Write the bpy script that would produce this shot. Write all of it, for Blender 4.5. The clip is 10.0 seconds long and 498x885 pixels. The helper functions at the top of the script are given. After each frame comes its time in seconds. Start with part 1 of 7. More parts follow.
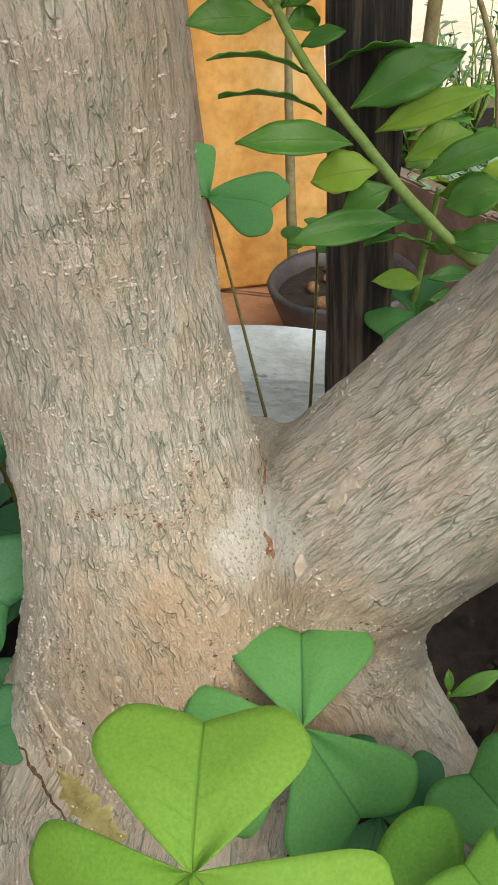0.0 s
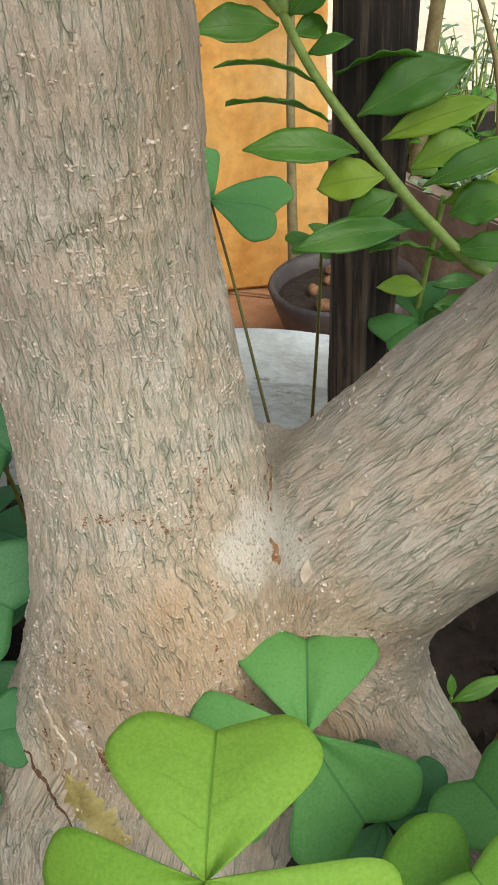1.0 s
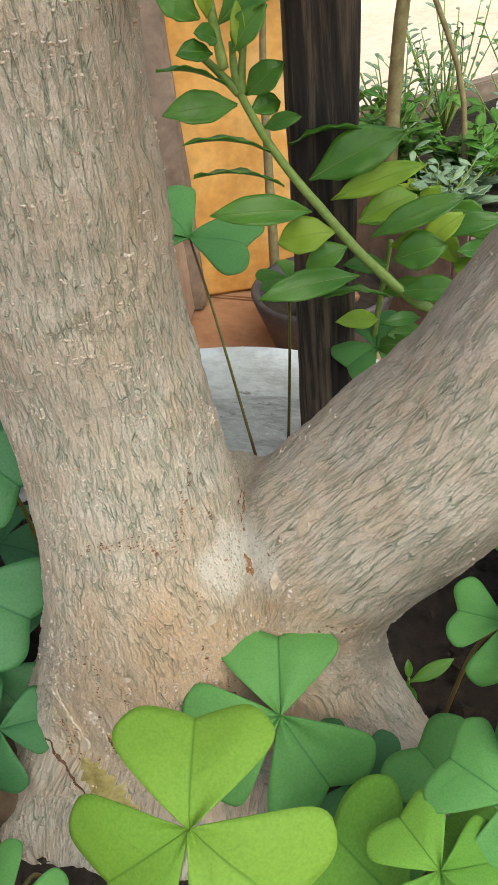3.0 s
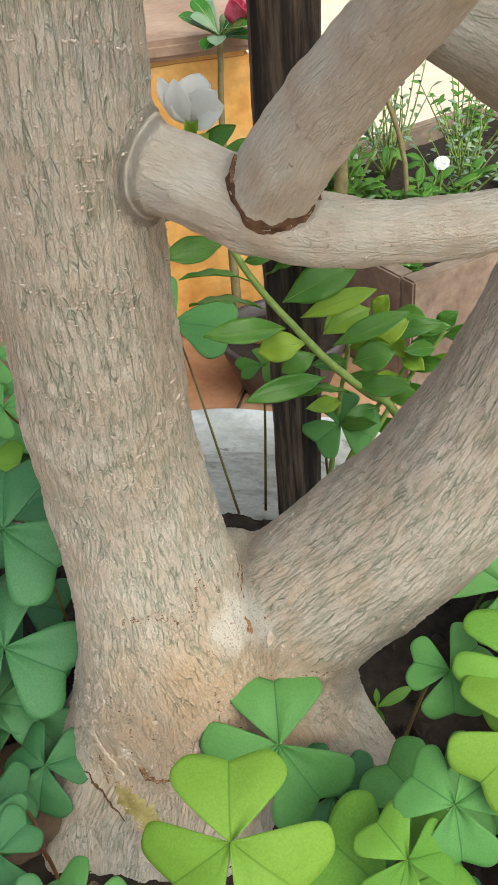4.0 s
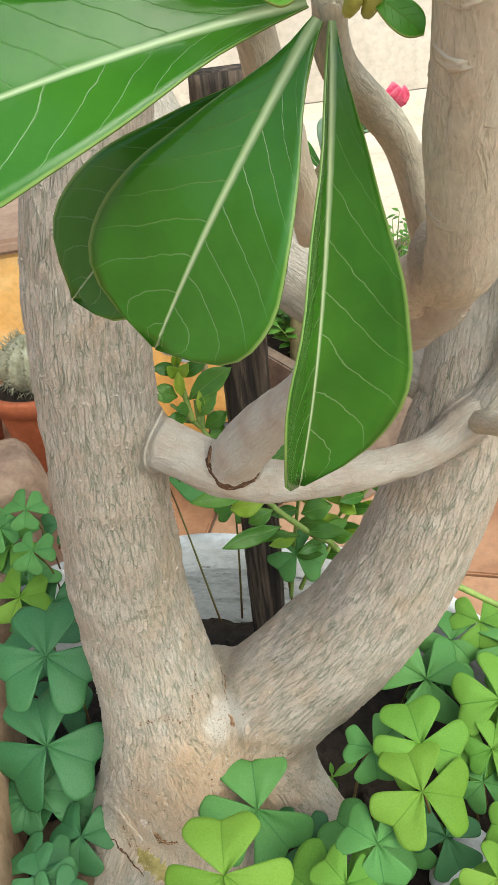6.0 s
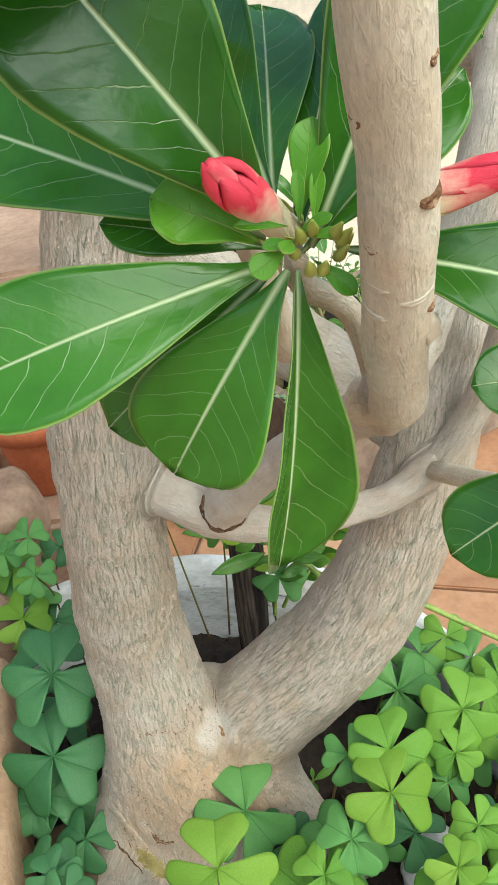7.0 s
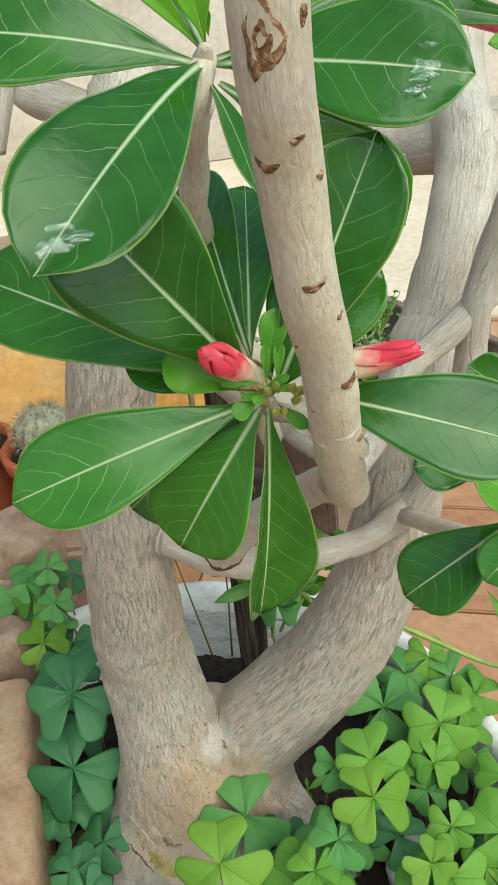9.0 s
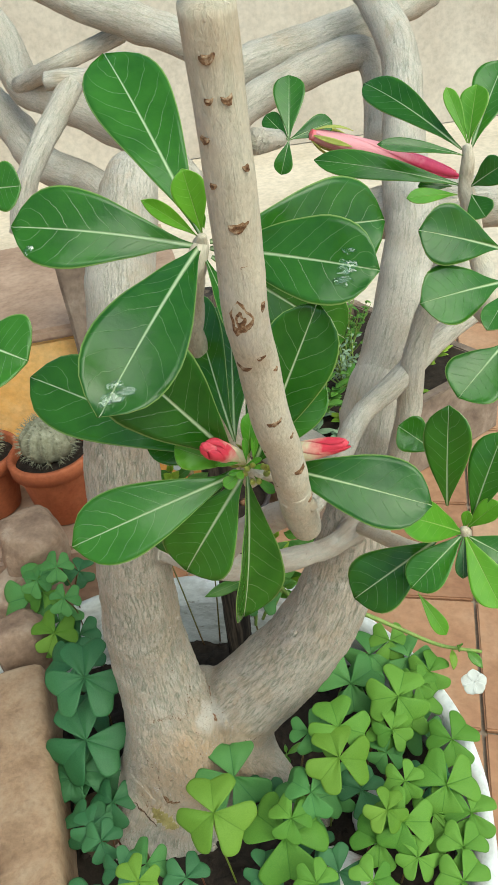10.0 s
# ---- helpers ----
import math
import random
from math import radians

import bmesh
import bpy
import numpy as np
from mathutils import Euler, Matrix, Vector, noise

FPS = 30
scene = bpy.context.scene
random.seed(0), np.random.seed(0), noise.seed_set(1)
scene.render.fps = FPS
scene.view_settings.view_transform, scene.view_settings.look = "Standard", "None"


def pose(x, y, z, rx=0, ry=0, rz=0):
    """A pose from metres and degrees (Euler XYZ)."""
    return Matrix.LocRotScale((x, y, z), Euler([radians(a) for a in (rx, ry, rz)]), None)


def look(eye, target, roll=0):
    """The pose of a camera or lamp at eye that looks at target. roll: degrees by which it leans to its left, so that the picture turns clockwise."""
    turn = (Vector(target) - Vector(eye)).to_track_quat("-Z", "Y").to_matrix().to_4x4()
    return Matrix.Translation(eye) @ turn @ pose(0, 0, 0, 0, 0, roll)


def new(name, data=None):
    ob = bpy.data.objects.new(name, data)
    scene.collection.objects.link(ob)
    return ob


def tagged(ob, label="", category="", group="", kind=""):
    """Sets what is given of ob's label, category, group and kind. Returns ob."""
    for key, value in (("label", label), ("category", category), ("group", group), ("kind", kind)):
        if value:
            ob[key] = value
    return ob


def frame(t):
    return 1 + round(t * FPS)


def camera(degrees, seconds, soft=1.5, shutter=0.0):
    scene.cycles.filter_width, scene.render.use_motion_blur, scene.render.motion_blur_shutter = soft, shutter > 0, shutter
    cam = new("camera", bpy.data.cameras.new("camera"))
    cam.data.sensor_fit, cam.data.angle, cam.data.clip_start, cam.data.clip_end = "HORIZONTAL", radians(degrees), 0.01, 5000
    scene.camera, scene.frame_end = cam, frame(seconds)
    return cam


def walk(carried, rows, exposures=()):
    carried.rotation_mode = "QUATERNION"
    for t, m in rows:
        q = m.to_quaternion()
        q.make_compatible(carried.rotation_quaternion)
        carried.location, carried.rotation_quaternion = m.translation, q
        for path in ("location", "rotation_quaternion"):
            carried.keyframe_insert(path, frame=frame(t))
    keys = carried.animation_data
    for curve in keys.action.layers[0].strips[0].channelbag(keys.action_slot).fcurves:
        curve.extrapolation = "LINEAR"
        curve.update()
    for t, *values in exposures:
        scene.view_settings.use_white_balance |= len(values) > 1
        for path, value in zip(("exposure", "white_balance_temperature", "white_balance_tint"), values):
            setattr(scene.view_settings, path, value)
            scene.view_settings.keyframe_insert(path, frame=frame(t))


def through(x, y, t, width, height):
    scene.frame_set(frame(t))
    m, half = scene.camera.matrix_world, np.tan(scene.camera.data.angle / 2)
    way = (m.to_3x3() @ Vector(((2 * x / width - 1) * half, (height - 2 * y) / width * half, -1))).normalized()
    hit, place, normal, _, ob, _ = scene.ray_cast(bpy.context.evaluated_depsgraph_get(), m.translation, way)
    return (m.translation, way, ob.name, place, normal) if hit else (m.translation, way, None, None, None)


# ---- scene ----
cam = camera(34.8, 10.0)
PATH = [
    (0, (0.034, 0.012, 0.333), (-0.159, 1.6, -0.867), -5.3),
    (0.5, (0.029, 0.014, 0.331), (-0.143, 1.61, -0.861), -4.2),
    (1, (0.03, 0.012, 0.337), (-0.155, 1.6, -0.865), -4.8),
    (1.5, (0.028, 0.011, 0.342), (-0.157, 1.59, -0.872), -5.3),
    (2, (0.033, 0.006, 0.355), (-0.15, 1.564, -0.886), -6.4),
    (2.2, (0.039, 0.002, 0.352), (-0.138, 1.578, -0.867), -6.1),
    (3.3, (0.05, -0.033, 0.423), (-0.124, 1.511, -0.837), -7.9),
    (3.5, (0.049, -0.04, 0.443), (-0.095, 1.495, -0.83), -7.8),
    (4, (0.038, -0.068, 0.506), (-0.035, 1.487, -0.75), -6.7),
    (4.5, (0.036, -0.093, 0.562), (-0.002, 1.487, -0.664), -6.6),
    (5, (0.043, -0.113, 0.617), (0.032, 1.497, -0.569), -6.9),
    (5.2, (0.047, -0.126, 0.633), (0.027, 1.485, -0.551), -8.0),
    (6.5, (0.056, -0.213, 0.722), (0.078, 1.453, -0.384), -6.9),
    (7, (0.056, -0.23, 0.758), (0.102, 1.422, -0.369), -7.0),
    (7.5, (0.057, -0.245, 0.775), (0.11, 1.416, -0.337), -6.8),
    (8, (0.055, -0.258, 0.792), (0.125, 1.412, -0.307), -6.7),
    (8.5, (0.063, -0.265, 0.803), (0.098, 1.405, -0.298), -7.4),
    (9, (0.067, -0.294, 0.837), (0.104, 1.38, -0.257), -7.6),
    (9.5, (0.07, -0.344, 0.908), (0.128, 1.301, -0.229), -6.1),
    (10, (0.07, -0.393, 0.957), (0.142, 1.252, -0.178), -7.5),
]
walk(cam, [(t, look(eye, target, roll)) for t, eye, target, roll in PATH], [(0.0, 0.74, 6500, -3), (2.2, 0.74, 6500, -3), (4.0, 0.84, 6450, -3), (5.2, 0.80, 6400, -4), (6.5, 0.88, 6350, -5), (7.5, 0.76, 6350, -6), (8.5, 0.64, 6300, -8), (10.0, 0.42, 6250, -11)])

# ---- sky, sun, exposure ----
world = bpy.data.worlds.new("sky")
scene.world = world
world.use_nodes = True
wn = world.node_tree
sky = wn.nodes.new("ShaderNodeTexSky")
sky.sky_type = "NISHITA"
sky.sun_disc = False
sky.sun_elevation, sky.sun_rotation = radians(52), radians(144)
sky.air_density, sky.dust_density, sky.ozone_density = 1.0, 3.0, 1.0
wn.links.new(sky.outputs[0], wn.nodes["Background"].inputs[0])
wn.nodes["Background"].inputs[1].default_value = 0.15
sun = new("sun", bpy.data.lights.new("sun", "SUN"))
sun.data.energy, sun.data.angle, sun.data.color = 1.9, radians(65), (1.0, 0.95, 0.87)
sun.matrix_world = look((0.98, -1.08, 2.30), (0, 0.25, 0.2))


# ---- node helpers ----
def material(name, rough=0.6, metal=0.0, spec=0.5):
    m = bpy.data.materials.new(name)
    m.use_nodes = True
    b = m.node_tree.nodes["Principled BSDF"]
    b.inputs["Roughness"].default_value = rough
    b.inputs["Metallic"].default_value = metal
    b.inputs["Specular IOR Level"].default_value = spec
    return m, m.node_tree, b


def nd(nt, kind, **props):
    n = nt.nodes.new(kind)
    for k, v in props.items():
        if k in n.inputs:
            n.inputs[k].default_value = v
    return n


def attr_node(nt, name):
    n = nt.nodes.new("ShaderNodeAttribute")
    n.attribute_name = name
    return n


def coords(nt, scale=(1, 1, 1), source=None):
    if source is None:
        t = nt.nodes.new("ShaderNodeTexCoord")
        out = t.outputs["Object"]
    else:
        out = attr_node(nt, source).outputs["Vector"]
    mp = nt.nodes.new("ShaderNodeMapping")
    mp.inputs["Scale"].default_value = scale
    nt.links.new(out, mp.inputs["Vector"])
    return mp.outputs["Vector"]


def noise_tex(nt, vec, scale, detail=4.0, rough=0.55, distort=0.0):
    n = nd(nt, "ShaderNodeTexNoise", Scale=scale, Detail=detail, Roughness=rough, Distortion=distort)
    nt.links.new(vec, n.inputs["Vector"])
    return n.outputs[0]


def ramp(nt, fac, stops):
    r = nt.nodes.new("ShaderNodeValToRGB")
    el = r.color_ramp.elements
    while len(el) < len(stops):
        el.new(0.5)
    for e, (p, c) in zip(el, stops):
        e.position = p
        e.color = (*c, 1) if len(c) == 3 else c
    nt.links.new(fac, r.inputs[0])
    return r.outputs[0]


def grey(v):
    return (v, v, v)


def mix(nt, fac, a, b, mode="MIX"):
    m = nt.nodes.new("ShaderNodeMix")
    m.data_type, m.blend_type = "RGBA", mode
    for sock, val in ((m.inputs[0], fac), (m.inputs[6], a), (m.inputs[7], b)):
        if isinstance(val, (int, float)):
            sock.default_value = val
        elif isinstance(val, tuple):
            sock.default_value = (*val, 1)
        else:
            nt.links.new(val, sock)
    return m.outputs[2]


def calc(nt, op, a, b=0.0, clamp=False):
    m = nt.nodes.new("ShaderNodeMath")
    m.operation, m.use_clamp = op, clamp
    for i, v in enumerate((a, b)):
        if isinstance(v, (int, float)):
            m.inputs[i].default_value = v
        else:
            nt.links.new(v, m.inputs[i])
    return m.outputs[0]


def bump(nt, b, height, dist, strength=1.0):
    n = nd(nt, "ShaderNodeBump", Strength=strength, Distance=dist)
    nt.links.new(height, n.inputs["Height"])
    nt.links.new(n.outputs[0], b.inputs["Normal"])


def object_random(nt):
    return nt.nodes.new("ShaderNodeObjectInfo").outputs["Random"]


# ---- materials ----
def bark_material(name, pale, tan, groove, cell, groove_amount, dots, depth=0.0014, tones=False):
    """cell: width in metres of the small plates between the fissures."""
    m, nt, b = material(name, 0.78, spec=0.22)
    k = 1.0 / cell
    oc = coords(nt)
    v = coords(nt, (k, k, k * 0.22), "bark")
    v2 = coords(nt, (k * 3.0, k * 3.0, k * 1.3), "bark")
    # bent coordinates, so that the fissures wander
    wv = nd(nt, "ShaderNodeTexNoise", Scale=1.1, Detail=4.0, Roughness=0.6)
    nt.links.new(v, wv.inputs["Vector"])
    wob = nt.nodes.new("ShaderNodeVectorMath")
    wob.operation = "MULTIPLY_ADD"
    nt.links.new(wv.outputs[1], wob.inputs[0])
    wob.inputs[1].default_value = (0.6, 0.6, 0.4)
    nt.links.new(v, wob.inputs[2])
    vo = nd(nt, "ShaderNodeTexVoronoi", Scale=1.0, Randomness=1.0)
    vo.feature = "DISTANCE_TO_EDGE"
    nt.links.new(wob.outputs[0], vo.inputs["Vector"])
    fine = noise_tex(nt, v2, 1.0, 6, 0.66, 0.5)
    broken = noise_tex(nt, v, 0.9, 3, 0.55)
    patch = noise_tex(nt, oc, 60.0, 3, 0.6)
    width = calc(nt, "MULTIPLY", calc(nt, "SUBTRACT", calc(nt, "ADD", broken, calc(nt, "MULTIPLY", patch, 0.5)), 0.665, True), 0.40)
    crack = calc(nt, "DIVIDE", calc(nt, "SUBTRACT", width, vo.outputs["Distance"]), 0.085, True)
    crack = calc(nt, "MULTIPLY", crack, groove_amount)
    # soft olive streaks down the furrows
    run = noise_tex(nt, coords(nt, (k * 1.25, k * 1.25, k * 0.17), "bark"), 1.0, 4, 0.6, 0.7)
    streak = calc(nt, "MULTIPLY", calc(nt, "DIVIDE", calc(nt, "SUBTRACT", 0.475, run), 0.07, True), groove_amount)
    if tones:
        calm = nt.nodes.new("ShaderNodeSeparateXYZ")
        nt.links.new(attr_node(nt, "tone").outputs["Vector"], calm.inputs[0])
        streak = calc(nt, "MULTIPLY", streak, calc(nt, "SUBTRACT", 1.0, calc(nt, "MULTIPLY", calc(nt, "MAXIMUM", calc(nt, "MAXIMUM", calm.outputs[0], calm.outputs[1]), calm.outputs[2]), 0.75)))
    lip = calc(nt, "DIVIDE", calc(nt, "SUBTRACT", calc(nt, "ADD", calc(nt, "MULTIPLY", width, 2.5), 0.02), vo.outputs["Distance"]), 0.12, True)
    wide = noise_tex(nt, oc, 30.0, 6, 0.62)
    base = ramp(nt, wide, [(0.32, tan), (0.48, tuple(0.5 * (p + q) for p, q in zip(pale, tan))), (0.64, pale)])
    # cool grey lichen film beside the fissures
    base = mix(nt, calc(nt, "MULTIPLY", lip, 0.50 * groove_amount), base, (0.47, 0.475, 0.385))
    base = mix(nt, 0.8, base, ramp(nt, fine, [(0.28, grey(0.60)), (0.42, grey(0.86)), (0.56, grey(1.0)), (0.72, grey(1.2))]), "MULTIPLY")
    stain = noise_tex(nt, oc, 17.0, 5, 0.6, 0.4)
    base = mix(nt, calc(nt, "MULTIPLY", calc(nt, "DIVIDE", calc(nt, "SUBTRACT", stain, 0.56), 0.10, True), 0.35), base, (0.50, 0.35, 0.22))
    base = mix(nt, calc(nt, "MULTIPLY", calc(nt, "DIVIDE", calc(nt, "SUBTRACT", 0.40, stain), 0.08, True), 0.30), base, (0.40, 0.365, 0.36))
    if tones:
        tone = nt.nodes.new("ShaderNodeSeparateXYZ")
        nt.links.new(attr_node(nt, "tone").outputs["Vector"], tone.inputs[0])
        crack = calc(nt, "MULTIPLY", crack, calc(nt, "SUBTRACT", 1.0, calc(nt, "MULTIPLY", calc(nt, "MAXIMUM", tone.outputs[2], tone.outputs[1]), 0.8)))
        base = mix(nt, calc(nt, "MULTIPLY", tone.outputs[0], 0.58), base, mix(nt, 0.8, (0.52, 0.31, 0.16), ramp(nt, fine, [(0.3, grey(0.6)), (0.65, grey(1.15))]), "MULTIPLY"))
        base = mix(nt, calc(nt, "MULTIPLY", tone.outputs[2], 0.6), base, ramp(nt, patch, [(0.35, (0.50, 0.40, 0.32)), (0.5, (0.57, 0.49, 0.41)), (0.68, (0.62, 0.56, 0.49))]))
        pores = nd(nt, "ShaderNodeTexVoronoi", Scale=480.0, Randomness=1.0)
        nt.links.new(oc, pores.inputs["Vector"])
        base = mix(nt, calc(nt, "MULTIPLY", tone.outputs[1], 0.62), base, mix(nt, 0.8, (0.66, 0.62, 0.57), ramp(nt, pores.outputs["Distance"], [(0.16, (0.30, 0.22, 0.16)), (0.36, grey(1.0))]), "MULTIPLY"))
    base = mix(nt, calc(nt, "MULTIPLY", streak, 0.55), base, (0.285, 0.285, 0.195))
    col = mix(nt, calc(nt, "MULTIPLY", crack, 0.50), base, mix(nt, patch, groove, tuple(c * 0.7 for c in groove)))
    # scattered pale pinkish flecks
    fl = nd(nt, "ShaderNodeTexVoronoi", Scale=1.0, Randomness=1.0)
    nt.links.new(coords(nt, (k * 0.62, k * 0.62, k * 1.1), "bark"), fl.inputs["Vector"])
    pick = nt.nodes.new("ShaderNodeSeparateColor")
    nt.links.new(fl.outputs["Color"], pick.inputs[0])
    size = calc(nt, "MULTIPLY", calc(nt, "SUBTRACT", pick.outputs[0], 1.0 - dots, True), 0.8)
    dot = calc(nt, "DIVIDE", calc(nt, "SUBTRACT", calc(nt, "ADD", size, calc(nt, "MULTIPLY", calc(nt, "SUBTRACT", fine, 0.5), 0.5)), fl.outputs["Distance"]), 0.12, True)
    dot = calc(nt, "MULTIPLY", dot, calc(nt, "GREATER_THAN", size, 0.0))
    col = mix(nt, calc(nt, "MULTIPLY", dot, 0.6), col, mix(nt, pick.outputs[1], (0.72, 0.62, 0.53), (0.56, 0.40, 0.29)))
    nt.links.new(col, b.inputs["Base Color"])
    h = calc(nt, "ADD", calc(nt, "MULTIPLY", fine, 0.9), calc(nt, "MULTIPLY", dot, 0.5))
    h = calc(nt, "SUBTRACT", h, calc(nt, "ADD", calc(nt, "ADD", calc(nt, "MULTIPLY", crack, 0.8), calc(nt, "MULTIPLY", streak, 0.35)), calc(nt, "MULTIPLY", lip, -0.25)))
    if tones:
        # smooth collar where young wood leaves the old
        h = calc(nt, "MULTIPLY", h, calc(nt, "MAXIMUM", calc(nt, "ABSOLUTE", calc(nt, "SUBTRACT", calc(nt, "MULTIPLY", tone.outputs[2], 2.0), 1.0)), 0.12))
    bump(nt, b, h, depth, 1.0)
    return m


BARK = bark_material("old_bark", (0.60, 0.515, 0.435), (0.50, 0.395, 0.31), (0.23, 0.235, 0.145), 0.0029, 0.85, 0.34, 0.0019, True)
LIMB_BARK = bark_material("limb_bark", (0.60, 0.54, 0.47), (0.48, 0.405, 0.33), (0.24, 0.20, 0.15), 0.0034, 0.55, 0.22, 0.0015)
TWIG = bark_material("young_bark", (0.60, 0.535, 0.43), (0.50, 0.41, 0.31), (0.36, 0.25, 0.16), 0.0045, 0.30, 0.26, 0.0007)


def leaf_material(name, deep, light, vein, rough, veins=11.0, vein_width=0.035, gloss=0.5, edge=None, through=0.25, side_strength=0.32, rib_width=1.1):
    m, nt, b = material(name, rough, spec=gloss)
    uv = attr_node(nt, "blade").outputs["Vector"]
    sep = nt.nodes.new("ShaderNodeSeparateXYZ")
    nt.links.new(uv, sep.inputs[0])
    u, v, wide = sep.outputs[0], sep.outputs[1], sep.outputs[2]
    au = calc(nt, "ABSOLUTE", u)
    oc = coords(nt)
    patch = noise_tex(nt, oc, 45.0, 4)
    rnd = object_random(nt)
    tone = calc(nt, "ADD", calc(nt, "MULTIPLY", patch, 0.8), calc(nt, "MULTIPLY", rnd, 0.45))
    col = ramp(nt, tone, [(0.32, deep), (0.85, light)])
    # side veins, curving forwards to the edge
    half = calc(nt, "MULTIPLY", calc(nt, "GREATER_THAN", u, 0.0), 0.047)
    wav = calc(nt, "ADD", calc(nt, "SUBTRACT", calc(nt, "ADD", v, half), calc(nt, "MULTIPLY", calc(nt, "POWER", au, 1.25), 0.20)), calc(nt, "MULTIPLY", calc(nt, "SUBTRACT", patch, 0.5), 0.10))
    saw = calc(nt, "ABSOLUTE", calc(nt, "SUBTRACT", calc(nt, "FRACT", calc(nt, "MULTIPLY", wav, veins)), 0.5))
    side = calc(nt, "SUBTRACT", 1.0, calc(nt, "DIVIDE", saw, vein_width * 1.3), True)
    side = calc(nt, "MULTIPLY", side, calc(nt, "SUBTRACT", 1.0, calc(nt, "POWER", au, 3.0)))
    rib = calc(nt, "SUBTRACT", 1.15, calc(nt, "DIVIDE", calc(nt, "MULTIPLY", au, wide), calc(nt, "MULTIPLY", calc(nt, "SUBTRACT", 1.35, v), vein_width * rib_width)), True)
    lines = calc(nt, "MAXIMUM", rib, calc(nt, "MULTIPLY", side, side_strength))
    col = mix(nt, calc(nt, "MULTIPLY", lines, 0.85), col, vein)
    if edge:
        rim = calc(nt, "DIVIDE", calc(nt, "SUBTRACT", au, 0.955), 0.03, True)
        col = mix(nt, calc(nt, "MULTIPLY", rim, 0.7), col, edge)
    nt.links.new(col, b.inputs["Base Color"])
    h = calc(nt, "ADD", calc(nt, "MULTIPLY", lines, -0.6), calc(nt, "MULTIPLY", noise_tex(nt, oc, 160.0, 3), 0.35))
    bump(nt, b, h, 0.0009, 0.7)
    rr = calc(nt, "ADD", rough - 0.08, calc(nt, "MULTIPLY", noise_tex(nt, oc, 70.0, 3), 0.18))
    nt.links.new(rr, b.inputs["Roughness"])
    # thin blades let some light through
    tr = nt.nodes.new("ShaderNodeBsdfTranslucent")
    nt.links.new(mix(nt, 0.5, col, light), tr.inputs[0])
    sh = nt.nodes.new("ShaderNodeMixShader")
    sh.inputs[0].default_value = through
    nt.links.new(b.outputs[0], sh.inputs[1])
    nt.links.new(tr.outputs[0], sh.inputs[2])
    nt.links.new(sh.outputs[0], nt.nodes["Material Output"].inputs["Surface"])
    return m


ROSE_LEAF = leaf_material("rose_leaf", (0.020, 0.086, 0.007), (0.050, 0.170, 0.014), (0.56, 0.66, 0.38), 0.19, 9.0, 0.022, 0.42, (0.30, 0.42, 0.12), 0.16, 0.27, 1.9)
ROSE_YOUNG = leaf_material("rose_young_leaf", (0.07, 0.24, 0.012), (0.17, 0.40, 0.03), (0.42, 0.55, 0.17), 0.34, 8.0, 0.030, 0.32, (0.45, 0.5, 0.15), 0.3)
CLOVER = leaf_material("clover", (0.034, 0.125, 0.040), (0.076, 0.210, 0.074), (0.038, 0.13, 0.052), 0.46, 5.0, 0.02, 0.36, None, 0.22)
CLOVER_MID = leaf_material("clover_mid", (0.085, 0.22, 0.026), (0.18, 0.35, 0.050), (0.075, 0.20, 0.026), 0.52, 5.0, 0.02, 0.22, None, 0.26)
CLOVER_YOUNG = leaf_material("clover_young", (0.13, 0.265, 0.026), (0.235, 0.385, 0.055), (0.13, 0.26, 0.03), 0.52, 5.0, 0.02, 0.22, None, 0.32)
CLOVER_FRESH = leaf_material("clover_fresh", (0.074, 0.215, 0.050), (0.140, 0.325, 0.085), (0.055, 0.18, 0.055), 0.5, 5.0, 0.02, 0.30, None, 0.26)
VINCA = leaf_material("periwinkle_leaf", (0.060, 0.185, 0.020), (0.150, 0.330, 0.045), (0.42, 0.52, 0.18), 0.30, 9.0, 0.022, 0.5, None, 0.40)
VINCA_LIME = leaf_material("periwinkle_lime_leaf", (0.20, 0.36, 0.025), (0.38, 0.52, 0.06), (0.35, 0.45, 0.12), 0.42, 9.0, 0.03, 0.4, None, 0.35)
SILVER = leaf_material("succulent_leaf", (0.14, 0.22, 0.13), (0.27, 0.36, 0.22), (0.25, 0.33, 0.2), 0.5, 7.0, 0.02, 0.4, None, 0.15)


def mottled(name, stops, scale=12.0, rough=0.8, fine=120.0, depth=0.002, detail=6, spec=0.3, vary=0.0, stain=None, stretch=(1, 1, 1)):
    m, nt, b = material(name, rough, spec=spec)
    oc = coords(nt, stretch)
    n1 = noise_tex(nt, oc, scale, detail, 0.62, 0.3)
    if vary:
        n1 = calc(nt, "ADD", n1, calc(nt, "MULTIPLY", calc(nt, "SUBTRACT", object_random(nt), 0.5), vary))
    col = ramp(nt, n1, stops)
    n2 = noise_tex(nt, oc, fine, 5, 0.6)
    col = mix(nt, 0.5, col, ramp(nt, n2, [(0.3, grey(0.6)), (0.6, grey(1.0))]), "MULTIPLY")
    if stain:
        n3 = noise_tex(nt, oc, scale * 2.3, 6, 0.7)
        col = mix(nt, ramp(nt, n3, [(stain[0], grey(0.0)), (stain[0] + 0.1, grey(1.0))]), col, stain[1])
    nt.links.new(col, b.inputs["Base Color"])
    bump(nt, b, calc(nt, "ADD", n1, calc(nt, "MULTIPLY", n2, 0.5)), depth, 0.8)
    return m


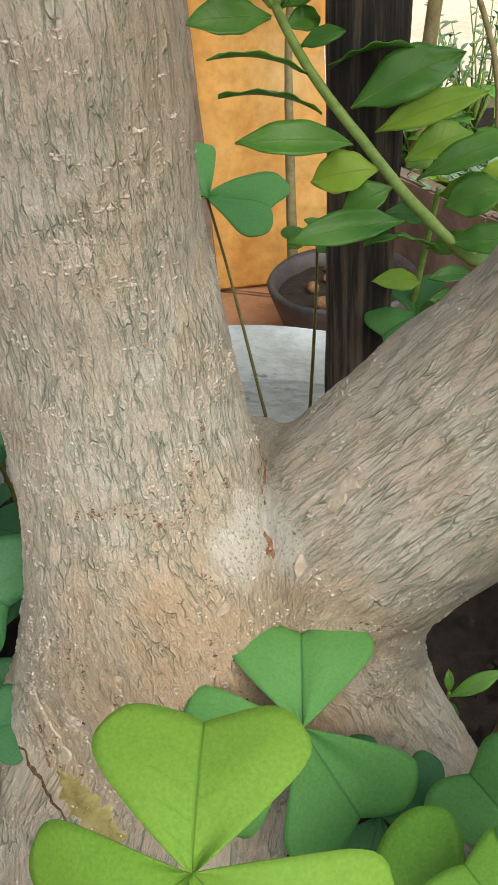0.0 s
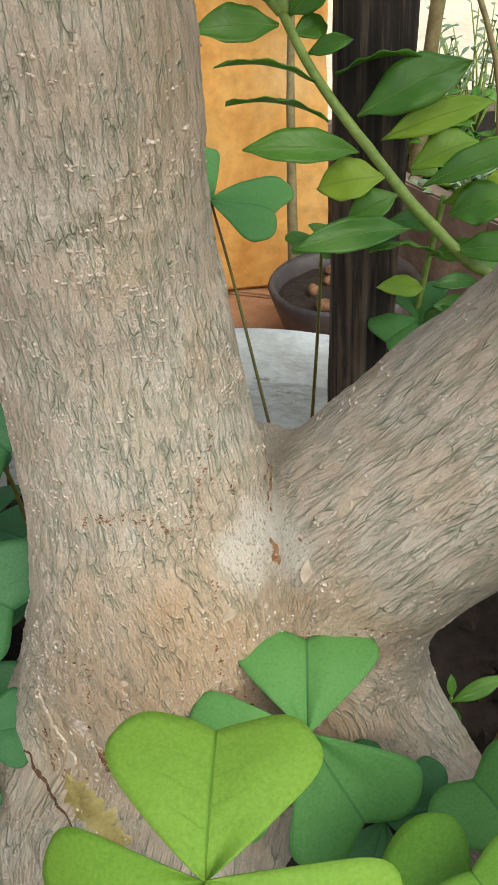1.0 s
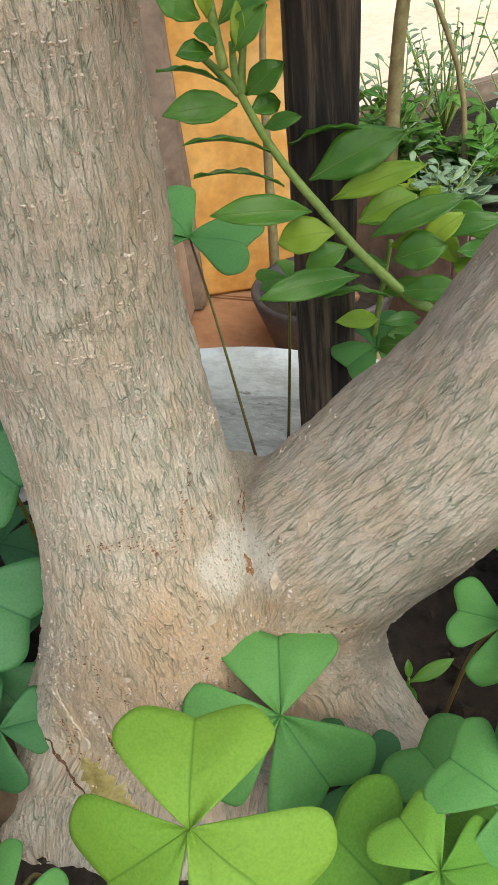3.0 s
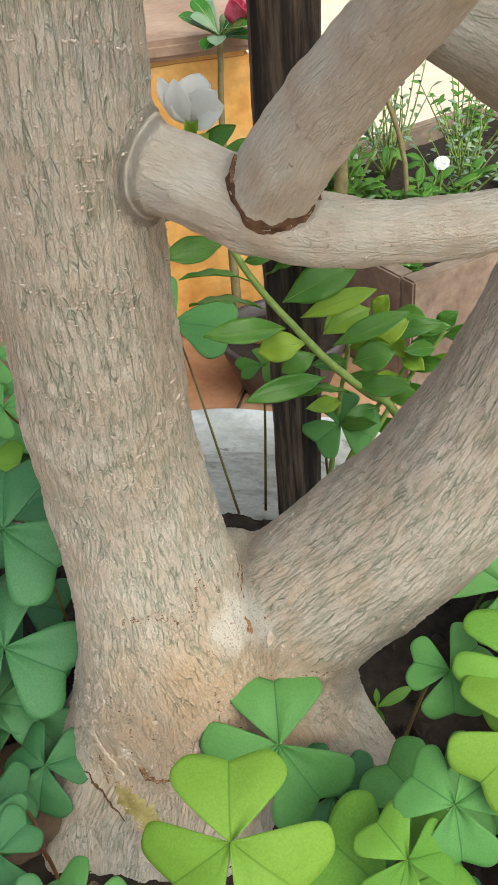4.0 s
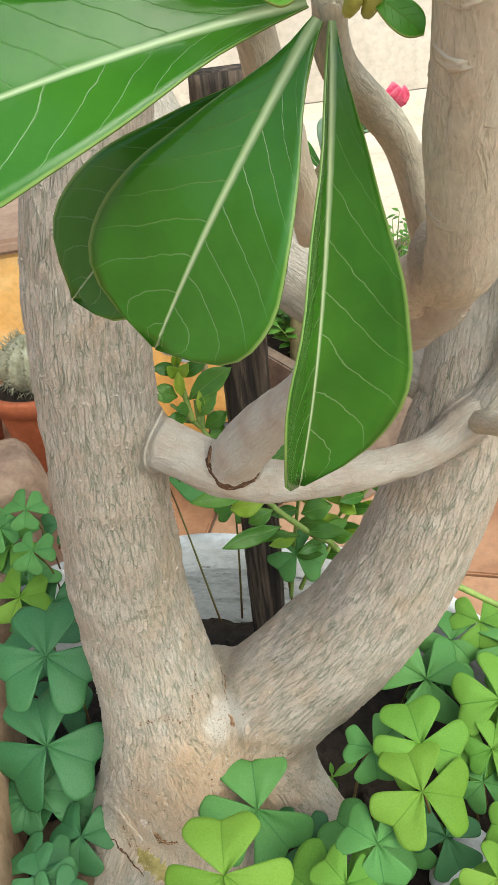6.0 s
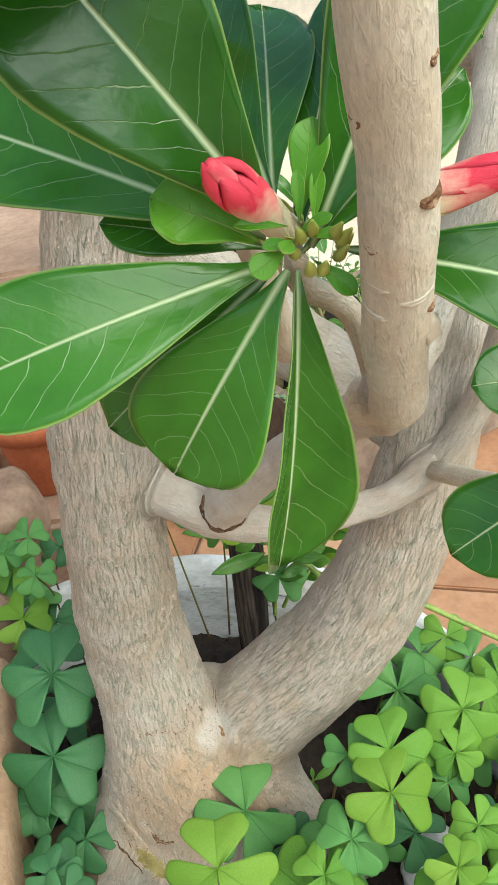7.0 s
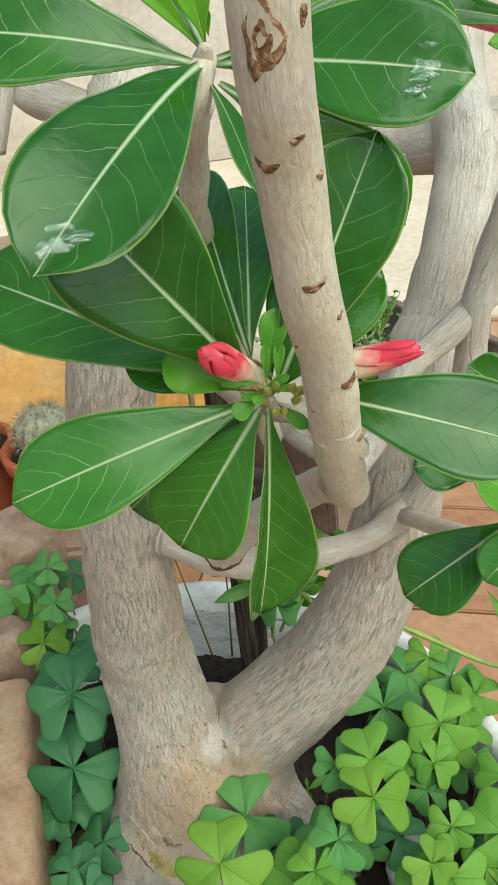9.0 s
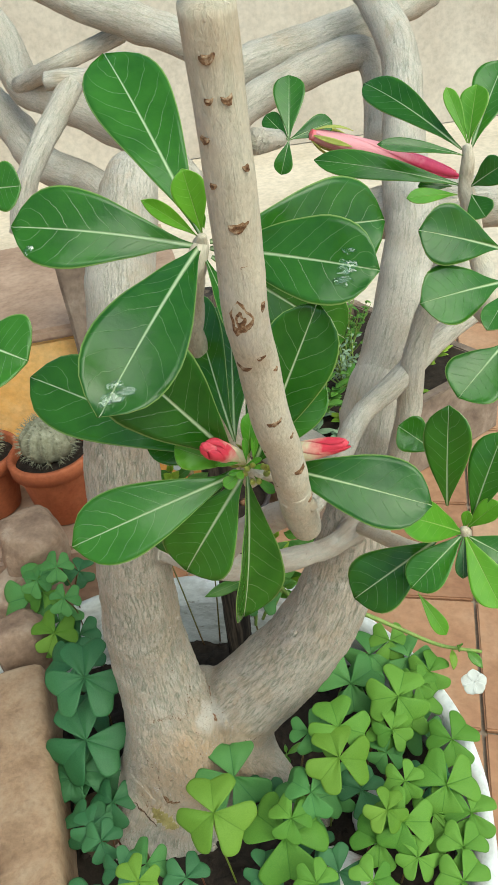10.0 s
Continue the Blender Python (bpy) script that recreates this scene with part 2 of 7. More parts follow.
SOIL = mottled("soil", [(0.3, (0.012, 0.008, 0.006)), (0.6, (0.035, 0.024, 0.017)), (0.8, (0.07, 0.05, 0.035))], 60, 0.95, 300, 0.004)
WHITE_PAINT = mottled("weathered_white_paint", [(0.3, (0.52, 0.50, 0.46)), (0.5, (0.72, 0.71, 0.69)), (0.75, (0.80, 0.80, 0.79))], 14, 0.75, 90, 0.002, stain=(0.61, (0.30, 0.27, 0.23)), stretch=(1, 1, 2.5))
STAINED_PAINT = mottled("stained_white_paint", [(0.3, (0.42, 0.41, 0.38)), (0.5, (0.62, 0.615, 0.60)), (0.75, (0.74, 0.74, 0.73))], 16, 0.8, 110, 0.003, stain=(0.60, (0.20, 0.17, 0.14)), stretch=(1, 1, 3.0))
CHARRED = mottled("charred_wood", [(0.3, (0.011, 0.009, 0.009)), (0.48, (0.036, 0.028, 0.024)), (0.60, (0.12, 0.088, 0.066)), (0.76, (0.21, 0.165, 0.13))], 120, 0.8, 260, 0.003, stretch=(1, 1, 0.06))
ORANGE = mottled("ochre_plaster", [(0.3, (0.55, 0.24, 0.05)), (0.5, (0.74, 0.40, 0.12)), (0.7, (0.80, 0.54, 0.25))], 5, 0.85, 60, 0.002, stain=(0.70, (0.16, 0.10, 0.06)))
COPING = mottled("pink_coping", [(0.3, (0.26, 0.16, 0.11)), (0.7, (0.44, 0.30, 0.22))], 9, 0.85, 70, 0.002)
TILE = mottled("terracotta_tile", [(0.3, (0.30, 0.145, 0.08)), (0.5, (0.41, 0.22, 0.125)), (0.72, (0.48, 0.29, 0.18))], 7, 0.7, 60, 0.001, vary=0.35)
GROUT = mottled("grout", [(0.3, (0.24, 0.18, 0.13)), (0.7, (0.36, 0.28, 0.21))], 20, 0.9)
CLAY = mottled("terracotta_pot", [(0.3, (0.30, 0.075, 0.03)), (0.7, (0.46, 0.14, 0.06))], 14, 0.75, 120, 0.001)
ROCK = mottled("garden_rock", [(0.3, (0.18, 0.11, 0.075)), (0.5, (0.32, 0.21, 0.145)), (0.72, (0.44, 0.33, 0.25))], 16, 0.85, 110, 0.006, vary=0.3)
SLAB = mottled("rough_brick", [(0.3, (0.20, 0.115, 0.065)), (0.5, (0.37, 0.235, 0.145)), (0.75, (0.46, 0.33, 0.22))], 18, 0.9, 130, 0.005, stain=(0.68, (0.13, 0.085, 0.05)))
MOSSY = mottled("mossy_brick", [(0.3, (0.045, 0.030, 0.018)), (0.5, (0.10, 0.066, 0.040)), (0.75, (0.17, 0.12, 0.075))], 30, 0.95, 140, 0.004)
WHITE_ROCK = mottled("pale_rock", [(0.35, (0.40, 0.27, 0.21)), (0.5, (0.72, 0.68, 0.65)), (0.75, (0.82, 0.81, 0.80))], 30, 0.8, 160, 0.004)
BOX = mottled("planter_board", [(0.3, (0.13, 0.09, 0.068)), (0.55, (0.24, 0.175, 0.135)), (0.75, (0.36, 0.285, 0.23))], 14, 0.85, 90, 0.002)
BROWN = mottled("torn_bark", [(0.3, (0.10, 0.045, 0.02)), (0.55, (0.22, 0.11, 0.055)), (0.75, (0.36, 0.22, 0.13))], 160, 0.85, 500, 0.001)
DARK_BROWN = mottled("dark_torn_bark", [(0.3, (0.05, 0.025, 0.014)), (0.55, (0.12, 0.06, 0.032)), (0.75, (0.22, 0.13, 0.08))], 200, 0.9, 500, 0.001)
SCAR = mottled("leaf_scar_bark", [(0.36, (0.09, 0.038, 0.018)), (0.50, (0.22, 0.115, 0.058)), (0.60, (0.40, 0.27, 0.17)), (0.74, (0.55, 0.45, 0.35))], 360, 0.85, 900, 0.0012)
OLIVE = mottled("bare_green_bark", [(0.3, (0.22, 0.17, 0.055)), (0.55, (0.34, 0.27, 0.10)), (0.8, (0.46, 0.36, 0.19))], 90, 0.6, 400, 0.0006)
FLAKE = mottled("bark_flake", [(0.3, (0.38, 0.28, 0.20)), (0.6, (0.50, 0.40, 0.31)), (0.8, (0.59, 0.50, 0.42))], 120, 0.8, 400, 0.0006)
BLACK = mottled("black_plastic", [(0.3, (0.035, 0.03, 0.032)), (0.7, (0.09, 0.075, 0.075))], 25, 0.45, 200, 0.0005)
CACTUS = mottled("cactus_skin", [(0.3, (0.18, 0.17, 0.10)), (0.6, (0.34, 0.32, 0.22)), (0.8, (0.5, 0.48, 0.38))], 60, 0.8, 220, 0.004)
YARD = mottled("cream_yard", [(0.3, (0.54, 0.45, 0.35)), (0.7, (0.70, 0.60, 0.49))], 3, 0.9, 40, 0.003)
FAR_WALL = mottled("far_wall", [(0.3, (0.46, 0.39, 0.33)), (0.7, (0.60, 0.53, 0.46))], 3, 0.9, 30, 0.002)
STEM_GREEN = mottled("green_stem", [(0.3, (0.16, 0.25, 0.05)), (0.7, (0.30, 0.38, 0.10))], 60, 0.5, 300, 0.0004)
STALK = mottled("clover_stalk", [(0.35, (0.11, 0.035, 0.02)), (0.5, (0.15, 0.09, 0.03)), (0.7, (0.20, 0.25, 0.05))], 9, 0.5, 200, 0.0003)
STALK_GREEN = mottled("clover_green_stalk", [(0.3, (0.16, 0.20, 0.03)), (0.7, (0.28, 0.36, 0.06))], 9, 0.5, 200, 0.0003)
WHITE_PETAL = leaf_material("white_petal", (0.82, 0.82, 0.79), (0.90, 0.90, 0.88), (0.84, 0.86, 0.80), 0.5, 6.0, 0.02, 0.3, None, 0.5)
BUD_RED = mottled("bud_red", [(0.3, (0.62, 0.03, 0.06)), (0.55, (0.75, 0.10, 0.14)), (0.75, (0.80, 0.30, 0.28))], 90, 0.45, 300, 0.0008)
BUD_CREAM = mottled("bud_cream", [(0.3, (0.74, 0.45, 0.33)), (0.5, (0.78, 0.62, 0.45)), (0.7, (0.70, 0.68, 0.42))], 70, 0.5, 300, 0.0005)
LENTICEL = mottled("lenticel", [(0.32, (0.32, 0.20, 0.13)), (0.48, (0.50, 0.40, 0.33)), (0.70, (0.66, 0.58, 0.51))], 420, 0.85, 500, 0.0005)
CALYX = mottled("calyx", [(0.3, (0.30, 0.33, 0.06)), (0.7, (0.45, 0.45, 0.12))], 80, 0.5, 300, 0.0004)
PINK = mottled("pink_petal", [(0.3, (0.62, 0.03, 0.12)), (0.7, (0.80, 0.22, 0.30))], 60, 0.5, 200, 0.0006)
SEED_STEM = mottled("brown_green_stem", [(0.3, (0.14, 0.11, 0.05)), (0.7, (0.26, 0.22, 0.11))], 60, 0.7, 300, 0.0004)


def petal_material(name, cream, blush, red):
    """Furled petals: pale at the foot, red towards tip and edges."""
    m, nt, b = material(name, 0.42, spec=0.4)
    sep = nt.nodes.new("ShaderNodeSeparateXYZ")
    nt.links.new(attr_node(nt, "blade").outputs["Vector"], sep.inputs[0])
    oc = coords(nt)
    n = noise_tex(nt, oc, 240.0, 4)
    f = calc(nt, "ADD", calc(nt, "ADD", sep.outputs[1], calc(nt, "MULTIPLY", calc(nt, "POWER", calc(nt, "ABSOLUTE", sep.outputs[0]), 3.0), 0.10)), calc(nt, "MULTIPLY", calc(nt, "SUBTRACT", n, 0.5), 0.35))
    col = ramp(nt, f, [(0.08, tuple(c * 0.9 for c in cream)), (0.44, cream), (0.60, blush), (0.76, red), (1.0, tuple(c * 0.8 for c in red))])
    nt.links.new(col, b.inputs["Base Color"])
    bump(nt, b, noise_tex(nt, coords(nt, (14, 60, 1), "blade"), 1.0, 3), 0.0005, 0.6)
    return m


BUD = petal_material("furled_petal", (0.80, 0.68, 0.46), (0.80, 0.36, 0.30), (0.70, 0.045, 0.085))
BUD_PINK = petal_material("long_pink_petal", (0.72, 0.30, 0.34), (0.74, 0.20, 0.26), (0.66, 0.05, 0.14))


def film_material():
    m, nt, b = material("rain_film", 0.03)
    clear, shine, sh = nt.nodes.new("ShaderNodeBsdfTransparent"), nt.nodes.new("ShaderNodeBsdfGlossy"), nt.nodes.new("ShaderNodeMixShader")
    clear.inputs[0].default_value = (0.93, 0.97, 0.93, 1)
    shine.inputs["Roughness"].default_value = 0.04
    sh.inputs[0].default_value = 0.06
    nt.links.new(clear.outputs[0], sh.inputs[1])
    nt.links.new(shine.outputs[0], sh.inputs[2])
    nt.links.new(sh.outputs[0], nt.nodes["Material Output"].inputs["Surface"])
    return m


WATER = film_material()


# ---- geometry helpers ----
def V(*a):
    return Vector(a if len(a) > 1 else a[0])


def mesh_of(name, verts, faces, mat, attrs=None, smooth=True):
    me = bpy.data.meshes.new(name)
    me.from_pydata([tuple(v) for v in verts], [], faces)
    if smooth:
        me.polygons.foreach_set("use_smooth", [True] * len(me.polygons))
    for key, vals in (attrs or {}).items():
        a = me.attributes.new(key, "FLOAT_VECTOR", "POINT")
        a.data.foreach_set("vector", np.asarray(vals, dtype=np.float32).ravel())
    me.materials.append(mat)
    me.update()
    return me


def put(name, me, parent=None, label=""):
    ob = new(name, me)
    if parent is not None:
        ob.parent = parent
    if label:
        ob["label"] = label
    return ob


def thing(name, at, label, category, group="", kind=""):
    e = new(name)
    e.empty_display_size = 0.02
    e.location = at
    tagged(e, label, category, group, kind)
    bpy.context.view_layer.update()
    return e


def under(name, me, parent, label=""):
    """A mesh in world coordinates, hung under a thing without moving it."""
    ob = new(name, me)
    ob.parent = parent
    ob.matrix_parent_inverse = parent.matrix_world.inverted()
    if label:
        ob["label"] = label
    return ob


def spline(pts, n):
    """n points on a smooth curve through pts (each of any length)."""
    p = np.array(pts, float)
    k = len(p)
    if k == 2:
        return p[0] + (p[1] - p[0]) * np.linspace(0, 1, n)[:, None]
    q = np.vstack([2 * p[0] - p[1], p, 2 * p[-1] - p[-2]])
    out = []
    for s in np.linspace(0, k - 1 - 1e-9, n):
        i, f = int(s), s - int(s)
        a, b, c, d = q[i:i + 4]
        out.append(0.5 * (2 * b + (c - a) * f + (2 * a - 5 * b + 4 * c - d) * f * f + (3 * b - a - 3 * c + d) * f ** 3))
    return np.array(out)


def tube(name, stations, mat, n=24, seg=12, rough=0.0, freq=60.0, seed=0.0, knobs=0.0, caps=True):
    """A round limb through stations (x, y, z, radius), with an uneven surface."""
    c = spline(stations, n)
    verts, attr = [], []
    side = None
    s = 0.0
    for i in range(n):
        a, b = c[max(i - 1, 0), :3], c[min(i + 1, n - 1), :3]
        t = Vector(b - a).normalized()
        if side is None:
            side = t.orthogonal().normalized()
        side = (side - t * side.dot(t)).normalized()
        up = t.cross(side)
        p, r = Vector(c[i, :3]), c[i, 3]
        if i:
            s += (p - Vector(c[i - 1, :3])).length
        for j in range(seg):
            an = 2 * math.pi * j / seg
            d = side * math.cos(an) + up * math.sin(an)
            q = p + d * r
            k = 1.0
            if rough:
                k += rough * noise.noise(q * freq + Vector((seed, 0, 0)))
                k += knobs * max(0.0, noise.noise(Vector((s * 38 + seed, math.cos(an) * 0.9, math.sin(an) * 0.9))) - 0.25)
            verts.append(p + d * r * k)
            attr.append((math.cos(an) * r, math.sin(an) * r, s + seed * 0.07))
    faces = [(i * seg + j, i * seg + (j + 1) % seg, (i + 1) * seg + (j + 1) % seg, (i + 1) * seg + j) for i in range(n - 1) for j in range(seg)]
    if caps:
        for end, ring in ((0, 0), (n - 1, (n - 1) * seg)):
            a, b = c[end, :3], c[1 if end == 0 else n - 2, :3]
            out = Vector(a - b).normalized() * c[end, 3] * 0.45
            verts.append(Vector(c[end, :3]) + out)
            attr.append((0, 0, (s if end else 0) + seed * 0.07))
            k = len(verts) - 1
            faces += [(ring + (j + 1) % seg, ring + j, k) if end == 0 else (ring + j, ring + (j + 1) % seg, k) for j in range(seg)]
    return mesh_of(name, verts, faces, mat, {"bark": attr})


PROFILE = {
    "obovate": ([0, 0.05, 0.15, 0.3, 0.5, 0.68, 0.82, 0.92, 0.975, 1.0], [0.045, 0.07, 0.20, 0.47, 0.80, 1.0, 0.95, 0.70, 0.36, 0.03]),
    "elliptic": ([0, 0.06, 0.15, 0.3, 0.5, 0.68, 0.82, 0.92, 1.0], [0.05, 0.08, 0.42, 0.82, 1.0, 0.90, 0.62, 0.30, 0.02]),
    "round": ([0, 0.06, 0.2, 0.4, 0.6, 0.8, 0.92, 1.0], [0.06, 0.10, 0.55, 0.92, 1.0, 0.86, 0.52, 0.05]),
    "strap": ([0, 0.1, 0.3, 0.6, 0.85, 1.0], [0.35, 0.45, 0.75, 1.0, 0.7, 0.03]),
}


def blade(name, base, tip, hint, width, mat, shape="obovate", bend=0.06, fold=0.10, wave=0.02, nl=16, nw=10, thick=0.0006, seed=0.0, twist=0.0):
    """A leaf with two faces and an edge, from base to tip; hint: roughly where its upper face looks."""
    base, tip = V(base), V(tip)
    ax = tip - base
    L = ax.length
    ax.normalize()
    h = V(hint)
    nrm = (h - ax * h.dot(ax)).normalized()
    side = ax.cross(nrm)
    xs, ys = PROFILE[shape]
    vs = np.linspace(0, 1, nl + 1) ** 0.9
    ws = np.interp(vs, xs, ys) * width / 2
    ws[1:-1] = 0.25 * ws[:-2] + 0.5 * ws[1:-1] + 0.25 * ws[2:]
    top, low, attr = [], [], []
    for i, v in enumerate(vs):
        tw = twist * v
        sd = side * math.cos(tw) + nrm * math.sin(tw)
        nn = nrm * math.cos(tw) - side * math.sin(tw)
        for j in range(nw + 1):
            u = 2 * j / nw - 1
            w = ws[i]
            lift = bend * L * 4 * v * (1 - v) + fold * abs(u) ** 1.4 * w
            lift += wave * width * noise.noise(Vector((v * 3.2 + seed, u * 1.3, seed * 1.7))) * (0.3 + abs(u))
            lift += wave * 0.5 * width * math.sin(v * 22 + seed * 5 + (1 if u > 0 else 2.1)) * abs(u) ** 3
            p = base + ax * (v * L) + sd * (u * w) + nn * lift
            top.append(p + nn * thick * 0.5)
            low.append(p - nn * thick * 0.5)
            attr.append((u, v, max(0.05, w / (width / 2))))
    k = nw + 1
    off = len(top)
    f = []
    for i in range(nl):
        for j in range(nw):
            a = i * k + j
            f.append((a, a + 1, a + k + 1, a + k))
            f.append((off + a, off + a + k, off + a + k + 1, off + a + 1))
    for i in range(nl):
        a, b = i * k, i * k + nw
        f.append((a, a + k, off + a + k, off + a))
        f.append((b + k, b, off + b, off + b + k))
    for j in range(nw):
        f.append((j + 1, j, off + j, off + j + 1))
        a = nl * k + j
        f.append((a, a + 1, off + a + 1, off + a))
    return mesh_of(name, top + low, f, mat, {"blade": attr + attr})


def furled_petal(name, base, tip, r, angle, span, lift, mat, twist=1.5, top=1.0, n=14, w=10, blunt=False):
    """A petal rolled round the axis of a bud, its leading edge lifted."""
    base, tip = V(base), V(tip)
    ax = tip - base
    e1 = ax.normalized().orthogonal().normalized()
    e2 = ax.normalized().cross(e1)
    outer, inner, attr = [], [], []
    for i in range(n + 1):
        f = i / n
        rad = r * (0.50 + 1.15 * f ** 0.8 * (1 - f) ** 0.75 + 0.02)
        rad *= 1 - 0.18 * f ** 2
        if blunt:
            rad = r * (0.78 + 0.32 * math.sin(f * 2.0) ** 2) * (1 - 0.8 * (max(0.0, f - 0.74) / 0.26) ** 2)
        for j in range(w + 1):
            u = 2 * j / w - 1
            a = angle + twist * f + u * span * (1 - 0.15 * f ** 4)
            rr = rad * (1 + lift * (0.5 + 0.5 * u) * (0.3 + f)) + 0.0004 * noise.noise(Vector((u * 3 + angle, f * 4, angle)))
            q = base + ax * (f * top * (1 - 0.10 * u * u * f)) 
            d = e1 * math.cos(a) + e2 * math.sin(a)
            outer.append(q + d * rr)
            inner.append(q + d * max(rr - 0.0006, 0.0001))
            attr.append((u, f, 1.0))
    k, off, fs = w + 1, (n + 1) * (w + 1), []
    for i in range(n):
        for j in range(w):
            a = i * k + j
            fs.append((a, a + 1, a + k + 1, a + k))
            fs.append((off + a, off + a + k, off + a + k + 1, off + a + 1))
        a, b = i * k, i * k + w
        fs.append((a, a + k, off + a + k, off + a))
        fs.append((b + k, b, off + b, off + b + k))
    for j in range(w):
        a = n * k + j
        fs.append((a, a + 1, off + a + 1, off + a))
    return mesh_of(name, [tuple(p) for p in outer + inner], fs, mat, {"blade": attr + attr})


def clover_leaflet(name, mat, L=1.0, W=1.15, cup=0.10, seed=0.0, nl=14, nw=24):
    """One fish-tail leaflet along +y, with a shallow notch, upper face to +z; unit size."""
    top, low, attr = [], [], []
    for i in range(nl + 1):
        v = i / nl
        h = (0.02 + 0.98 * v ** 0.94) * (1 - 0.17 * (max(0.0, v - 0.62) / 0.38) ** 2.4)
        for j in range(nw + 1):
            u = 2 * j / nw - 1
            au = abs(u)
            g = 0.75 + 0.24 * au ** 0.95 - 0.30 * au ** 4 + 0.010 * math.sin(7 * u + seed)
            x = u * W / 2 * h * (1 - 0.06 * v * v)
            y = v * L * g
            z = 0.10 * math.sin(v * 2.4) - cup * v * v + 0.05 * au * (1 - v) + 0.05 * au * au * v
            z += 0.05 * noise.noise(Vector((u * 1.4 + seed, v * 1.7, seed)))
            z -= 0.007 * math.exp(-(u / 0.12) ** 2) * v
            top.append((x, y, z + 0.007))
            low.append((x, y, z - 0.007))
            attr.append((u, v, 0.5))
    k, off, f = nw + 1, (nl + 1) * (nw + 1), []
    for i in range(nl):
        for j in range(nw):
            a = i * k + j
            f.append((a, a + 1, a + k + 1, a + k))
            f.append((off + a, off + a + k, off + a + k + 1, off + a + 1))
        a, b = i * k, i * k + nw
        f.append((a, a + k, off + a + k, off + a))
        f.append((b + k, b, off + b, off + b + k))
    for j in range(nw):
        a = nl * k + j
        f.append((a, a + 1, off + a + 1, off + a))
    return mesh_of(name, top + low, f, mat, {"blade": attr + attr})


def lathe(name, profile, at, mat, seg=64, wobble=0.0, freq=8.0, arc=None):
    verts = []
    for r, z in profile:
        for j in range(seg):
            a = 2 * math.pi * j / seg
            q = Vector((r * math.cos(a), r * math.sin(a), z))
            k = 1 + wobble * noise.noise(q * freq) / max(r, 0.02)
            verts.append((at[0] + q.x * k, at[1] + q.y * k, at[2] + z + wobble * noise.noise(q * freq + Vector((9, 0, 0)))))
    n = len(profile)
    f = [(i * seg + j, i * seg + (j + 1) % seg, (i + 1) * seg + (j + 1) % seg, (i + 1) * seg + j) for i in range(n - 1) for j in range(seg)]
    return mesh_of(name, verts, f, mat)


def lump(name, at, size, mat, seed=0.0, detail=3, rough=0.18, flat=0.0, turn=0.0, freq=1.3):
    """A worn stone."""
    bm = bmesh.new()
    bmesh.ops.create_icosphere(bm, subdivisions=detail, radius=1.0)
    m = Matrix.Rotation(turn, 3, "Z")
    for v in bm.verts:
        d = v.co.normalized()
        k = 1 + rough * 1.6 * noise.noise(d * freq + Vector((seed, 1, 2))) + rough * 0.5 * noise.noise(d * freq * 3.1 + Vector((seed, 5, 2)))
        c = Vector(tuple(math.copysign(abs(x) ** (1 - flat), x) for x in d)) * k
        v.co = m @ Vector((c.x * size[0], c.y * size[1], c.z * size[2])) + V(at)
    me = bpy.data.meshes.new(name)
    bm.to_mesh(me)
    bm.free()
    me.polygons.foreach_set("use_smooth", [True] * len(me.polygons))
    me.materials.append(mat)
    return me


def board(name, a, b, mat, bevel=0.004, wob=0.0, cuts=1, m=None):
    """A box from corner a to corner b with worn edges, turned by m."""
    a, b = V(a), V(b)
    bm = bmesh.new()
    bmesh.ops.create_cube(bm, size=1.0)
    for v in bm.verts:
        v.co = Vector(((a.x + b.x) / 2 + v.co.x * (b.x - a.x), (a.y + b.y) / 2 + v.co.y * (b.y - a.y), (a.z + b.z) / 2 + v.co.z * (b.z - a.z)))
    if bevel:
        bmesh.ops.bevel(bm, geom=bm.edges[:], offset=bevel, segments=2, affect="EDGES")
    if cuts > 1:
        bmesh.ops.subdivide_edges(bm, edges=[e for e in bm.edges if e.calc_length() > 4 * bevel], cuts=cuts, use_grid_fill=True)
    for v in bm.verts:
        if wob:
            v.co += Vector([wob * noise.noise(v.co * 30 + Vector((k * 7.1, 0, 0))) + wob * 1.5 * noise.noise(v.co * 8 + Vector((k * 3.1, 2, 0))) for k in range(3)])
        if m is not None:
            v.co = m @ v.co
    me = bpy.data.meshes.new(name)
    bm.to_mesh(me)
    bm.free()
    me.materials.append(mat)
    return me


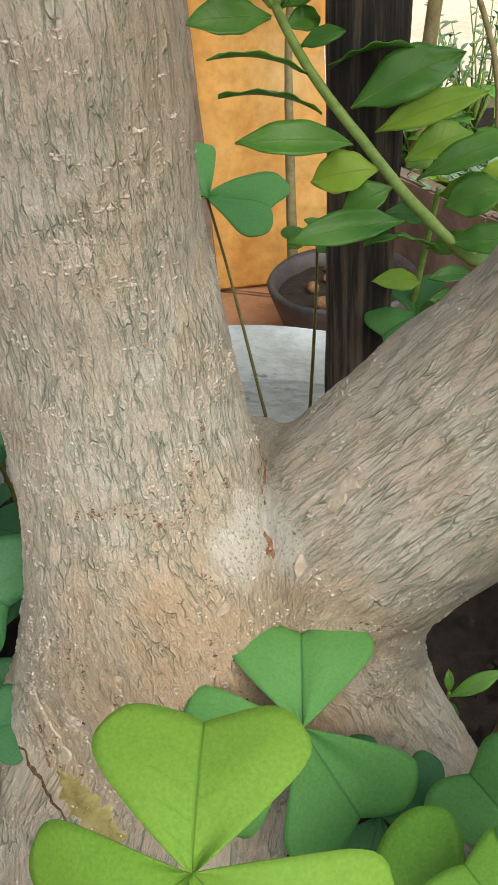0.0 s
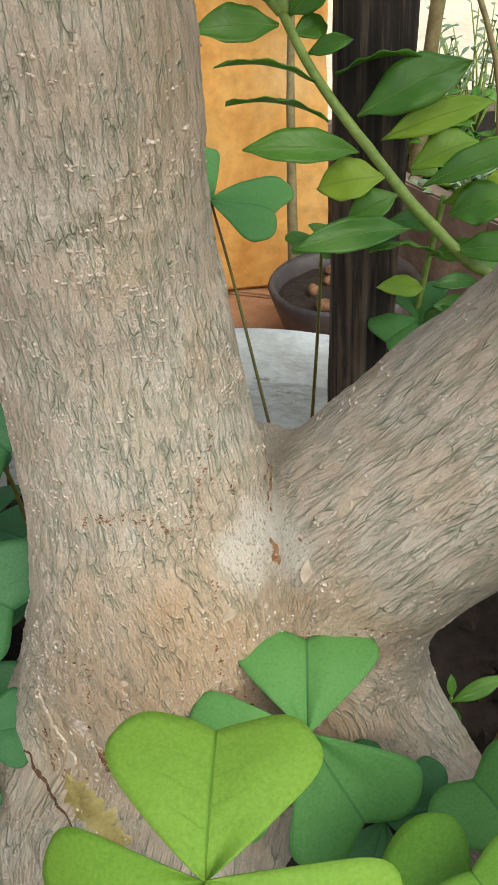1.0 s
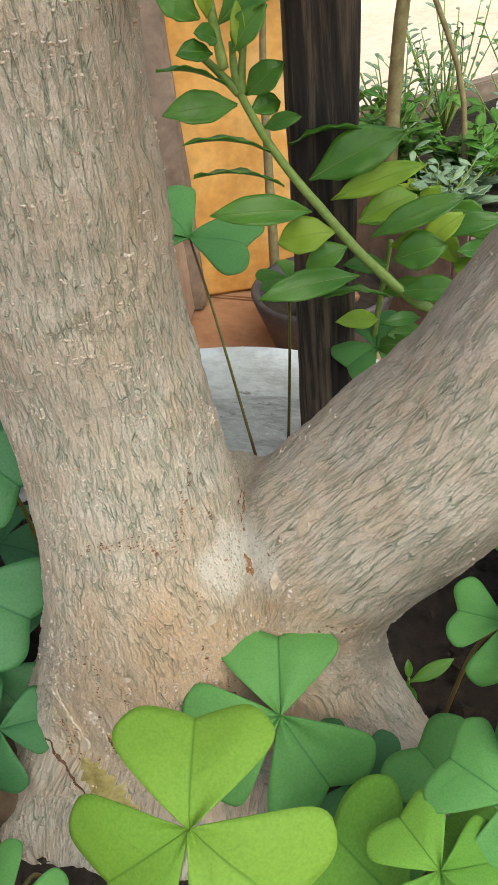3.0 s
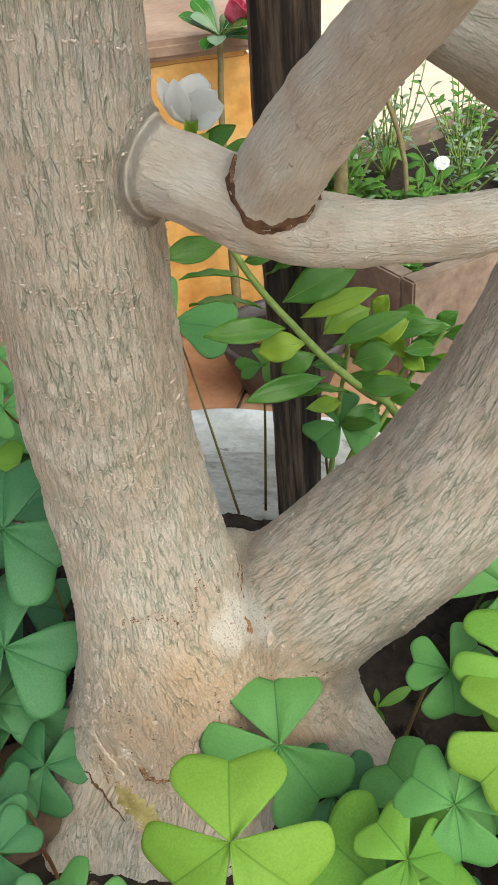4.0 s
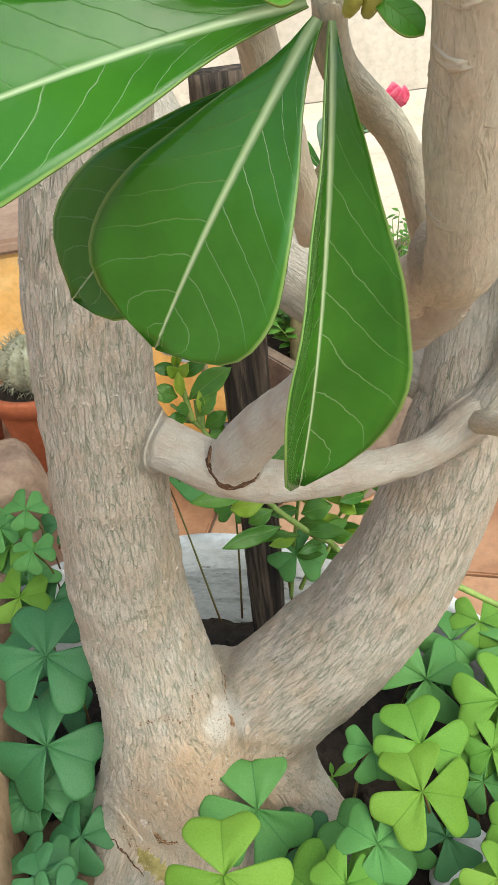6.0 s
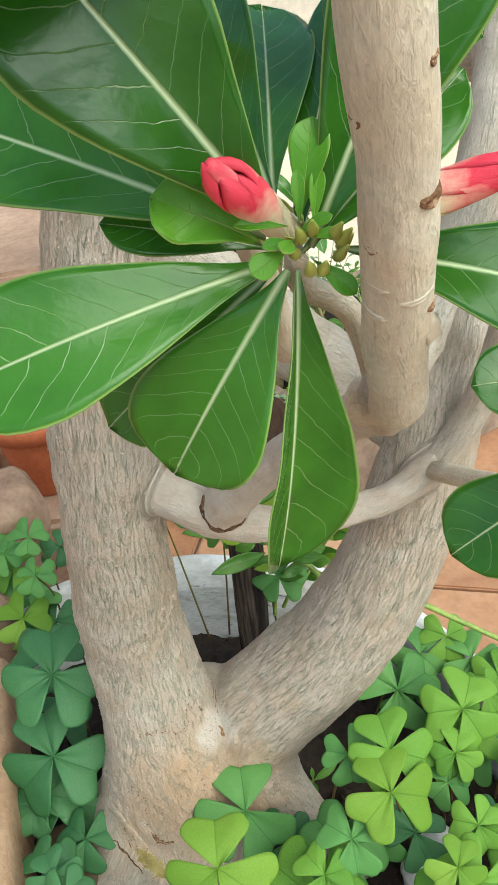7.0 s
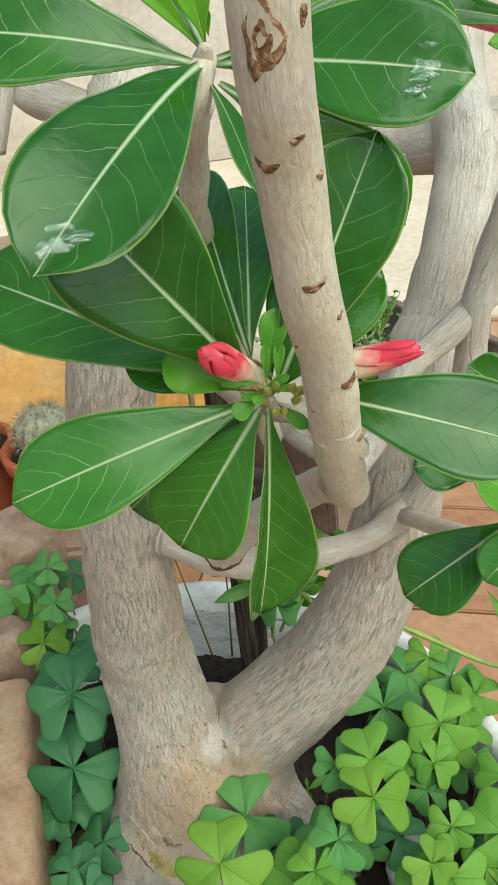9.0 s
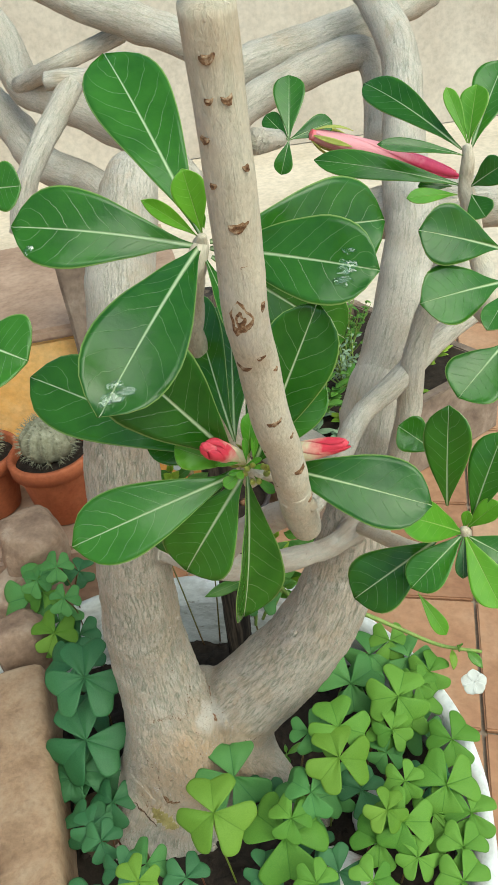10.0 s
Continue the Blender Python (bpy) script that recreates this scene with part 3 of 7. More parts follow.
def isosurface(field, lo, step):
    """Smooth mesh (verts, quads) where a sampled field crosses zero."""
    s = field < 0
    nx, ny, nz = field.shape
    corners = [(i, j, k) for i in (0, 1) for j in (0, 1) for k in (0, 1)]
    cnt = np.zeros((nx - 1, ny - 1, nz - 1), np.int8)
    for i, j, k in corners:
        cnt += s[i:nx - 1 + i, j:ny - 1 + j, k:nz - 1 + k]
    cell = (cnt > 0) & (cnt < 8)
    idx = np.argwhere(cell)
    ids = -np.ones(cell.shape, np.int32)
    ids[cell] = np.arange(len(idx))
    acc, num = np.zeros((len(idx), 3)), np.zeros(len(idx))
    for ci, a in enumerate(corners):
        for axis in range(3):
            if a[axis] == 0:
                b = list(a)
                b[axis] = 1
                fa = field[idx[:, 0] + a[0], idx[:, 1] + a[1], idx[:, 2] + a[2]]
                fb = field[idx[:, 0] + b[0], idx[:, 1] + b[1], idx[:, 2] + b[2]]
                hit = (fa < 0) != (fb < 0)
                w = np.where(hit, fa / np.where(hit, fa - fb, 1), 0)
                p = np.tile(np.array(a, float), (len(idx), 1))
                p[:, axis] += w
                acc[hit] += p[hit]
                num[hit] += 1
    verts = (idx + acc / num[:, None]) * step + np.array(lo)
    quads = []
    for axis in range(3):
        u, v = (axis + 1) % 3, (axis + 2) % 3
        sl0, sl1 = [slice(None)] * 3, [slice(None)] * 3
        sl0[axis], sl1[axis] = slice(0, -1), slice(1, None)
        cross = s[tuple(sl0)] != s[tuple(sl1)]
        pts = np.argwhere(cross)
        ok = (pts[:, u] > 0) & (pts[:, v] > 0) & (pts[:, u] < field.shape[u] - 1) & (pts[:, v] < field.shape[v] - 1)
        pts = pts[ok]
        inside = s[pts[:, 0], pts[:, 1], pts[:, 2]]

        def cell_id(du, dv):
            q = pts.copy()
            q[:, u] += du
            q[:, v] += dv
            return ids[q[:, 0], q[:, 1], q[:, 2]]
        q = np.stack([cell_id(-1, -1), cell_id(0, -1), cell_id(0, 0), cell_id(-1, 0)], 1)
        q[~inside] = q[~inside][:, ::-1]
        quads.append(q)
    return verts, np.vstack(quads)


# ---- setting: floor, low wall, far wall ----
FLOOR_Z = -0.25
ground = put("ground", board("ground", (-30, -30, FLOOR_Z - 0.2), (30, 60, FLOOR_Z - 0.012), GROUT, 0))
tagged(ground, "pale brown mortar bed under the patio tiles", "ground", kind="structure")
floor = thing("floor", (0.46, 0.5, FLOOR_Z), "worn terracotta-coloured tiled patio floor", "floor", kind="structure")


def tile_mesh():
    return board("tile", (-0.148, -0.148, -0.012), (0.148, 0.148, 0.0), TILE, 0.003)


TILE_MESH = tile_mesh()
for i in range(-11, 10):
    for j in range(-7, 6):
        t = new("tile", TILE_MESH)
        t.parent = floor
        t.rotation_euler = (0, 0, radians(-17))
        c, s = math.cos(radians(-17)), math.sin(radians(-17))
        x, y = i * 0.302 + 0.158, j * 0.302 + 0.045
        t.location = (c * x - s * y, s * x + c * y, random.uniform(-0.001, 0.001))

yard = put("pavement", board("pavement", (-6, 1.86, FLOOR_Z - 0.1), (8, 4.2, FLOOR_Z + 0.006), YARD, 0.004))
tagged(yard, "bare cream-coloured concrete yard beyond the tiles", "pavement", kind="structure")

wall_m = Matrix.Translation((-0.1, 1.2, 0)) @ Matrix.Rotation(radians(6), 4, "Z")
wall = thing("wall_low", (-0.1, 1.3, FLOOR_Z), "low ochre-orange plastered garden wall with pinkish coping", "wall", kind="structure")
under("wall_face", board("wall_face", (-1.4, 0, FLOOR_Z), (0.145, 0.16, 0.215), ORANGE, 0.006, 0.002, 14, wall_m), wall)
under("coping", board("coping", (-1.42, -0.012, 0.217), (0.16, 0.55, 0.245), COPING, 0.008, 0.002, 10, wall_m), wall, "pinkish worn coping with dark stains")
under("pilaster", board("pilaster", (-0.105, -0.05, FLOOR_Z), (-0.036, 0.0, 0.45), BOX, 0.006, 0.002, 6, wall_m), wall, "brown wooden upright")
far_wall = put("wall_far", board("wall_far", (-6, 4.2, FLOOR_Z), (8, 4.4, 2.4), FAR_WALL, 0.01))
tagged(far_wall, "plain grey-beige plastered wall across the yard", "wall", kind="structure")
side_wall = put("wall_side", board("wall_side", (-3.2, -3, FLOOR_Z), (-3.0, 4.2, 2.2), FAR_WALL, 0.01))
tagged(side_wall, "plain grey-beige plastered wall beside the yard", "wall", kind="structure")

# ---- the big white pot and its soil ----
PX, PY = -0.070, 0.212
pot = thing("planter_pot", (PX, PY, FLOOR_Z), "large round white-painted cement planter, chipped and stained", "pot")
under("pot_wall", lathe("pot_wall", [(0.29, FLOOR_Z), (0.33, FLOOR_Z + 0.02), (0.388, -0.10), (0.408, -0.026)], (PX, PY, 0), WHITE_PAINT, 128, 0.003, 9.0), pot)
under("rim", lathe("rim", [(0.408, -0.026), (0.414, -0.012), (0.413, -0.001), (0.406, 0.004), (0.396, 0.002), (0.387, -0.009), (0.380, -0.036)], (PX, PY, 0), WHITE_PAINT, 160, 0.004, 11.0), pot, "rounded white rim, chipped to grey cement")
under("inner_wall", lathe("inner_wall", [(0.380, -0.036), (0.377, -0.050), (0.371, -0.075), (0.355, -0.16)], (PX, PY, 0), STAINED_PAINT, 128, 0.0035, 9.0), pot, "stained inner wall of the planter")


def soil_mesh():
    n, verts, faces = 90, [], []
    R = 0.366
    for i in range(n + 1):
        for j in range(n + 1):
            a, b = 2 * i / n - 1, 2 * j / n - 1
            x = a * math.sqrt(1 - b * b / 2) * R
            y = b * math.sqrt(1 - a * a / 2) * R
            p = Vector((PX + x, PY + y, 0))
            d = math.hypot(p.x - 0.0, p.y - 0.28)
            z = -0.062 + 0.03 * math.exp(-(d / 0.10) ** 2) + 0.012 * noise.noise(p * 14) + 0.006 * noise.noise(p * 60) + 0.004 * noise.noise(p * 150)
            z -= 0.055 * max(0.0, min(1.0, (p.y - 0.40) / 0.16))
            verts.append((p.x, p.y, z))
    for i in range(n):
        for j in range(n):
            a = i * (n + 1) + j
            faces.append((a, a + n + 1, a + n + 2, a + 1))
    return mesh_of("potting_soil", verts, faces, SOIL)


soil = put("potting_soil", soil_mesh())
tagged(soil, "dark crumbly potting soil filling the white planter", "soil", kind="stuff")
bm_v, bm_f = [], []
for k in range(900):
    a, r = random.uniform(0, 6.283), 0.36 * math.sqrt(random.random())
    x, y, s = PX + r * math.cos(a), PY + r * math.sin(a), random.uniform(0.0025, 0.007)
    z = -0.058 + 0.03 * math.exp(-(math.hypot(x, y - 0.28) / 0.10) ** 2) - 0.055 * max(0.0, min(1.0, (y - 0.40) / 0.16))
    o = len(bm_v)
    for dx, dy, dz in ((1, 0, 0), (-1, 0, 0), (0, 1, 0), (0, -1, 0), (0, 0, 1), (0, 0, -1)):
        bm_v.append((x + s * dx * random.uniform(0.6, 1.4), y + s * dy * random.uniform(0.6, 1.4), z + s * 0.7 * dz))
    bm_f += [(o + p, o + q, o + 4) for p, q in ((0, 2), (2, 1), (1, 3), (3, 0))] + [(o + q, o + p, o + 5) for p, q in ((0, 2), (2, 1), (1, 3), (3, 0))]
crumbs = put("soil_crumbs", mesh_of("soil_crumbs", bm_v, bm_f, SOIL, smooth=False))
tagged(crumbs, "loose dark crumbs of soil and bark chips", "soil", kind="stuff")

# ---- the desert rose: fused trunk ----
rose = thing("desert_rose", (-0.02, 0.29, -0.06), "old desert rose shrub with thick pale grey-brown forked trunk", "shrub")

STOCK = {
    "left": [(-0.0638, 0.2632, -0.0911, 0.105), (-0.0451, 0.2785, -0.0315, 0.0874), (-0.0426, 0.2835, 0.0386, 0.0735), (-0.0519, 0.2930, 0.0968, 0.0580), (-0.0570, 0.3010, 0.1671, 0.0512), (-0.0575, 0.2960, 0.2373, 0.0470),
             (-0.0507, 0.2826, 0.3054, 0.0432), (-0.0439, 0.2725, 0.3855, 0.0405), (-0.0367, 0.2700, 0.4554, 0.0385), (-0.0267, 0.2749, 0.5265, 0.0374), (-0.0038, 0.2838, 0.6172, 0.0340)],
    "right": [(0.0052, 0.2831, -0.0027, 0.0640), (0.0377, 0.2940, 0.0560, 0.0575), (0.0785, 0.2885, 0.1065, 0.0545), (0.1316, 0.2815, 0.1720, 0.0500), (0.1690, 0.2780, 0.2424, 0.0447), (0.2018, 0.2820, 0.3274, 0.0405),
              (0.2183, 0.2850, 0.3975, 0.0363), (0.2283, 0.2942, 0.4581, 0.0345)],
    "root_a": [(0.03, 0.27, 0.0, 0.045), (0.075, 0.235, -0.028, 0.026), (0.125, 0.19, -0.06, 0.018)],
    "root_b": [(-0.07, 0.27, 0.0, 0.055), (-0.105, 0.24, -0.045, 0.036), (-0.13, 0.20, -0.08, 0.03)],
    "root_c": [(-0.02, 0.26, -0.02, 0.06), (-0.03, 0.21, -0.07, 0.045)],
    "web": [(0.000, 0.310, 0.03, 0.03), (0.000, 0.318, 0.092, 0.020)],
    "spur": [(-0.045, 0.285, 0.398, 0.014), (-0.016, 0.268, 0.394, 0.0170), (0.010, 0.250, 0.388, 0.0178), (0.030, 0.238, 0.381, 0.0170), (0.0500, 0.2343, 0.3715, 0.0150), (0.0846, 0.2316, 0.3657, 0.0130), (0.1326, 0.2367, 0.3638, 0.0125), (0.1762, 0.2428, 0.3690, 0.0115), (0.214, 0.248, 0.395, 0.0118)],
    "fore": [(0.036, 0.242, 0.374, 0.0150), (0.046, 0.229, 0.394, 0.0168), (0.065, 0.212, 0.425, 0.0152), (0.095, 0.180, 0.467, 0.0138), (0.118, 0.136, 0.513, 0.0125), (0.1265, 0.090, 0.548, 0.0118), (0.1235, 0.055, 0.570, 0.0115), (0.1170, 0.024, 0.598, 0.0110)],
}


def limb_axis(st, n):
    c = spline(st, n)
    return c[:, :3], c[:, 3]


def trunk_mesh():
    lo, hi, h = np.array((-0.19, 0.005, -0.10)), np.array((0.33, 0.42, 0.66)), 0.0022
    dims = np.ceil((hi - lo) / h).astype(int) + 1
    gx, gy, gz = [(lo[i] + h * np.arange(dims[i])).astype(np.float32) for i in range(3)]
    field = np.full(dims, 0.2, np.float32)
    blend = 0.020
    for name, st in STOCK.items():
        c, r = limb_axis(st, 5 * len(st))
        own = np.full(dims, 0.2, np.float32)
        for a, b, ra, rb in zip(c[:-1], c[1:], r[:-1], r[1:]):
            pad = max(ra, rb) + 0.04
            i0 = np.maximum(((np.minimum(a, b) - pad - lo) / h).astype(int), 0)
            i1 = np.minimum(((np.maximum(a, b) + pad - lo) / h).astype(int) + 1, dims)
            if (i1 <= i0).any():
                continue
            X, Y, Z = gx[i0[0]:i1[0], None, None], gy[None, i0[1]:i1[1], None], gz[None, None, i0[2]:i1[2]]
            d = (b - a).astype(np.float32)
            t = np.clip(((X - a[0]) * d[0] + (Y - a[1]) * d[1] + (Z - a[2]) * d[2]) / float(d @ d), 0, 1)
            dist = np.sqrt((X - a[0] - t * d[0]) ** 2 + (Y - a[1] - t * d[1]) ** 2 + (Z - a[2] - t * d[2]) ** 2) - (ra + t * (rb - ra))
            sub = own[i0[0]:i1[0], i0[1]:i1[1], i0[2]:i1[2]]
            np.minimum(sub, dist, out=sub)
        k = blend * {"right": 0.28, "spur": 0.6, "fore": 0.3, "web": 0.5}.get(name, 1.0)
        m = np.clip(0.5 + 0.5 * (own - field) / k, 0, 1)
        field = own * (1 - m) + field * m - k * m * (1 - m)
    verts, quads = isosurface(field, lo, h)
    # each point's place along and across its limb; neighbouring limbs share one grain where they join
    wsum = np.zeros(len(verts))
    bark = np.zeros((len(verts), 3))
    nearest = np.full(len(verts), 9.0)
    young = np.zeros(len(verts))
    for name, st in STOCK.items():
        c, r = limb_axis(st, 14 * len(st))
        tan = np.gradient(c, axis=0)
        tan /= np.linalg.norm(tan, axis=1)[:, None]
        arc = np.concatenate([[0], np.cumsum(np.linalg.norm(np.diff(c, axis=0), axis=1))])
        side = np.cross(tan, (0.2, 1.0, 0.1))
        side /= np.linalg.norm(side, axis=1)[:, None]
        up = np.cross(tan, side)
        d, co = np.empty(len(verts)), np.empty((len(verts), 3))
        for s0 in range(0, len(verts), 20000):
            v = verts[s0:s0 + 20000]
            dd = np.linalg.norm(v[:, None, :] - c[None], axis=2) - r[None]
            j = dd.argmin(1)
            rel = v - c[j]
            d[s0:s0 + 20000] = dd[np.arange(len(v)), j]
            co[s0:s0 + 20000] = np.stack([(rel * side[j]).sum(1), (rel * up[j]).sum(1), arc[j] + (rel * tan[j]).sum(1)], 1)
        if wsum.any():
            seam = (np.abs(d - nearest) < 0.005) & (verts[:, 1] < np.median(verts[np.abs(d - nearest) < 0.005, 1]))
            co += (bark[seam] / wsum[seam, None] - co[seam]).mean(0)
        if name in ("spur", "fore"):
            # younger wood keeps its own grain up to a narrow collar
            share = 1.0 / (1.0 + np.exp(np.clip((d - nearest) / 0.0012, -40, 40)))
            total = np.exp(-np.clip(np.minimum(d, nearest), -0.02, 0.2) / 0.005)
            bark = (bark / wsum[:, None] * (1 - share)[:, None] + co * share[:, None]) * total[:, None]
            young = (young / wsum * (1 - share) + share) * total
            wsum = total
        else:
            w = np.exp(-np.clip(d, -0.02, 0.2) / 0.005)
            bark += co * w[:, None]
            wsum += w
        nearest = np.minimum(nearest, d)
    bark /= wsum[:, None]
    young /= wsum
    # weathering with shapes of its own: ochre foot, pale scar below the fork
    tone = np.zeros((len(verts), 3))
    tone[:, 2] = young
    for i in range(len(verts)):
        p = Vector(verts[i])
        n1, n2 = noise.noise(p * 28), noise.noise(p * 75)
        ring = (p - Vector((-0.02, 0.22, 0.045))).length / 0.085 + 0.35 * n1 + 0.25 * n2
        tone[i, 0] = max(0.0, min(1.0, 1.55 - 1.25 * ring))
        d = (Vector((p.x - 0.007, (p.y - 0.24) * 0.5, (p.z - 0.100) * 1.1)).length) / 0.020 + 0.45 * n2 + 0.3 * n1
        tone[i, 1] = max(0.0, min(1.0, 2.2 - 1.7 * d))
    # uneven growth: swellings, long furrows, fine lumps
    out = np.empty_like(verts)
    fx = np.zeros_like(verts)
    nrm_me = bpy.data.meshes.new("tmp")
    nrm_me.from_pydata(verts.tolist(), [], quads.tolist())
    nn = np.zeros(len(verts) * 3, np.float32)
    nrm_me.vertices.foreach_get("normal", nn)
    nn = nn.reshape(-1, 3)
    bpy.data.meshes.remove(nrm_me)
    for i in range(len(verts)):
        p, q = Vector(verts[i]), Vector(bark[i])
        a = 0.0022 * noise.noise(p * 22) + 0.0009 * noise.noise(p * 70)
        a *= 1.0 - 0.4 * young[i]
        a += 0.0010 * noise.noise(Vector((q.x * 190, q.y * 190, q.z * 55))) + 0.0005 * noise.noise(Vector((q.x * 420, q.y * 420, q.z * 160)))
        out[i] = verts[i] + nn[i] * a
    # raised pale lenticels, small and wider than tall, thickest on the old wood
    rnd = random.Random(11)
    lv, lf = [], []
    for _ in range(14000):
        i = rnd.randrange(len(verts))
        p, n = Vector(out[i]), Vector(nn[i])
        if n.y > 0.35 or young[i] > 0.5 and rnd.random() < 0.85 or rnd.random() > 1.15 - 1.6 * max(0.0, p.z - 0.05):
            continue
        if noise.noise(p * 45) < -0.08 - 0.25 * tone[i, 0]:
            continue
        s1 = n.cross(Vector((0.1 if p.x < 0.03 else -0.7, 0.0, 1.0))).normalized()
        s2 = n.cross(s1)
        foot = tone[i, 0] > 0.3
        for c in range(rnd.choice((1, 1, 2, 3, 4))):
            # rows run across the stems, but down the ochre foot
            sh = s1 * rnd.uniform(-0.003, 0.003) + s2 * rnd.uniform(-0.0006, 0.0006)
            if foot:
                sh = s2 * rnd.uniform(-0.004, 0.004) + s1 * rnd.uniform(-0.0005, 0.0005)
            if c == 0:
                sh = Vector((0, 0, 0))
            w, h, k = rnd.uniform(0.0004, 0.0013), rnd.uniform(0.0003, 0.0009), rnd.uniform(0.0002, 0.0007)
            o, ring, pc = len(lv), 7, p + sh
            for j in range(ring):
                a = 6.283 * j / ring
                lv.append(pc - n * 0.0006 + s1 * math.cos(a) * w * rnd.uniform(0.4, 1.7) + s2 * math.sin(a) * h * rnd.uniform(0.4, 1.8))
            for j in range(ring):
                a = 6.283 * j / ring
                lv.append(pc + n * k * rnd.uniform(0.3, 1.0) + s1 * math.cos(a) * w * rnd.uniform(0.2, 0.9) + s2 * math.sin(a) * h * rnd.uniform(0.2, 0.9))
            lv.append(pc + n * k * rnd.uniform(0.2, 0.9))
            for j in range(ring):
                q = (j + 1) % ring
                lf += [(o + j, o + q, o + ring + q, o + ring + j), (o + ring + j, o + ring + q, o + 2 * ring)]
    return mesh_of("trunk", out, quads.tolist(), BARK, {"bark": bark, "tone": tone}), mesh_of("lenticel", [tuple(q) for q in lv], lf, LENTICEL)


trunk_me, lenticel_me = trunk_mesh()
trunk_ob = under("trunk", trunk_me, rose, "thick forked trunk with furrowed grey-brown bark")
tagged(under("bark_wart", lenticel_me, rose), "tiny pale raised lenticels on the bark", kind="stuff")


def branch(stations, mat=None, n=40, seg=20, rough=0.10, seed=0.0, knobs=0.25, label=""):
    return under("branch", tube("branch", stations, mat or TWIG, n, seg, rough, 45.0, seed, knobs), rose, label)


# the stub's two branches: one runs to the side, one comes forward and turns up
branch([(0.200, 0.247, 0.383, 0.0112), (0.214, 0.248, 0.395, 0.0118), (0.236, 0.235, 0.455, 0.0115), (0.250, 0.225, 0.53, 0.0115), (0.258, 0.228, 0.60, 0.011), (0.285, 0.232, 0.68, 0.010)], LIMB_BARK, 60, 20, 0.10, 1.0)
UPRIGHT = [(0.1190, 0.0620, 0.5720, 0.0116), (0.1205, 0.0400, 0.5850, 0.0114), (0.1181, 0.0113, 0.6043, 0.0104), (0.1124, -0.0087, 0.6365, 0.0103), (0.1079, -0.0279, 0.6702, 0.0102), (0.1034, -0.0446, 0.7072, 0.0100), (0.0972, -0.0587, 0.7393, 0.0099), (0.0928, -0.0720, 0.7797, 0.0098), (0.0891, -0.0881, 0.8107, 0.0097), (0.0889, -0.0957, 0.8525, 0.0096), (0.0879, -0.1059, 0.8959, 0.0094), (0.0869, -0.1145, 0.9308, 0.0093)]
branch(UPRIGHT, TWIG, 110, 32, 0.04, 3.0, 0.14, "pale upright branch with brown leaf scars")
# a thick limb crossing behind
branch([(0.226, 0.300, 0.376, 0.034), (0.1411, 0.3677, 0.4256, 0.0318), (0.1130, 0.3657, 0.4534, 0.0318), (0.0724, 0.3799, 0.4900, 0.0310), (0.022, 0.400, 0.540, 0.0290), (-0.005, 0.42, 0.615, 0.027), (-0.02, 0.42, 0.70, 0.022)], LIMB_BARK, 60, 28, 0.07, 4.0, 0.1)
# upper limbs
branch([(0.2150, 0.2840, 0.3850, 0.0360), (0.2283, 0.2942, 0.4581, 0.0352), (0.2420, 0.3080, 0.5050, 0.0345), (0.256, 0.326, 0.523, 0.0335), (0.279, 0.349, 0.574, 0.0320), (0.296, 0.378, 0.617, 0.0305), (0.311, 0.415, 0.645, 0.0290), (0.319, 0.463, 0.672, 0.0260), (0.330, 0.517, 0.706, 0.0230)], LIMB_BARK, 60, 26, 0.07, 5.0)
branch([(0.146, 0.710, 0.763, 0.024), (0.189, 0.716, 0.775, 0.025), (0.272, 0.723, 0.790, 0.025), (0.340, 0.729, 0.803, 0.024), (0.436, 0.777, 0.825, 0.022)], LIMB_BARK, 40, 20, 0.08, 7.0, 0.25)
branch([(0.139, 0.656, 0.720, 0.020), (0.183, 0.669, 0.742, 0.021), (0.263, 0.683, 0.767, 0.022), (0.322, 0.685, 0.774, 0.020), (0.336, 0.665, 0.746, 0.018), (0.319, 0.601, 0.687, 0.017)], LIMB_BARK, 40, 20, 0.08, 8.0, 0.25)
branch([(0.323, 0.682, 0.857, 0.020), (0.337, 0.646, 0.823, 0.021), (0.344, 0.596, 0.787, 0.022), (0.335, 0.542, 0.743, 0.023), (0.318, 0.479, 0.686, 0.025), (0.309, 0.418, 0.632, 0.028)], LIMB_BARK, 40, 20, 0.08, 18.0, 0.25)
branch([(0.253, 0.531, 0.633, 0.026), (0.286, 0.495, 0.636, 0.028), (0.326, 0.452, 0.648, 0.030), (0.376, 0.431, 0.655, 0.029), (0.437, 0.427, 0.653, 0.026)], LIMB_BARK, 40, 20, 0.08, 6.0, 0.25)
branch([(-0.052, 0.619, 0.900, 0.016), (-0.007, 0.601, 0.877, 0.018), (0.045, 0.584, 0.856, 0.019), (0.096, 0.566, 0.833, 0.018), (0.151, 0.549, 0.795, 0.016)], LIMB_BARK, 40, 20, 0.08, 13.0, 0.25)
branch([(-0.097, 0.640, 0.798, 0.011), (-0.047, 0.588, 0.821, 0.010), (-0.012, 0.604, 0.829, 0.010), (0.031, 0.622, 0.840, 0.010)], LIMB_BARK, 20, 14, 0.10, 12.0, 0.25)
branch([(-0.047, 0.492, 0.822, 0.009), (-0.025, 0.490, 0.821, 0.011), (0.008, 0.508, 0.814, 0.011), (0.054, 0.528, 0.811, 0.010)], LIMB_BARK, 30, 16, 0.12, 11.0, 0.40)
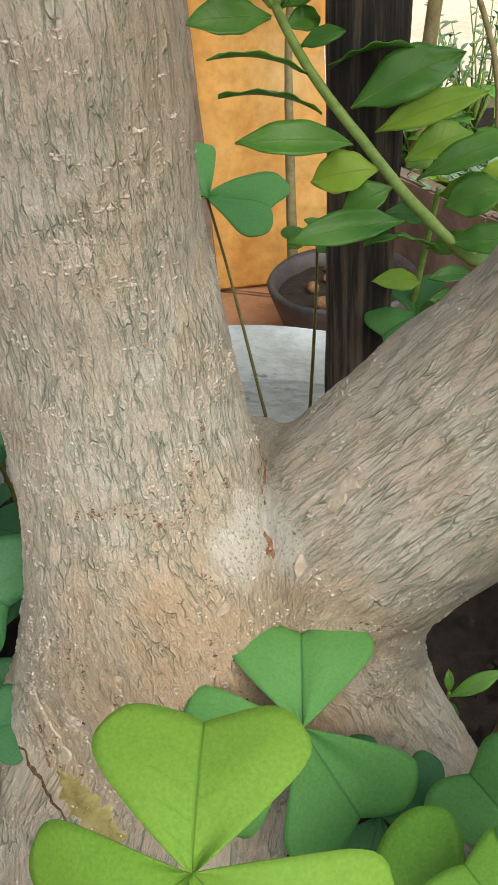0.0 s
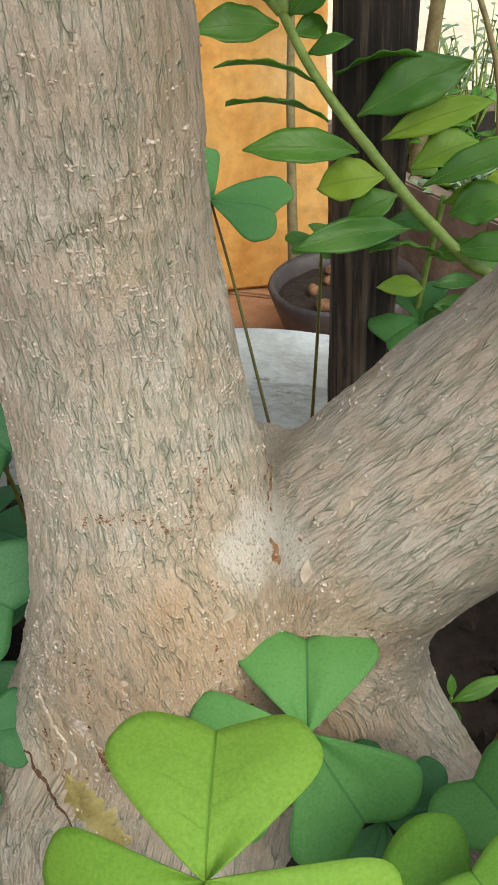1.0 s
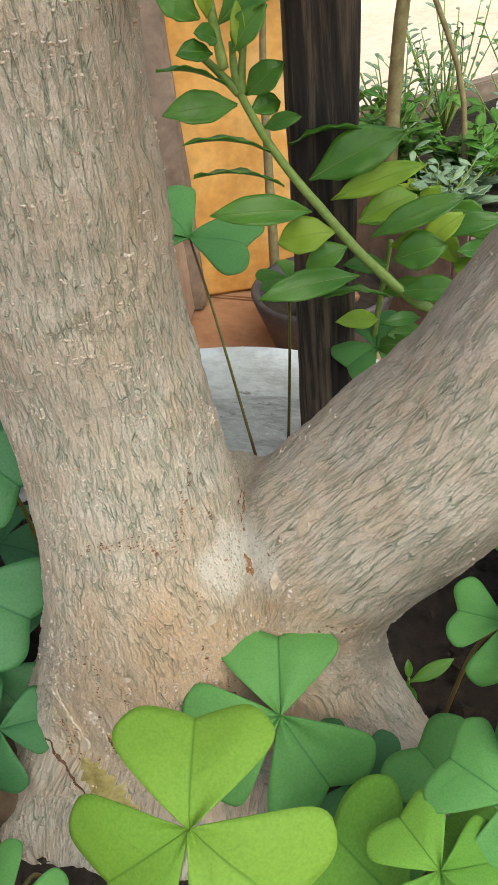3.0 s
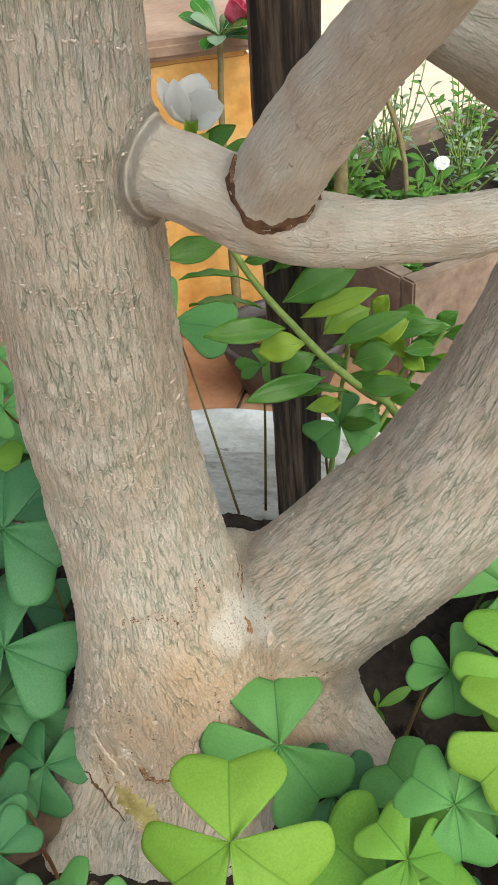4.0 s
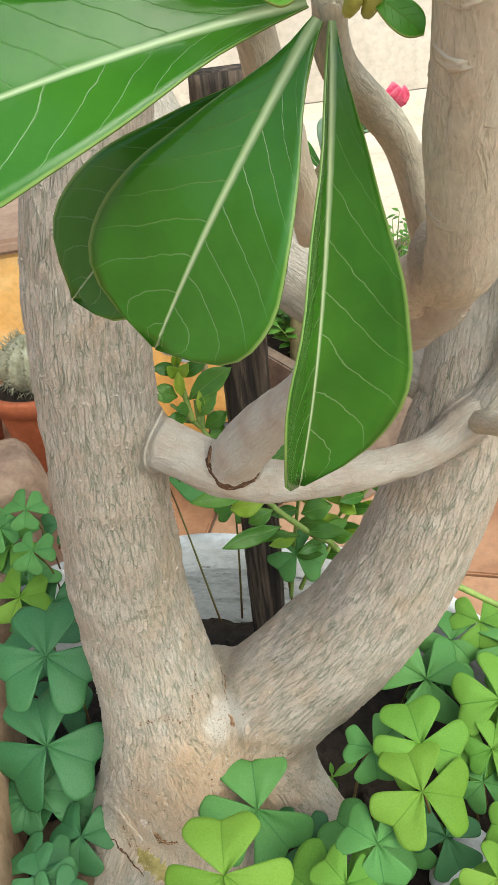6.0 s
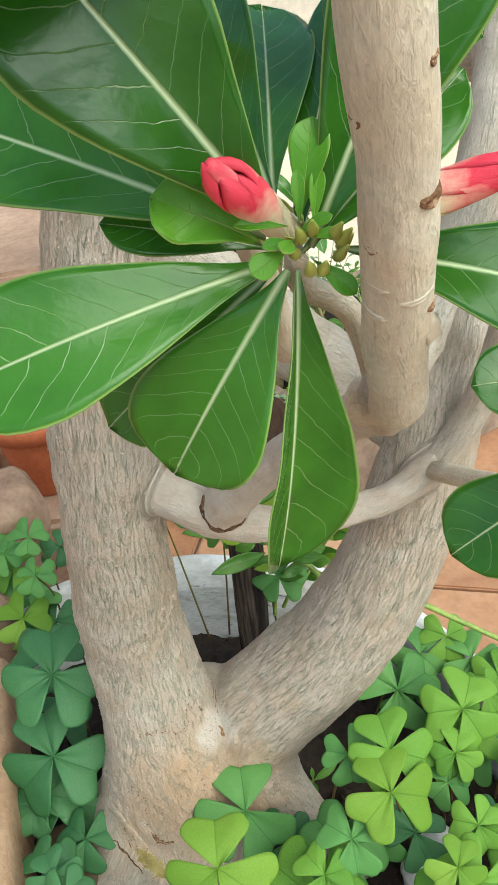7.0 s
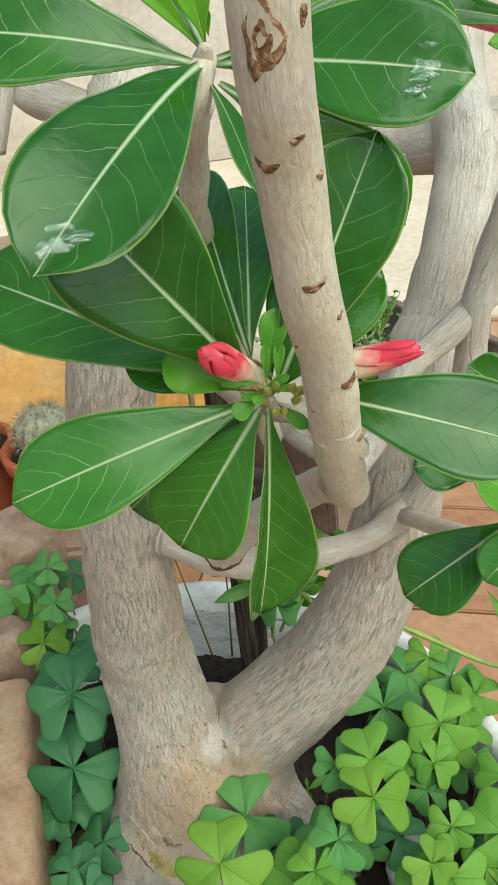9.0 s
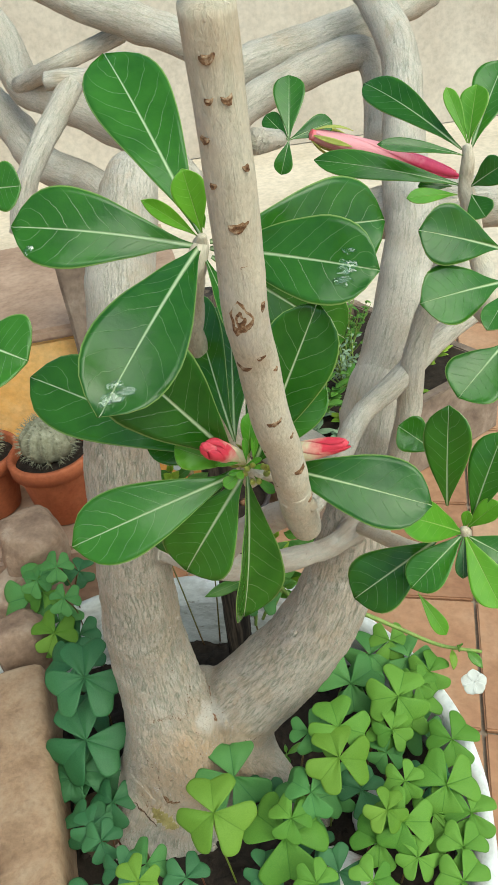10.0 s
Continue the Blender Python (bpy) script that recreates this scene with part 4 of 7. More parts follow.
branch([(-0.021, 0.486, 0.816, 0.011), (-0.038, 0.461, 0.797, 0.012), (-0.055, 0.437, 0.778, 0.012), (-0.074, 0.420, 0.752, 0.0115), (-0.086, 0.412, 0.728, 0.011), (-0.096, 0.408, 0.700, 0.010)], LIMB_BARK, 30, 16, 0.12, 10.0, 0.40)
branch([(-0.134, 0.721, 0.885, 0.018), (-0.109, 0.687, 0.837, 0.020), (-0.097, 0.658, 0.796, 0.020), (-0.051, 0.620, 0.779, 0.022), (-0.007, 0.593, 0.760, 0.023), (0.046, 0.567, 0.725, 0.022), (0.084, 0.557, 0.678, 0.020)], LIMB_BARK, 40, 20, 0.08, 14.0, 0.25)
branch([(-0.156, 0.716, 0.787, 0.020), (-0.127, 0.688, 0.749, 0.022), (-0.090, 0.634, 0.709, 0.022), (-0.029, 0.580, 0.688, 0.020), (0.012, 0.519, 0.654, 0.020)], LIMB_BARK, 40, 20, 0.08, 15.0, 0.25)
branch([(-0.003, 0.279, 0.619, 0.034), (0.001, 0.318, 0.670, 0.033), (0.013, 0.356, 0.709, 0.030), (0.024, 0.395, 0.740, 0.026), (0.030, 0.409, 0.751, 0.020)], LIMB_BARK, 40, 22, 0.08, 9.0, 0.25)
branch([(0.1230, 0.058, 0.574, 0.0095), (0.1559, 0.1159, 0.5635, 0.0098), (0.200, 0.201, 0.558, 0.010), (0.237, 0.222, 0.572, 0.011), (0.276, 0.245, 0.592, 0.011), (0.311, 0.264, 0.603, 0.010), (0.359, 0.283, 0.616, 0.009)], LIMB_BARK, 40, 20, 0.08, 16.0, 0.25)

# ---- leaves of the desert rose ----
CAM_SIDE = (-0.05, -0.65, 0.75)


def rose_leaf(base, tip, width, hint=CAM_SIDE, mat=None, bend=0.05, fold=0.16, seed=None, twist=0.0, wave=0.02, label=""):
    rose_leaf.count += 1
    s = rose_leaf.count * 1.37 if seed is None else seed
    return under("leaf", blade("leaf", base, tip, hint, width, mat or ROSE_LEAF, "obovate", bend, fold, wave, 18, 12, 0.0007, s, twist), rose, label)


rose_leaf.count = 0
# lower rosette, round the two buds
rose_leaf((0.0783, -0.0038, 0.6672), (-0.0266, -0.0255, 0.6487), 0.0446, (0.11, -0.75, 0.66), bend=0.05)
rose_leaf((0.0804, -0.0044, 0.6644), (0.0352, -0.0050, 0.5960), 0.0500, (-0.07, -0.77, 0.64), bend=0.05)
rose_leaf((0.0828, -0.0038, 0.6637), (0.0674, -0.0118, 0.5522), 0.0447, (0.59, -0.63, 0.51), bend=0.03, fold=0.6)
rose_leaf((0.0786, -0.0017, 0.6760), (0.0169, -0.0008, 0.7661), 0.0582, (0.05, -0.92, 0.38), bend=0.04)
rose_leaf((0.0753, 0.0029, 0.6730), (-0.0455, 0.0753, 0.7122), 0.0540, (0.10, -0.76, 0.64), bend=0.03)
rose_leaf((0.0790, 0.0106, 0.6818), (0.0665, 0.1157, 0.7356), 0.0307, (-0.22, -0.91, 0.36), bend=0.03)
rose_leaf((0.0790, 0.0128, 0.6797), (0.0916, 0.1209, 0.7224), 0.0363, (0.03, -0.83, 0.56), bend=0.03)
rose_leaf((0.0827, 0.0047, 0.6602), (0.1258, 0.1186, 0.7279), 0.0229, (-0.40, -0.86, 0.32), bend=0.03)
rose_leaf((0.0877, -0.0042, 0.6706), (0.1351, 0.0056, 0.7676), 0.0448, (-0.04, -0.89, 0.45), bend=0.02)
rose_leaf((0.0853, -0.0028, 0.6688), (0.1373, 0.0129, 0.7111), 0.0263, (-0.03, -0.86, 0.52), bend=0.02)
rose_leaf((0.0987, -0.0019, 0.6676), (0.1880, -0.0399, 0.6481), 0.0447, (-0.13, -0.66, 0.74), bend=0.05)
rose_leaf((0.0730, -0.0032, 0.6735), (0.0425, 0.0021, 0.6896), 0.0216, (0.02, -0.83, 0.56), mat=ROSE_YOUNG, bend=0.06, fold=0.3, wave=0.08)
rose_leaf((0.0852, -0.0064, 0.6816), (0.0911, 0.0021, 0.7059), 0.0119, (-0.06, -0.81, 0.58), mat=ROSE_YOUNG, bend=0.05, fold=0.3)
rose_leaf((0.0879, -0.0098, 0.6784), (0.0913, -0.0035, 0.6935), 0.0048, (-0.09, -0.83, 0.56), mat=ROSE_YOUNG, bend=0.05, fold=0.3)
rose_leaf((0.0836, -0.0131, 0.6806), (0.0844, -0.0074, 0.6947), 0.0039, (0.02, -0.83, 0.56), mat=ROSE_YOUNG, fold=0.3)
rose_leaf((0.0792, -0.0147, 0.6744), (0.0682, -0.0193, 0.6706), 0.0083, (-0.03, -0.80, 0.60), mat=ROSE_YOUNG)
rose_leaf((0.0805, -0.0170, 0.6782), (0.0774, -0.0225, 0.6770), 0.0051, (-0.05, -0.80, 0.59), mat=ROSE_YOUNG)
rose_leaf((0.0870, -0.0130, 0.6700), (0.0977, -0.0212, 0.6615), 0.0064, (-0.09, -0.78, 0.61), mat=ROSE_YOUNG)
rose_leaf((0.0815, -0.0144, 0.6767), (0.0721, -0.0173, 0.6774), 0.0039, (-0.04, -0.76, 0.64), mat=ROSE_YOUNG, fold=0.35)
rose_leaf((0.0805, -0.0119, 0.6805), (0.0651, -0.0134, 0.6832), 0.0035, (-0.03, -0.78, 0.63), mat=ROSE_YOUNG, fold=0.35)
rose_leaf((0.0844, -0.0139, 0.6776), (0.0950, -0.0171, 0.6786), 0.0035, (-0.08, -0.76, 0.64), mat=ROSE_YOUNG, fold=0.35)
rose_leaf((0.0826, -0.0132, 0.6786), (0.0928, -0.0141, 0.6830), 0.0039, (-0.08, -0.77, 0.63), mat=ROSE_YOUNG, fold=0.35)
rose_leaf((0.0771, 0.0167, 0.6638), (0.0238, 0.0260, 0.6762), 0.0186, (0.04, -0.82, 0.56))
rose_leaf((0.0763, 0.0178, 0.6546), (0.0114, 0.0275, 0.5982), 0.0412, (-0.04, -0.76, 0.65), bend=0.04)

under("branch", tube("branch", [(0.1200, 0.045, 0.588, 0.006), (0.108, 0.040, 0.625, 0.0050), (0.087, 0.012, 0.652, 0.0045), (0.083, -0.001, 0.668, 0.0035)], TWIG, 20, 12, 0.1), rose)

# upper rosette, wet with rain
rose_leaf((0.0765, 0.0531, 0.7917), (0.0129, -0.0550, 0.7525), 0.0513, (0.05, -0.80, 0.60), bend=0.07)
rose_leaf((0.0732, 0.0533, 0.7918), (-0.0289, 0.0660, 0.8142), 0.0488, (0.17, -0.80, 0.57), bend=0.06)
rose_leaf((0.0783, 0.0567, 0.7953), (0.0358, 0.1706, 0.8818), 0.0520, (0.12, -0.91, 0.40), bend=0.05)
rose_leaf((0.0817, 0.0487, 0.7909), (0.1687, -0.0005, 0.7832), 0.0498, (-0.11, -0.82, 0.56), bend=0.06)
rose_leaf((0.0824, 0.0567, 0.7919), (0.1923, 0.0814, 0.7802), 0.0566, (-0.13, -0.89, 0.43), bend=0.06)
rose_leaf((0.0821, 0.0554, 0.7831), (0.1609, 0.0652, 0.7107), 0.0461, (-0.09, -0.82, 0.56), bend=0.05)
rose_leaf((0.0772, 0.0544, 0.7854), (0.0884, -0.0045, 0.7542), 0.0133, (0.33, -0.92, 0.19), bend=0.04, fold=0.35)
rose_leaf((0.0783, 0.0543, 0.7988), (0.0726, 0.0515, 0.8367), 0.0202, (-0.01, -0.92, 0.38), mat=ROSE_YOUNG, bend=0.04, fold=0.3)
rose_leaf((0.0751, 0.0536, 0.7976), (0.0491, 0.0223, 0.8317), 0.0098, (0.02, -0.88, 0.48), mat=ROSE_YOUNG, bend=0.04, fold=0.35)
rose_leaf((0.0802, 0.0554, 0.8005), (0.0784, 0.0553, 0.8108), 0.0058, (-0.02, -0.88, 0.48), mat=ROSE_YOUNG, fold=0.35)
under("branch", tube("branch", [(0.090, 0.10, 0.58, 0.007), (0.072, 0.088, 0.66, 0.0066), (0.065, 0.070, 0.722, 0.0064), (0.067, 0.060, 0.752, 0.0062), (0.071, 0.051, 0.775, 0.0060), (0.0755, 0.052, 0.788, 0.0050), (0.0768, 0.0558, 0.7903, 0.0046), (0.0783, 0.0522, 0.7976, 0.0026)], TWIG, 60, 16, 0.2, 120, 21.0, 0.7), rose, "thin twig ringed with brown leaf scars")

# rosette low beside the thick limb
rose_leaf((0.2413, 0.0433, 0.5430), (0.1856, 0.0270, 0.5864), 0.0327, (-0.20, -0.59, 0.78), mat=ROSE_YOUNG)
rose_leaf((0.2413, 0.0433, 0.5430), (0.1964, 0.0284, 0.5098), 0.0317, (-0.12, -0.61, 0.79))
rose_leaf((0.2272, 0.0614, 0.5243), (0.1592, 0.0620, 0.4733), 0.0510, (-0.08, -0.65, 0.75), bend=0.03)
rose_leaf((0.2346, 0.0636, 0.5545), (0.2348, 0.0698, 0.6427), 0.0356, (-0.34, -0.69, 0.63))
rose_leaf((0.2145, 0.0624, 0.5690), (0.1643, 0.0628, 0.5717), 0.0340, (-0.16, -0.62, 0.77))
rose_leaf((0.2343, 0.0961, 0.5838), (0.2069, 0.1023, 0.6088), 0.0305, (-0.20, -0.65, 0.73))
rose_leaf((0.2413, 0.0433, 0.5430), (0.2556, -0.0016, 0.5053), 0.0294, (-0.31, -0.53, 0.79), mat=ROSE_YOUNG)
rose_leaf((0.2413, 0.0433, 0.5430), (0.2352, 0.0244, 0.5152), 0.0128, (-0.16, -0.65, 0.74))
rose_leaf((0.2481, 0.0474, 0.5493), (0.2721, 0.0587, 0.6202), 0.0331, (-0.45, -0.64, 0.62))
rose_leaf((0.2445, 0.0453, 0.5462), (0.2648, 0.0383, 0.5725), 0.0175, (-0.32, -0.57, 0.76), mat=ROSE_YOUNG)
rose_leaf((0.2444, 0.0417, 0.5409), (0.2699, 0.0214, 0.5307), 0.0253, (-0.32, -0.54, 0.78))
rose_leaf((0.2420, 0.0456, 0.5465), (0.2444, 0.0449, 0.5632), 0.0084, (-0.31, -0.57, 0.76), mat=ROSE_YOUNG)
rose_leaf((0.2129, 0.0640, 0.4655), (0.2306, 0.0417, 0.4343), 0.0141, (-0.18, -0.52, 0.84), mat=ROSE_YOUNG)
under("branch", tube("branch", [(0.205, 0.238, 0.39, 0.008), (0.236, 0.12, 0.455, 0.007), (0.2468, 0.0669, 0.5095, 0.0060), (0.2428, 0.0469, 0.5395, 0.0050), (0.2401, 0.0406, 0.5495, 0.0030)], TWIG, 24, 12, 0.2, 90, 22.0, 0.4), rose)

# rosette high beside it, with ovals below
rose_leaf((0.2667, 0.1550, 0.7946), (0.2195, 0.2412, 0.8285), 0.0272, (-0.15, -0.82, 0.55), bend=0.07)
rose_leaf((0.2735, 0.1549, 0.7948), (0.3094, 0.1962, 0.8394), 0.0316, (-0.41, -0.83, 0.38))
rose_leaf((0.2651, 0.1478, 0.7928), (0.2056, 0.1486, 0.8080), 0.0107, (-0.21, -0.68, 0.71))
rose_leaf((0.2679, 0.1504, 0.7704), (0.1688, 0.1881, 0.7924), 0.0210, (-0.20, -0.75, 0.64))
rose_leaf((0.2627, 0.0678, 0.7560), (0.2094, 0.0640, 0.7771), 0.0383, (-0.20, -0.82, 0.53))
rose_leaf((0.2650, 0.0647, 0.7341), (0.2051, 0.0453, 0.7375), 0.0396, (-0.20, -0.79, 0.58))
rose_leaf((0.2632, 0.0509, 0.6965), (0.2255, 0.0267, 0.6765), 0.0402, (-0.21, -0.74, 0.64))
rose_leaf((0.2635, 0.0513, 0.7323), (0.2396, 0.0227, 0.7246), 0.0173, (-0.23, -0.77, 0.60))
rose_leaf((0.2693, 0.1517, 0.7988), (0.2608, 0.1750, 0.8320), 0.0108, (-0.12, -0.93, 0.34), mat=ROSE_YOUNG)
rose_leaf((0.2701, 0.1516, 0.7987), (0.2802, 0.1684, 0.8325), 0.0200, (-0.48, -0.82, 0.30), mat=ROSE_YOUNG)
rose_leaf((0.2622, 0.1476, 0.7660), (0.2236, 0.1406, 0.7710), 0.0118, (-0.23, -0.72, 0.65), mat=ROSE_YOUNG)
rose_leaf((0.2693, 0.1401, 0.7731), (0.2867, 0.1264, 0.7897), 0.0214, (-0.37, -0.73, 0.57))
rose_leaf((0.2684, 0.1368, 0.7684), (0.2719, 0.1175, 0.7582), 0.0193, (-0.38, -0.75, 0.54))
rose_leaf((0.2626, 0.1611, 0.7680), (0.2386, 0.1640, 0.7706), 0.0105, (-0.24, -0.73, 0.65))
under("branch", tube("branch", [(0.300, 0.245, 0.665, 0.010), (0.2789, 0.1148, 0.6843, 0.0080), (0.2737, 0.1342, 0.7297, 0.0070), (0.2691, 0.1491, 0.7686, 0.0055), (0.2691, 0.1491, 0.7862, 0.0046), (0.2692, 0.1511, 0.7979, 0.0034)], TWIG, 30, 12, 0.2, 90, 23.0, 0.4), rose)

# small tuft at the foot of the long bud
rose_leaf((0.1537, 0.2015, 0.8055), (0.1621, 0.2351, 0.8424), 0.0240, (-0.13, -0.91, 0.39))
rose_leaf((0.1537, 0.2015, 0.8055), (0.1881, 0.2126, 0.8115), 0.0165, (-0.15, -0.90, 0.41))
rose_leaf((0.1537, 0.2015, 0.8055), (0.1403, 0.2207, 0.8202), 0.0149, (-0.12, -0.91, 0.40))
rose_leaf((0.1537, 0.2015, 0.8055), (0.1450, 0.1951, 0.7833), 0.0141, (-0.12, -0.89, 0.43))
rose_leaf((0.1537, 0.2015, 0.8055), (0.1292, 0.2113, 0.8058), 0.0108, (-0.11, -0.90, 0.42))
under("branch", tube("branch", [(0.0998, -0.0987, 0.8832, 0.0048), (0.1106, -0.0734, 0.8766, 0.0036)], LIMB_BARK, 12, 12, 0.1, 90, 24.0, 0.2), rose, "short pale pruned side stub")
under("callus", lump("callus", (0.1197, -0.0201, 0.6474), (0.0030, 0.0028, 0.0052), TWIG, 2.0, 3, 0.25), rose, "whitish knob of healed bark")


def leaf_scar(p, width, depth, height=0.0, mat=None):
    """A rough brown scar left by a fallen leaf, across the upright branch; height: a tall, folded knot."""
    leaf_scar.count += 1
    p = V(p)
    i = min(range(len(UPRIGHT) - 1), key=lambda j: abs(UPRIGHT[j][2] - p.z))
    t = (V(UPRIGHT[i + 1][:3]) - V(UPRIGHT[i][:3])).normalized()
    c = V(UPRIGHT[i][:3])
    c = c + t * (p - c).dot(t)
    out = (p - c).normalized()
    sd = t.cross(out).normalized()
    r, n, k = 0.0099, 16, leaf_scar.count * 1.7
    tall = height or 0.0011 + 0.0016 * depth + 0.10 * width
    vs = []
    for i in range(5):
        f = i / 4
        for j in range(n):
            a = 6.283 * j / n
            g = f * (1 + 0.45 * noise.noise(Vector((math.cos(a) * 1.5 + k, math.sin(a) * 1.5, k))))
            x, y = math.cos(a) * g * width / 2, math.sin(a) * g * tall / 2
            y -= 0.0016 * depth * (1 - (2 * x / width) ** 2) - 0.0008
            # a raised, cracked lip round a hollow middle
            lift = (0.0001, 0.0002, 0.0004, 0.0005, -0.0006)[i] + 0.0005 * noise.noise(Vector((x * 700 + k, y * 900, k)))
            if height:
                lift += 0.0006 * math.sin(9 * f + 4 * noise.noise(Vector((x * 200, y * 200, k)))) * (1 - f ** 3)
            vs.append(c + t * y + (out * math.cos(x / r) + sd * math.sin(x / r)) * (r + lift))
    fs = [(i * n + j, i * n + (j + 1) % n, (i + 1) * n + (j + 1) % n, (i + 1) * n + j) for i in range(4) for j in range(n)] + [tuple(range(n))[::-1]]
    under("leaf_scar", mesh_of("leaf_scar", vs, fs, mat or SCAR), rose)


leaf_scar.count = 0
leaf_scar((0.0844, -0.1194, 0.9159), 0.0060, 1.00)
leaf_scar((0.0896, -0.1167, 0.9021), 0.0048, 0.80)
leaf_scar((0.0888, -0.1047, 0.8561), 0.0092, 1.20)
leaf_scar((0.0797, -0.0985, 0.8343), 0.0066, 1.00)
leaf_scar((0.0807, -0.1114, 0.8889), 0.0038, 0.70)
# the large folded knot and a small one beside it
leaf_scar((0.0865, -0.0962, 0.8140), 0.0125, 0.10, 0.0190)
leaf_scar((0.0957, -0.0967, 0.8180), 0.0042, 0.60, 0.0060)
leaf_scar((0.0882, -0.0795, 0.7845), 0.0086, 1.00)
leaf_scar((0.1011, -0.0787, 0.7775), 0.0036, 0.70)
leaf_scar((0.0969, -0.0664, 0.7442), 0.0089, 1.10)
leaf_scar((0.0930, -0.0521, 0.7162), 0.0053, 0.70)
leaf_scar((0.1084, -0.0449, 0.6965), 0.0080, 1.00)
leaf_scar((0.1040, -0.0595, 0.7282), 0.0040, 0.60)
leaf_scar((0.1056, -0.0248, 0.6597), 0.0134, 0.80, 0.0, TWIG)
leaf_scar((0.1119, -0.0191, 0.6482), 0.0117, 0.70, 0.0, TWIG)
leaf_scar((0.1074, -0.0117, 0.6377), 0.0070, 0.60)
leaf_scar((0.1162, -0.0057, 0.6263), 0.0094, 0.70)
leaf_scar((0.0931, -0.0727, 0.7648), 0.0042, 0.60)
leaf_scar((0.1015, -0.0371, 0.6826), 0.0057, 0.60)
leaf_scar((0.1031, -0.0305, 0.6698), 0.0164, 0.50, 0.0, TWIG)
leaf_scar((0.1097, -0.0292, 0.6658), 0.0146, 0.50, 0.0, TWIG)
leaf_scar((0.1043, -0.0207, 0.6532), 0.0157, 0.60, 0.0, TWIG)
leaf_scar((0.1129, -0.0123, 0.6371), 0.0176, 0.50, 0.0, TWIG)
leaf_scar((0.1122, -0.0018, 0.6215), 0.0146, 0.50, 0.0, TWIG)
leaf_scar((0.1165, -0.0261, 0.6585), 0.0081, 0.80)
leaf_scar((0.1086, -0.0153, 0.6427), 0.0104, 0.60, 0.0, TWIG)
leaf_scar((0.0823, -0.1071, 0.8720), 0.0028, 0.60)
leaf_scar((0.0947, -0.1102, 0.8770), 0.0028, 0.60)
leaf_scar((0.0837, -0.1158, 0.9020), 0.0033, 0.70)
leaf_scar((0.0894, -0.1006, 0.8384), 0.0031, 0.60)
leaf_scar((0.1005, -0.0721, 0.7600), 0.0043, 0.60)
leaf_scar((0.0923, -0.0840, 0.7919), 0.0049, 0.60)
# peeling plates and torn chips lying on the bark
bpy.context.view_layer.update()


def on_trunk(p):
    m = trunk_ob.matrix_world
    ok, q, n, _ = trunk_ob.closest_point_on_mesh(m.inverted() @ V(p))
    return m @ q, (m.to_3x3() @ n).normalized()


def bark_flake(p, w, h, mat, lift=0.0004, seed=0.0, turn=0.0):
    """A thin ragged plate of dead bark, one edge standing off."""
    q, n = on_trunk(p)
    s1 = n.cross(Vector((0, 0, 1))).normalized()
    s2 = n.cross(s1)
    s1, s2 = s1 * math.cos(turn) + s2 * math.sin(turn), s2 * math.cos(turn) - s1 * math.sin(turn)
    ring, lo, hi = 14, [], []
    for j in range(ring):
        a = 6.283 * j / ring
        k = 1 + 0.55 * noise.noise(Vector((math.cos(a) * 1.6 + seed, math.sin(a) * 1.6, seed * 1.3)))
        d = s1 * math.cos(a) * w * 0.5 * k + s2 * math.sin(a) * h * 0.5 * k
        lo.append(q + d - n * 0.0006)
        hi.append(q + d * 0.93 + n * lift * (1.0 + 0.9 * math.cos(a + seed)))
    faces = [(j, (j + 1) % ring, ring + (j + 1) % ring, ring + j) for j in range(ring)] + [tuple(range(ring, 2 * ring))]
    return under("bark_flake", mesh_of("bark_flake", lo + hi, faces, mat, smooth=False), rose)


def chips(line, count, spread, size, seed):
    """Torn chips along a line over the bark, joined, rust-brown and pale."""
    rnd = random.Random(seed)
    pts = spline(line, 60)
    for mat, part in ((BROWN, 0.5), (FLAKE, 0.5)):
        vs, fs = [], []
        for _ in range(int(count * part)):
            c = pts[rnd.randrange(60)]
            q, n = on_trunk((c[0] + rnd.gauss(0, spread), c[1], c[2] + rnd.gauss(0, spread)))
            s1 = n.cross(Vector((rnd.uniform(-1, 1), 0, 1))).normalized()
            s2 = n.cross(s1)
            w, h, o = size * rnd.uniform(0.5, 1.6), size * rnd.uniform(0.2, 0.6), len(vs)
            for j in range(6):
                a = 1.047 * j
                d = s1 * math.cos(a) * w * rnd.uniform(0.5, 1.2) + s2 * math.sin(a) * h * rnd.uniform(0.5, 1.2)
                vs += [q + d - n * 0.0005, q + d * 0.85 + n * size * rnd.uniform(0.1, 0.5)]
            fs += [(o + 2 * j, o + 2 * ((j + 1) % 6), o + 2 * ((j + 1) % 6) + 1, o + 2 * j + 1) for j in range(6)] + [tuple(o + 2 * j + 1 for j in range(6))]
        tagged(under("torn_bark", mesh_of("torn_bark", vs, fs, mat, smooth=False), rose), "torn chips of dead bark", kind="stuff")


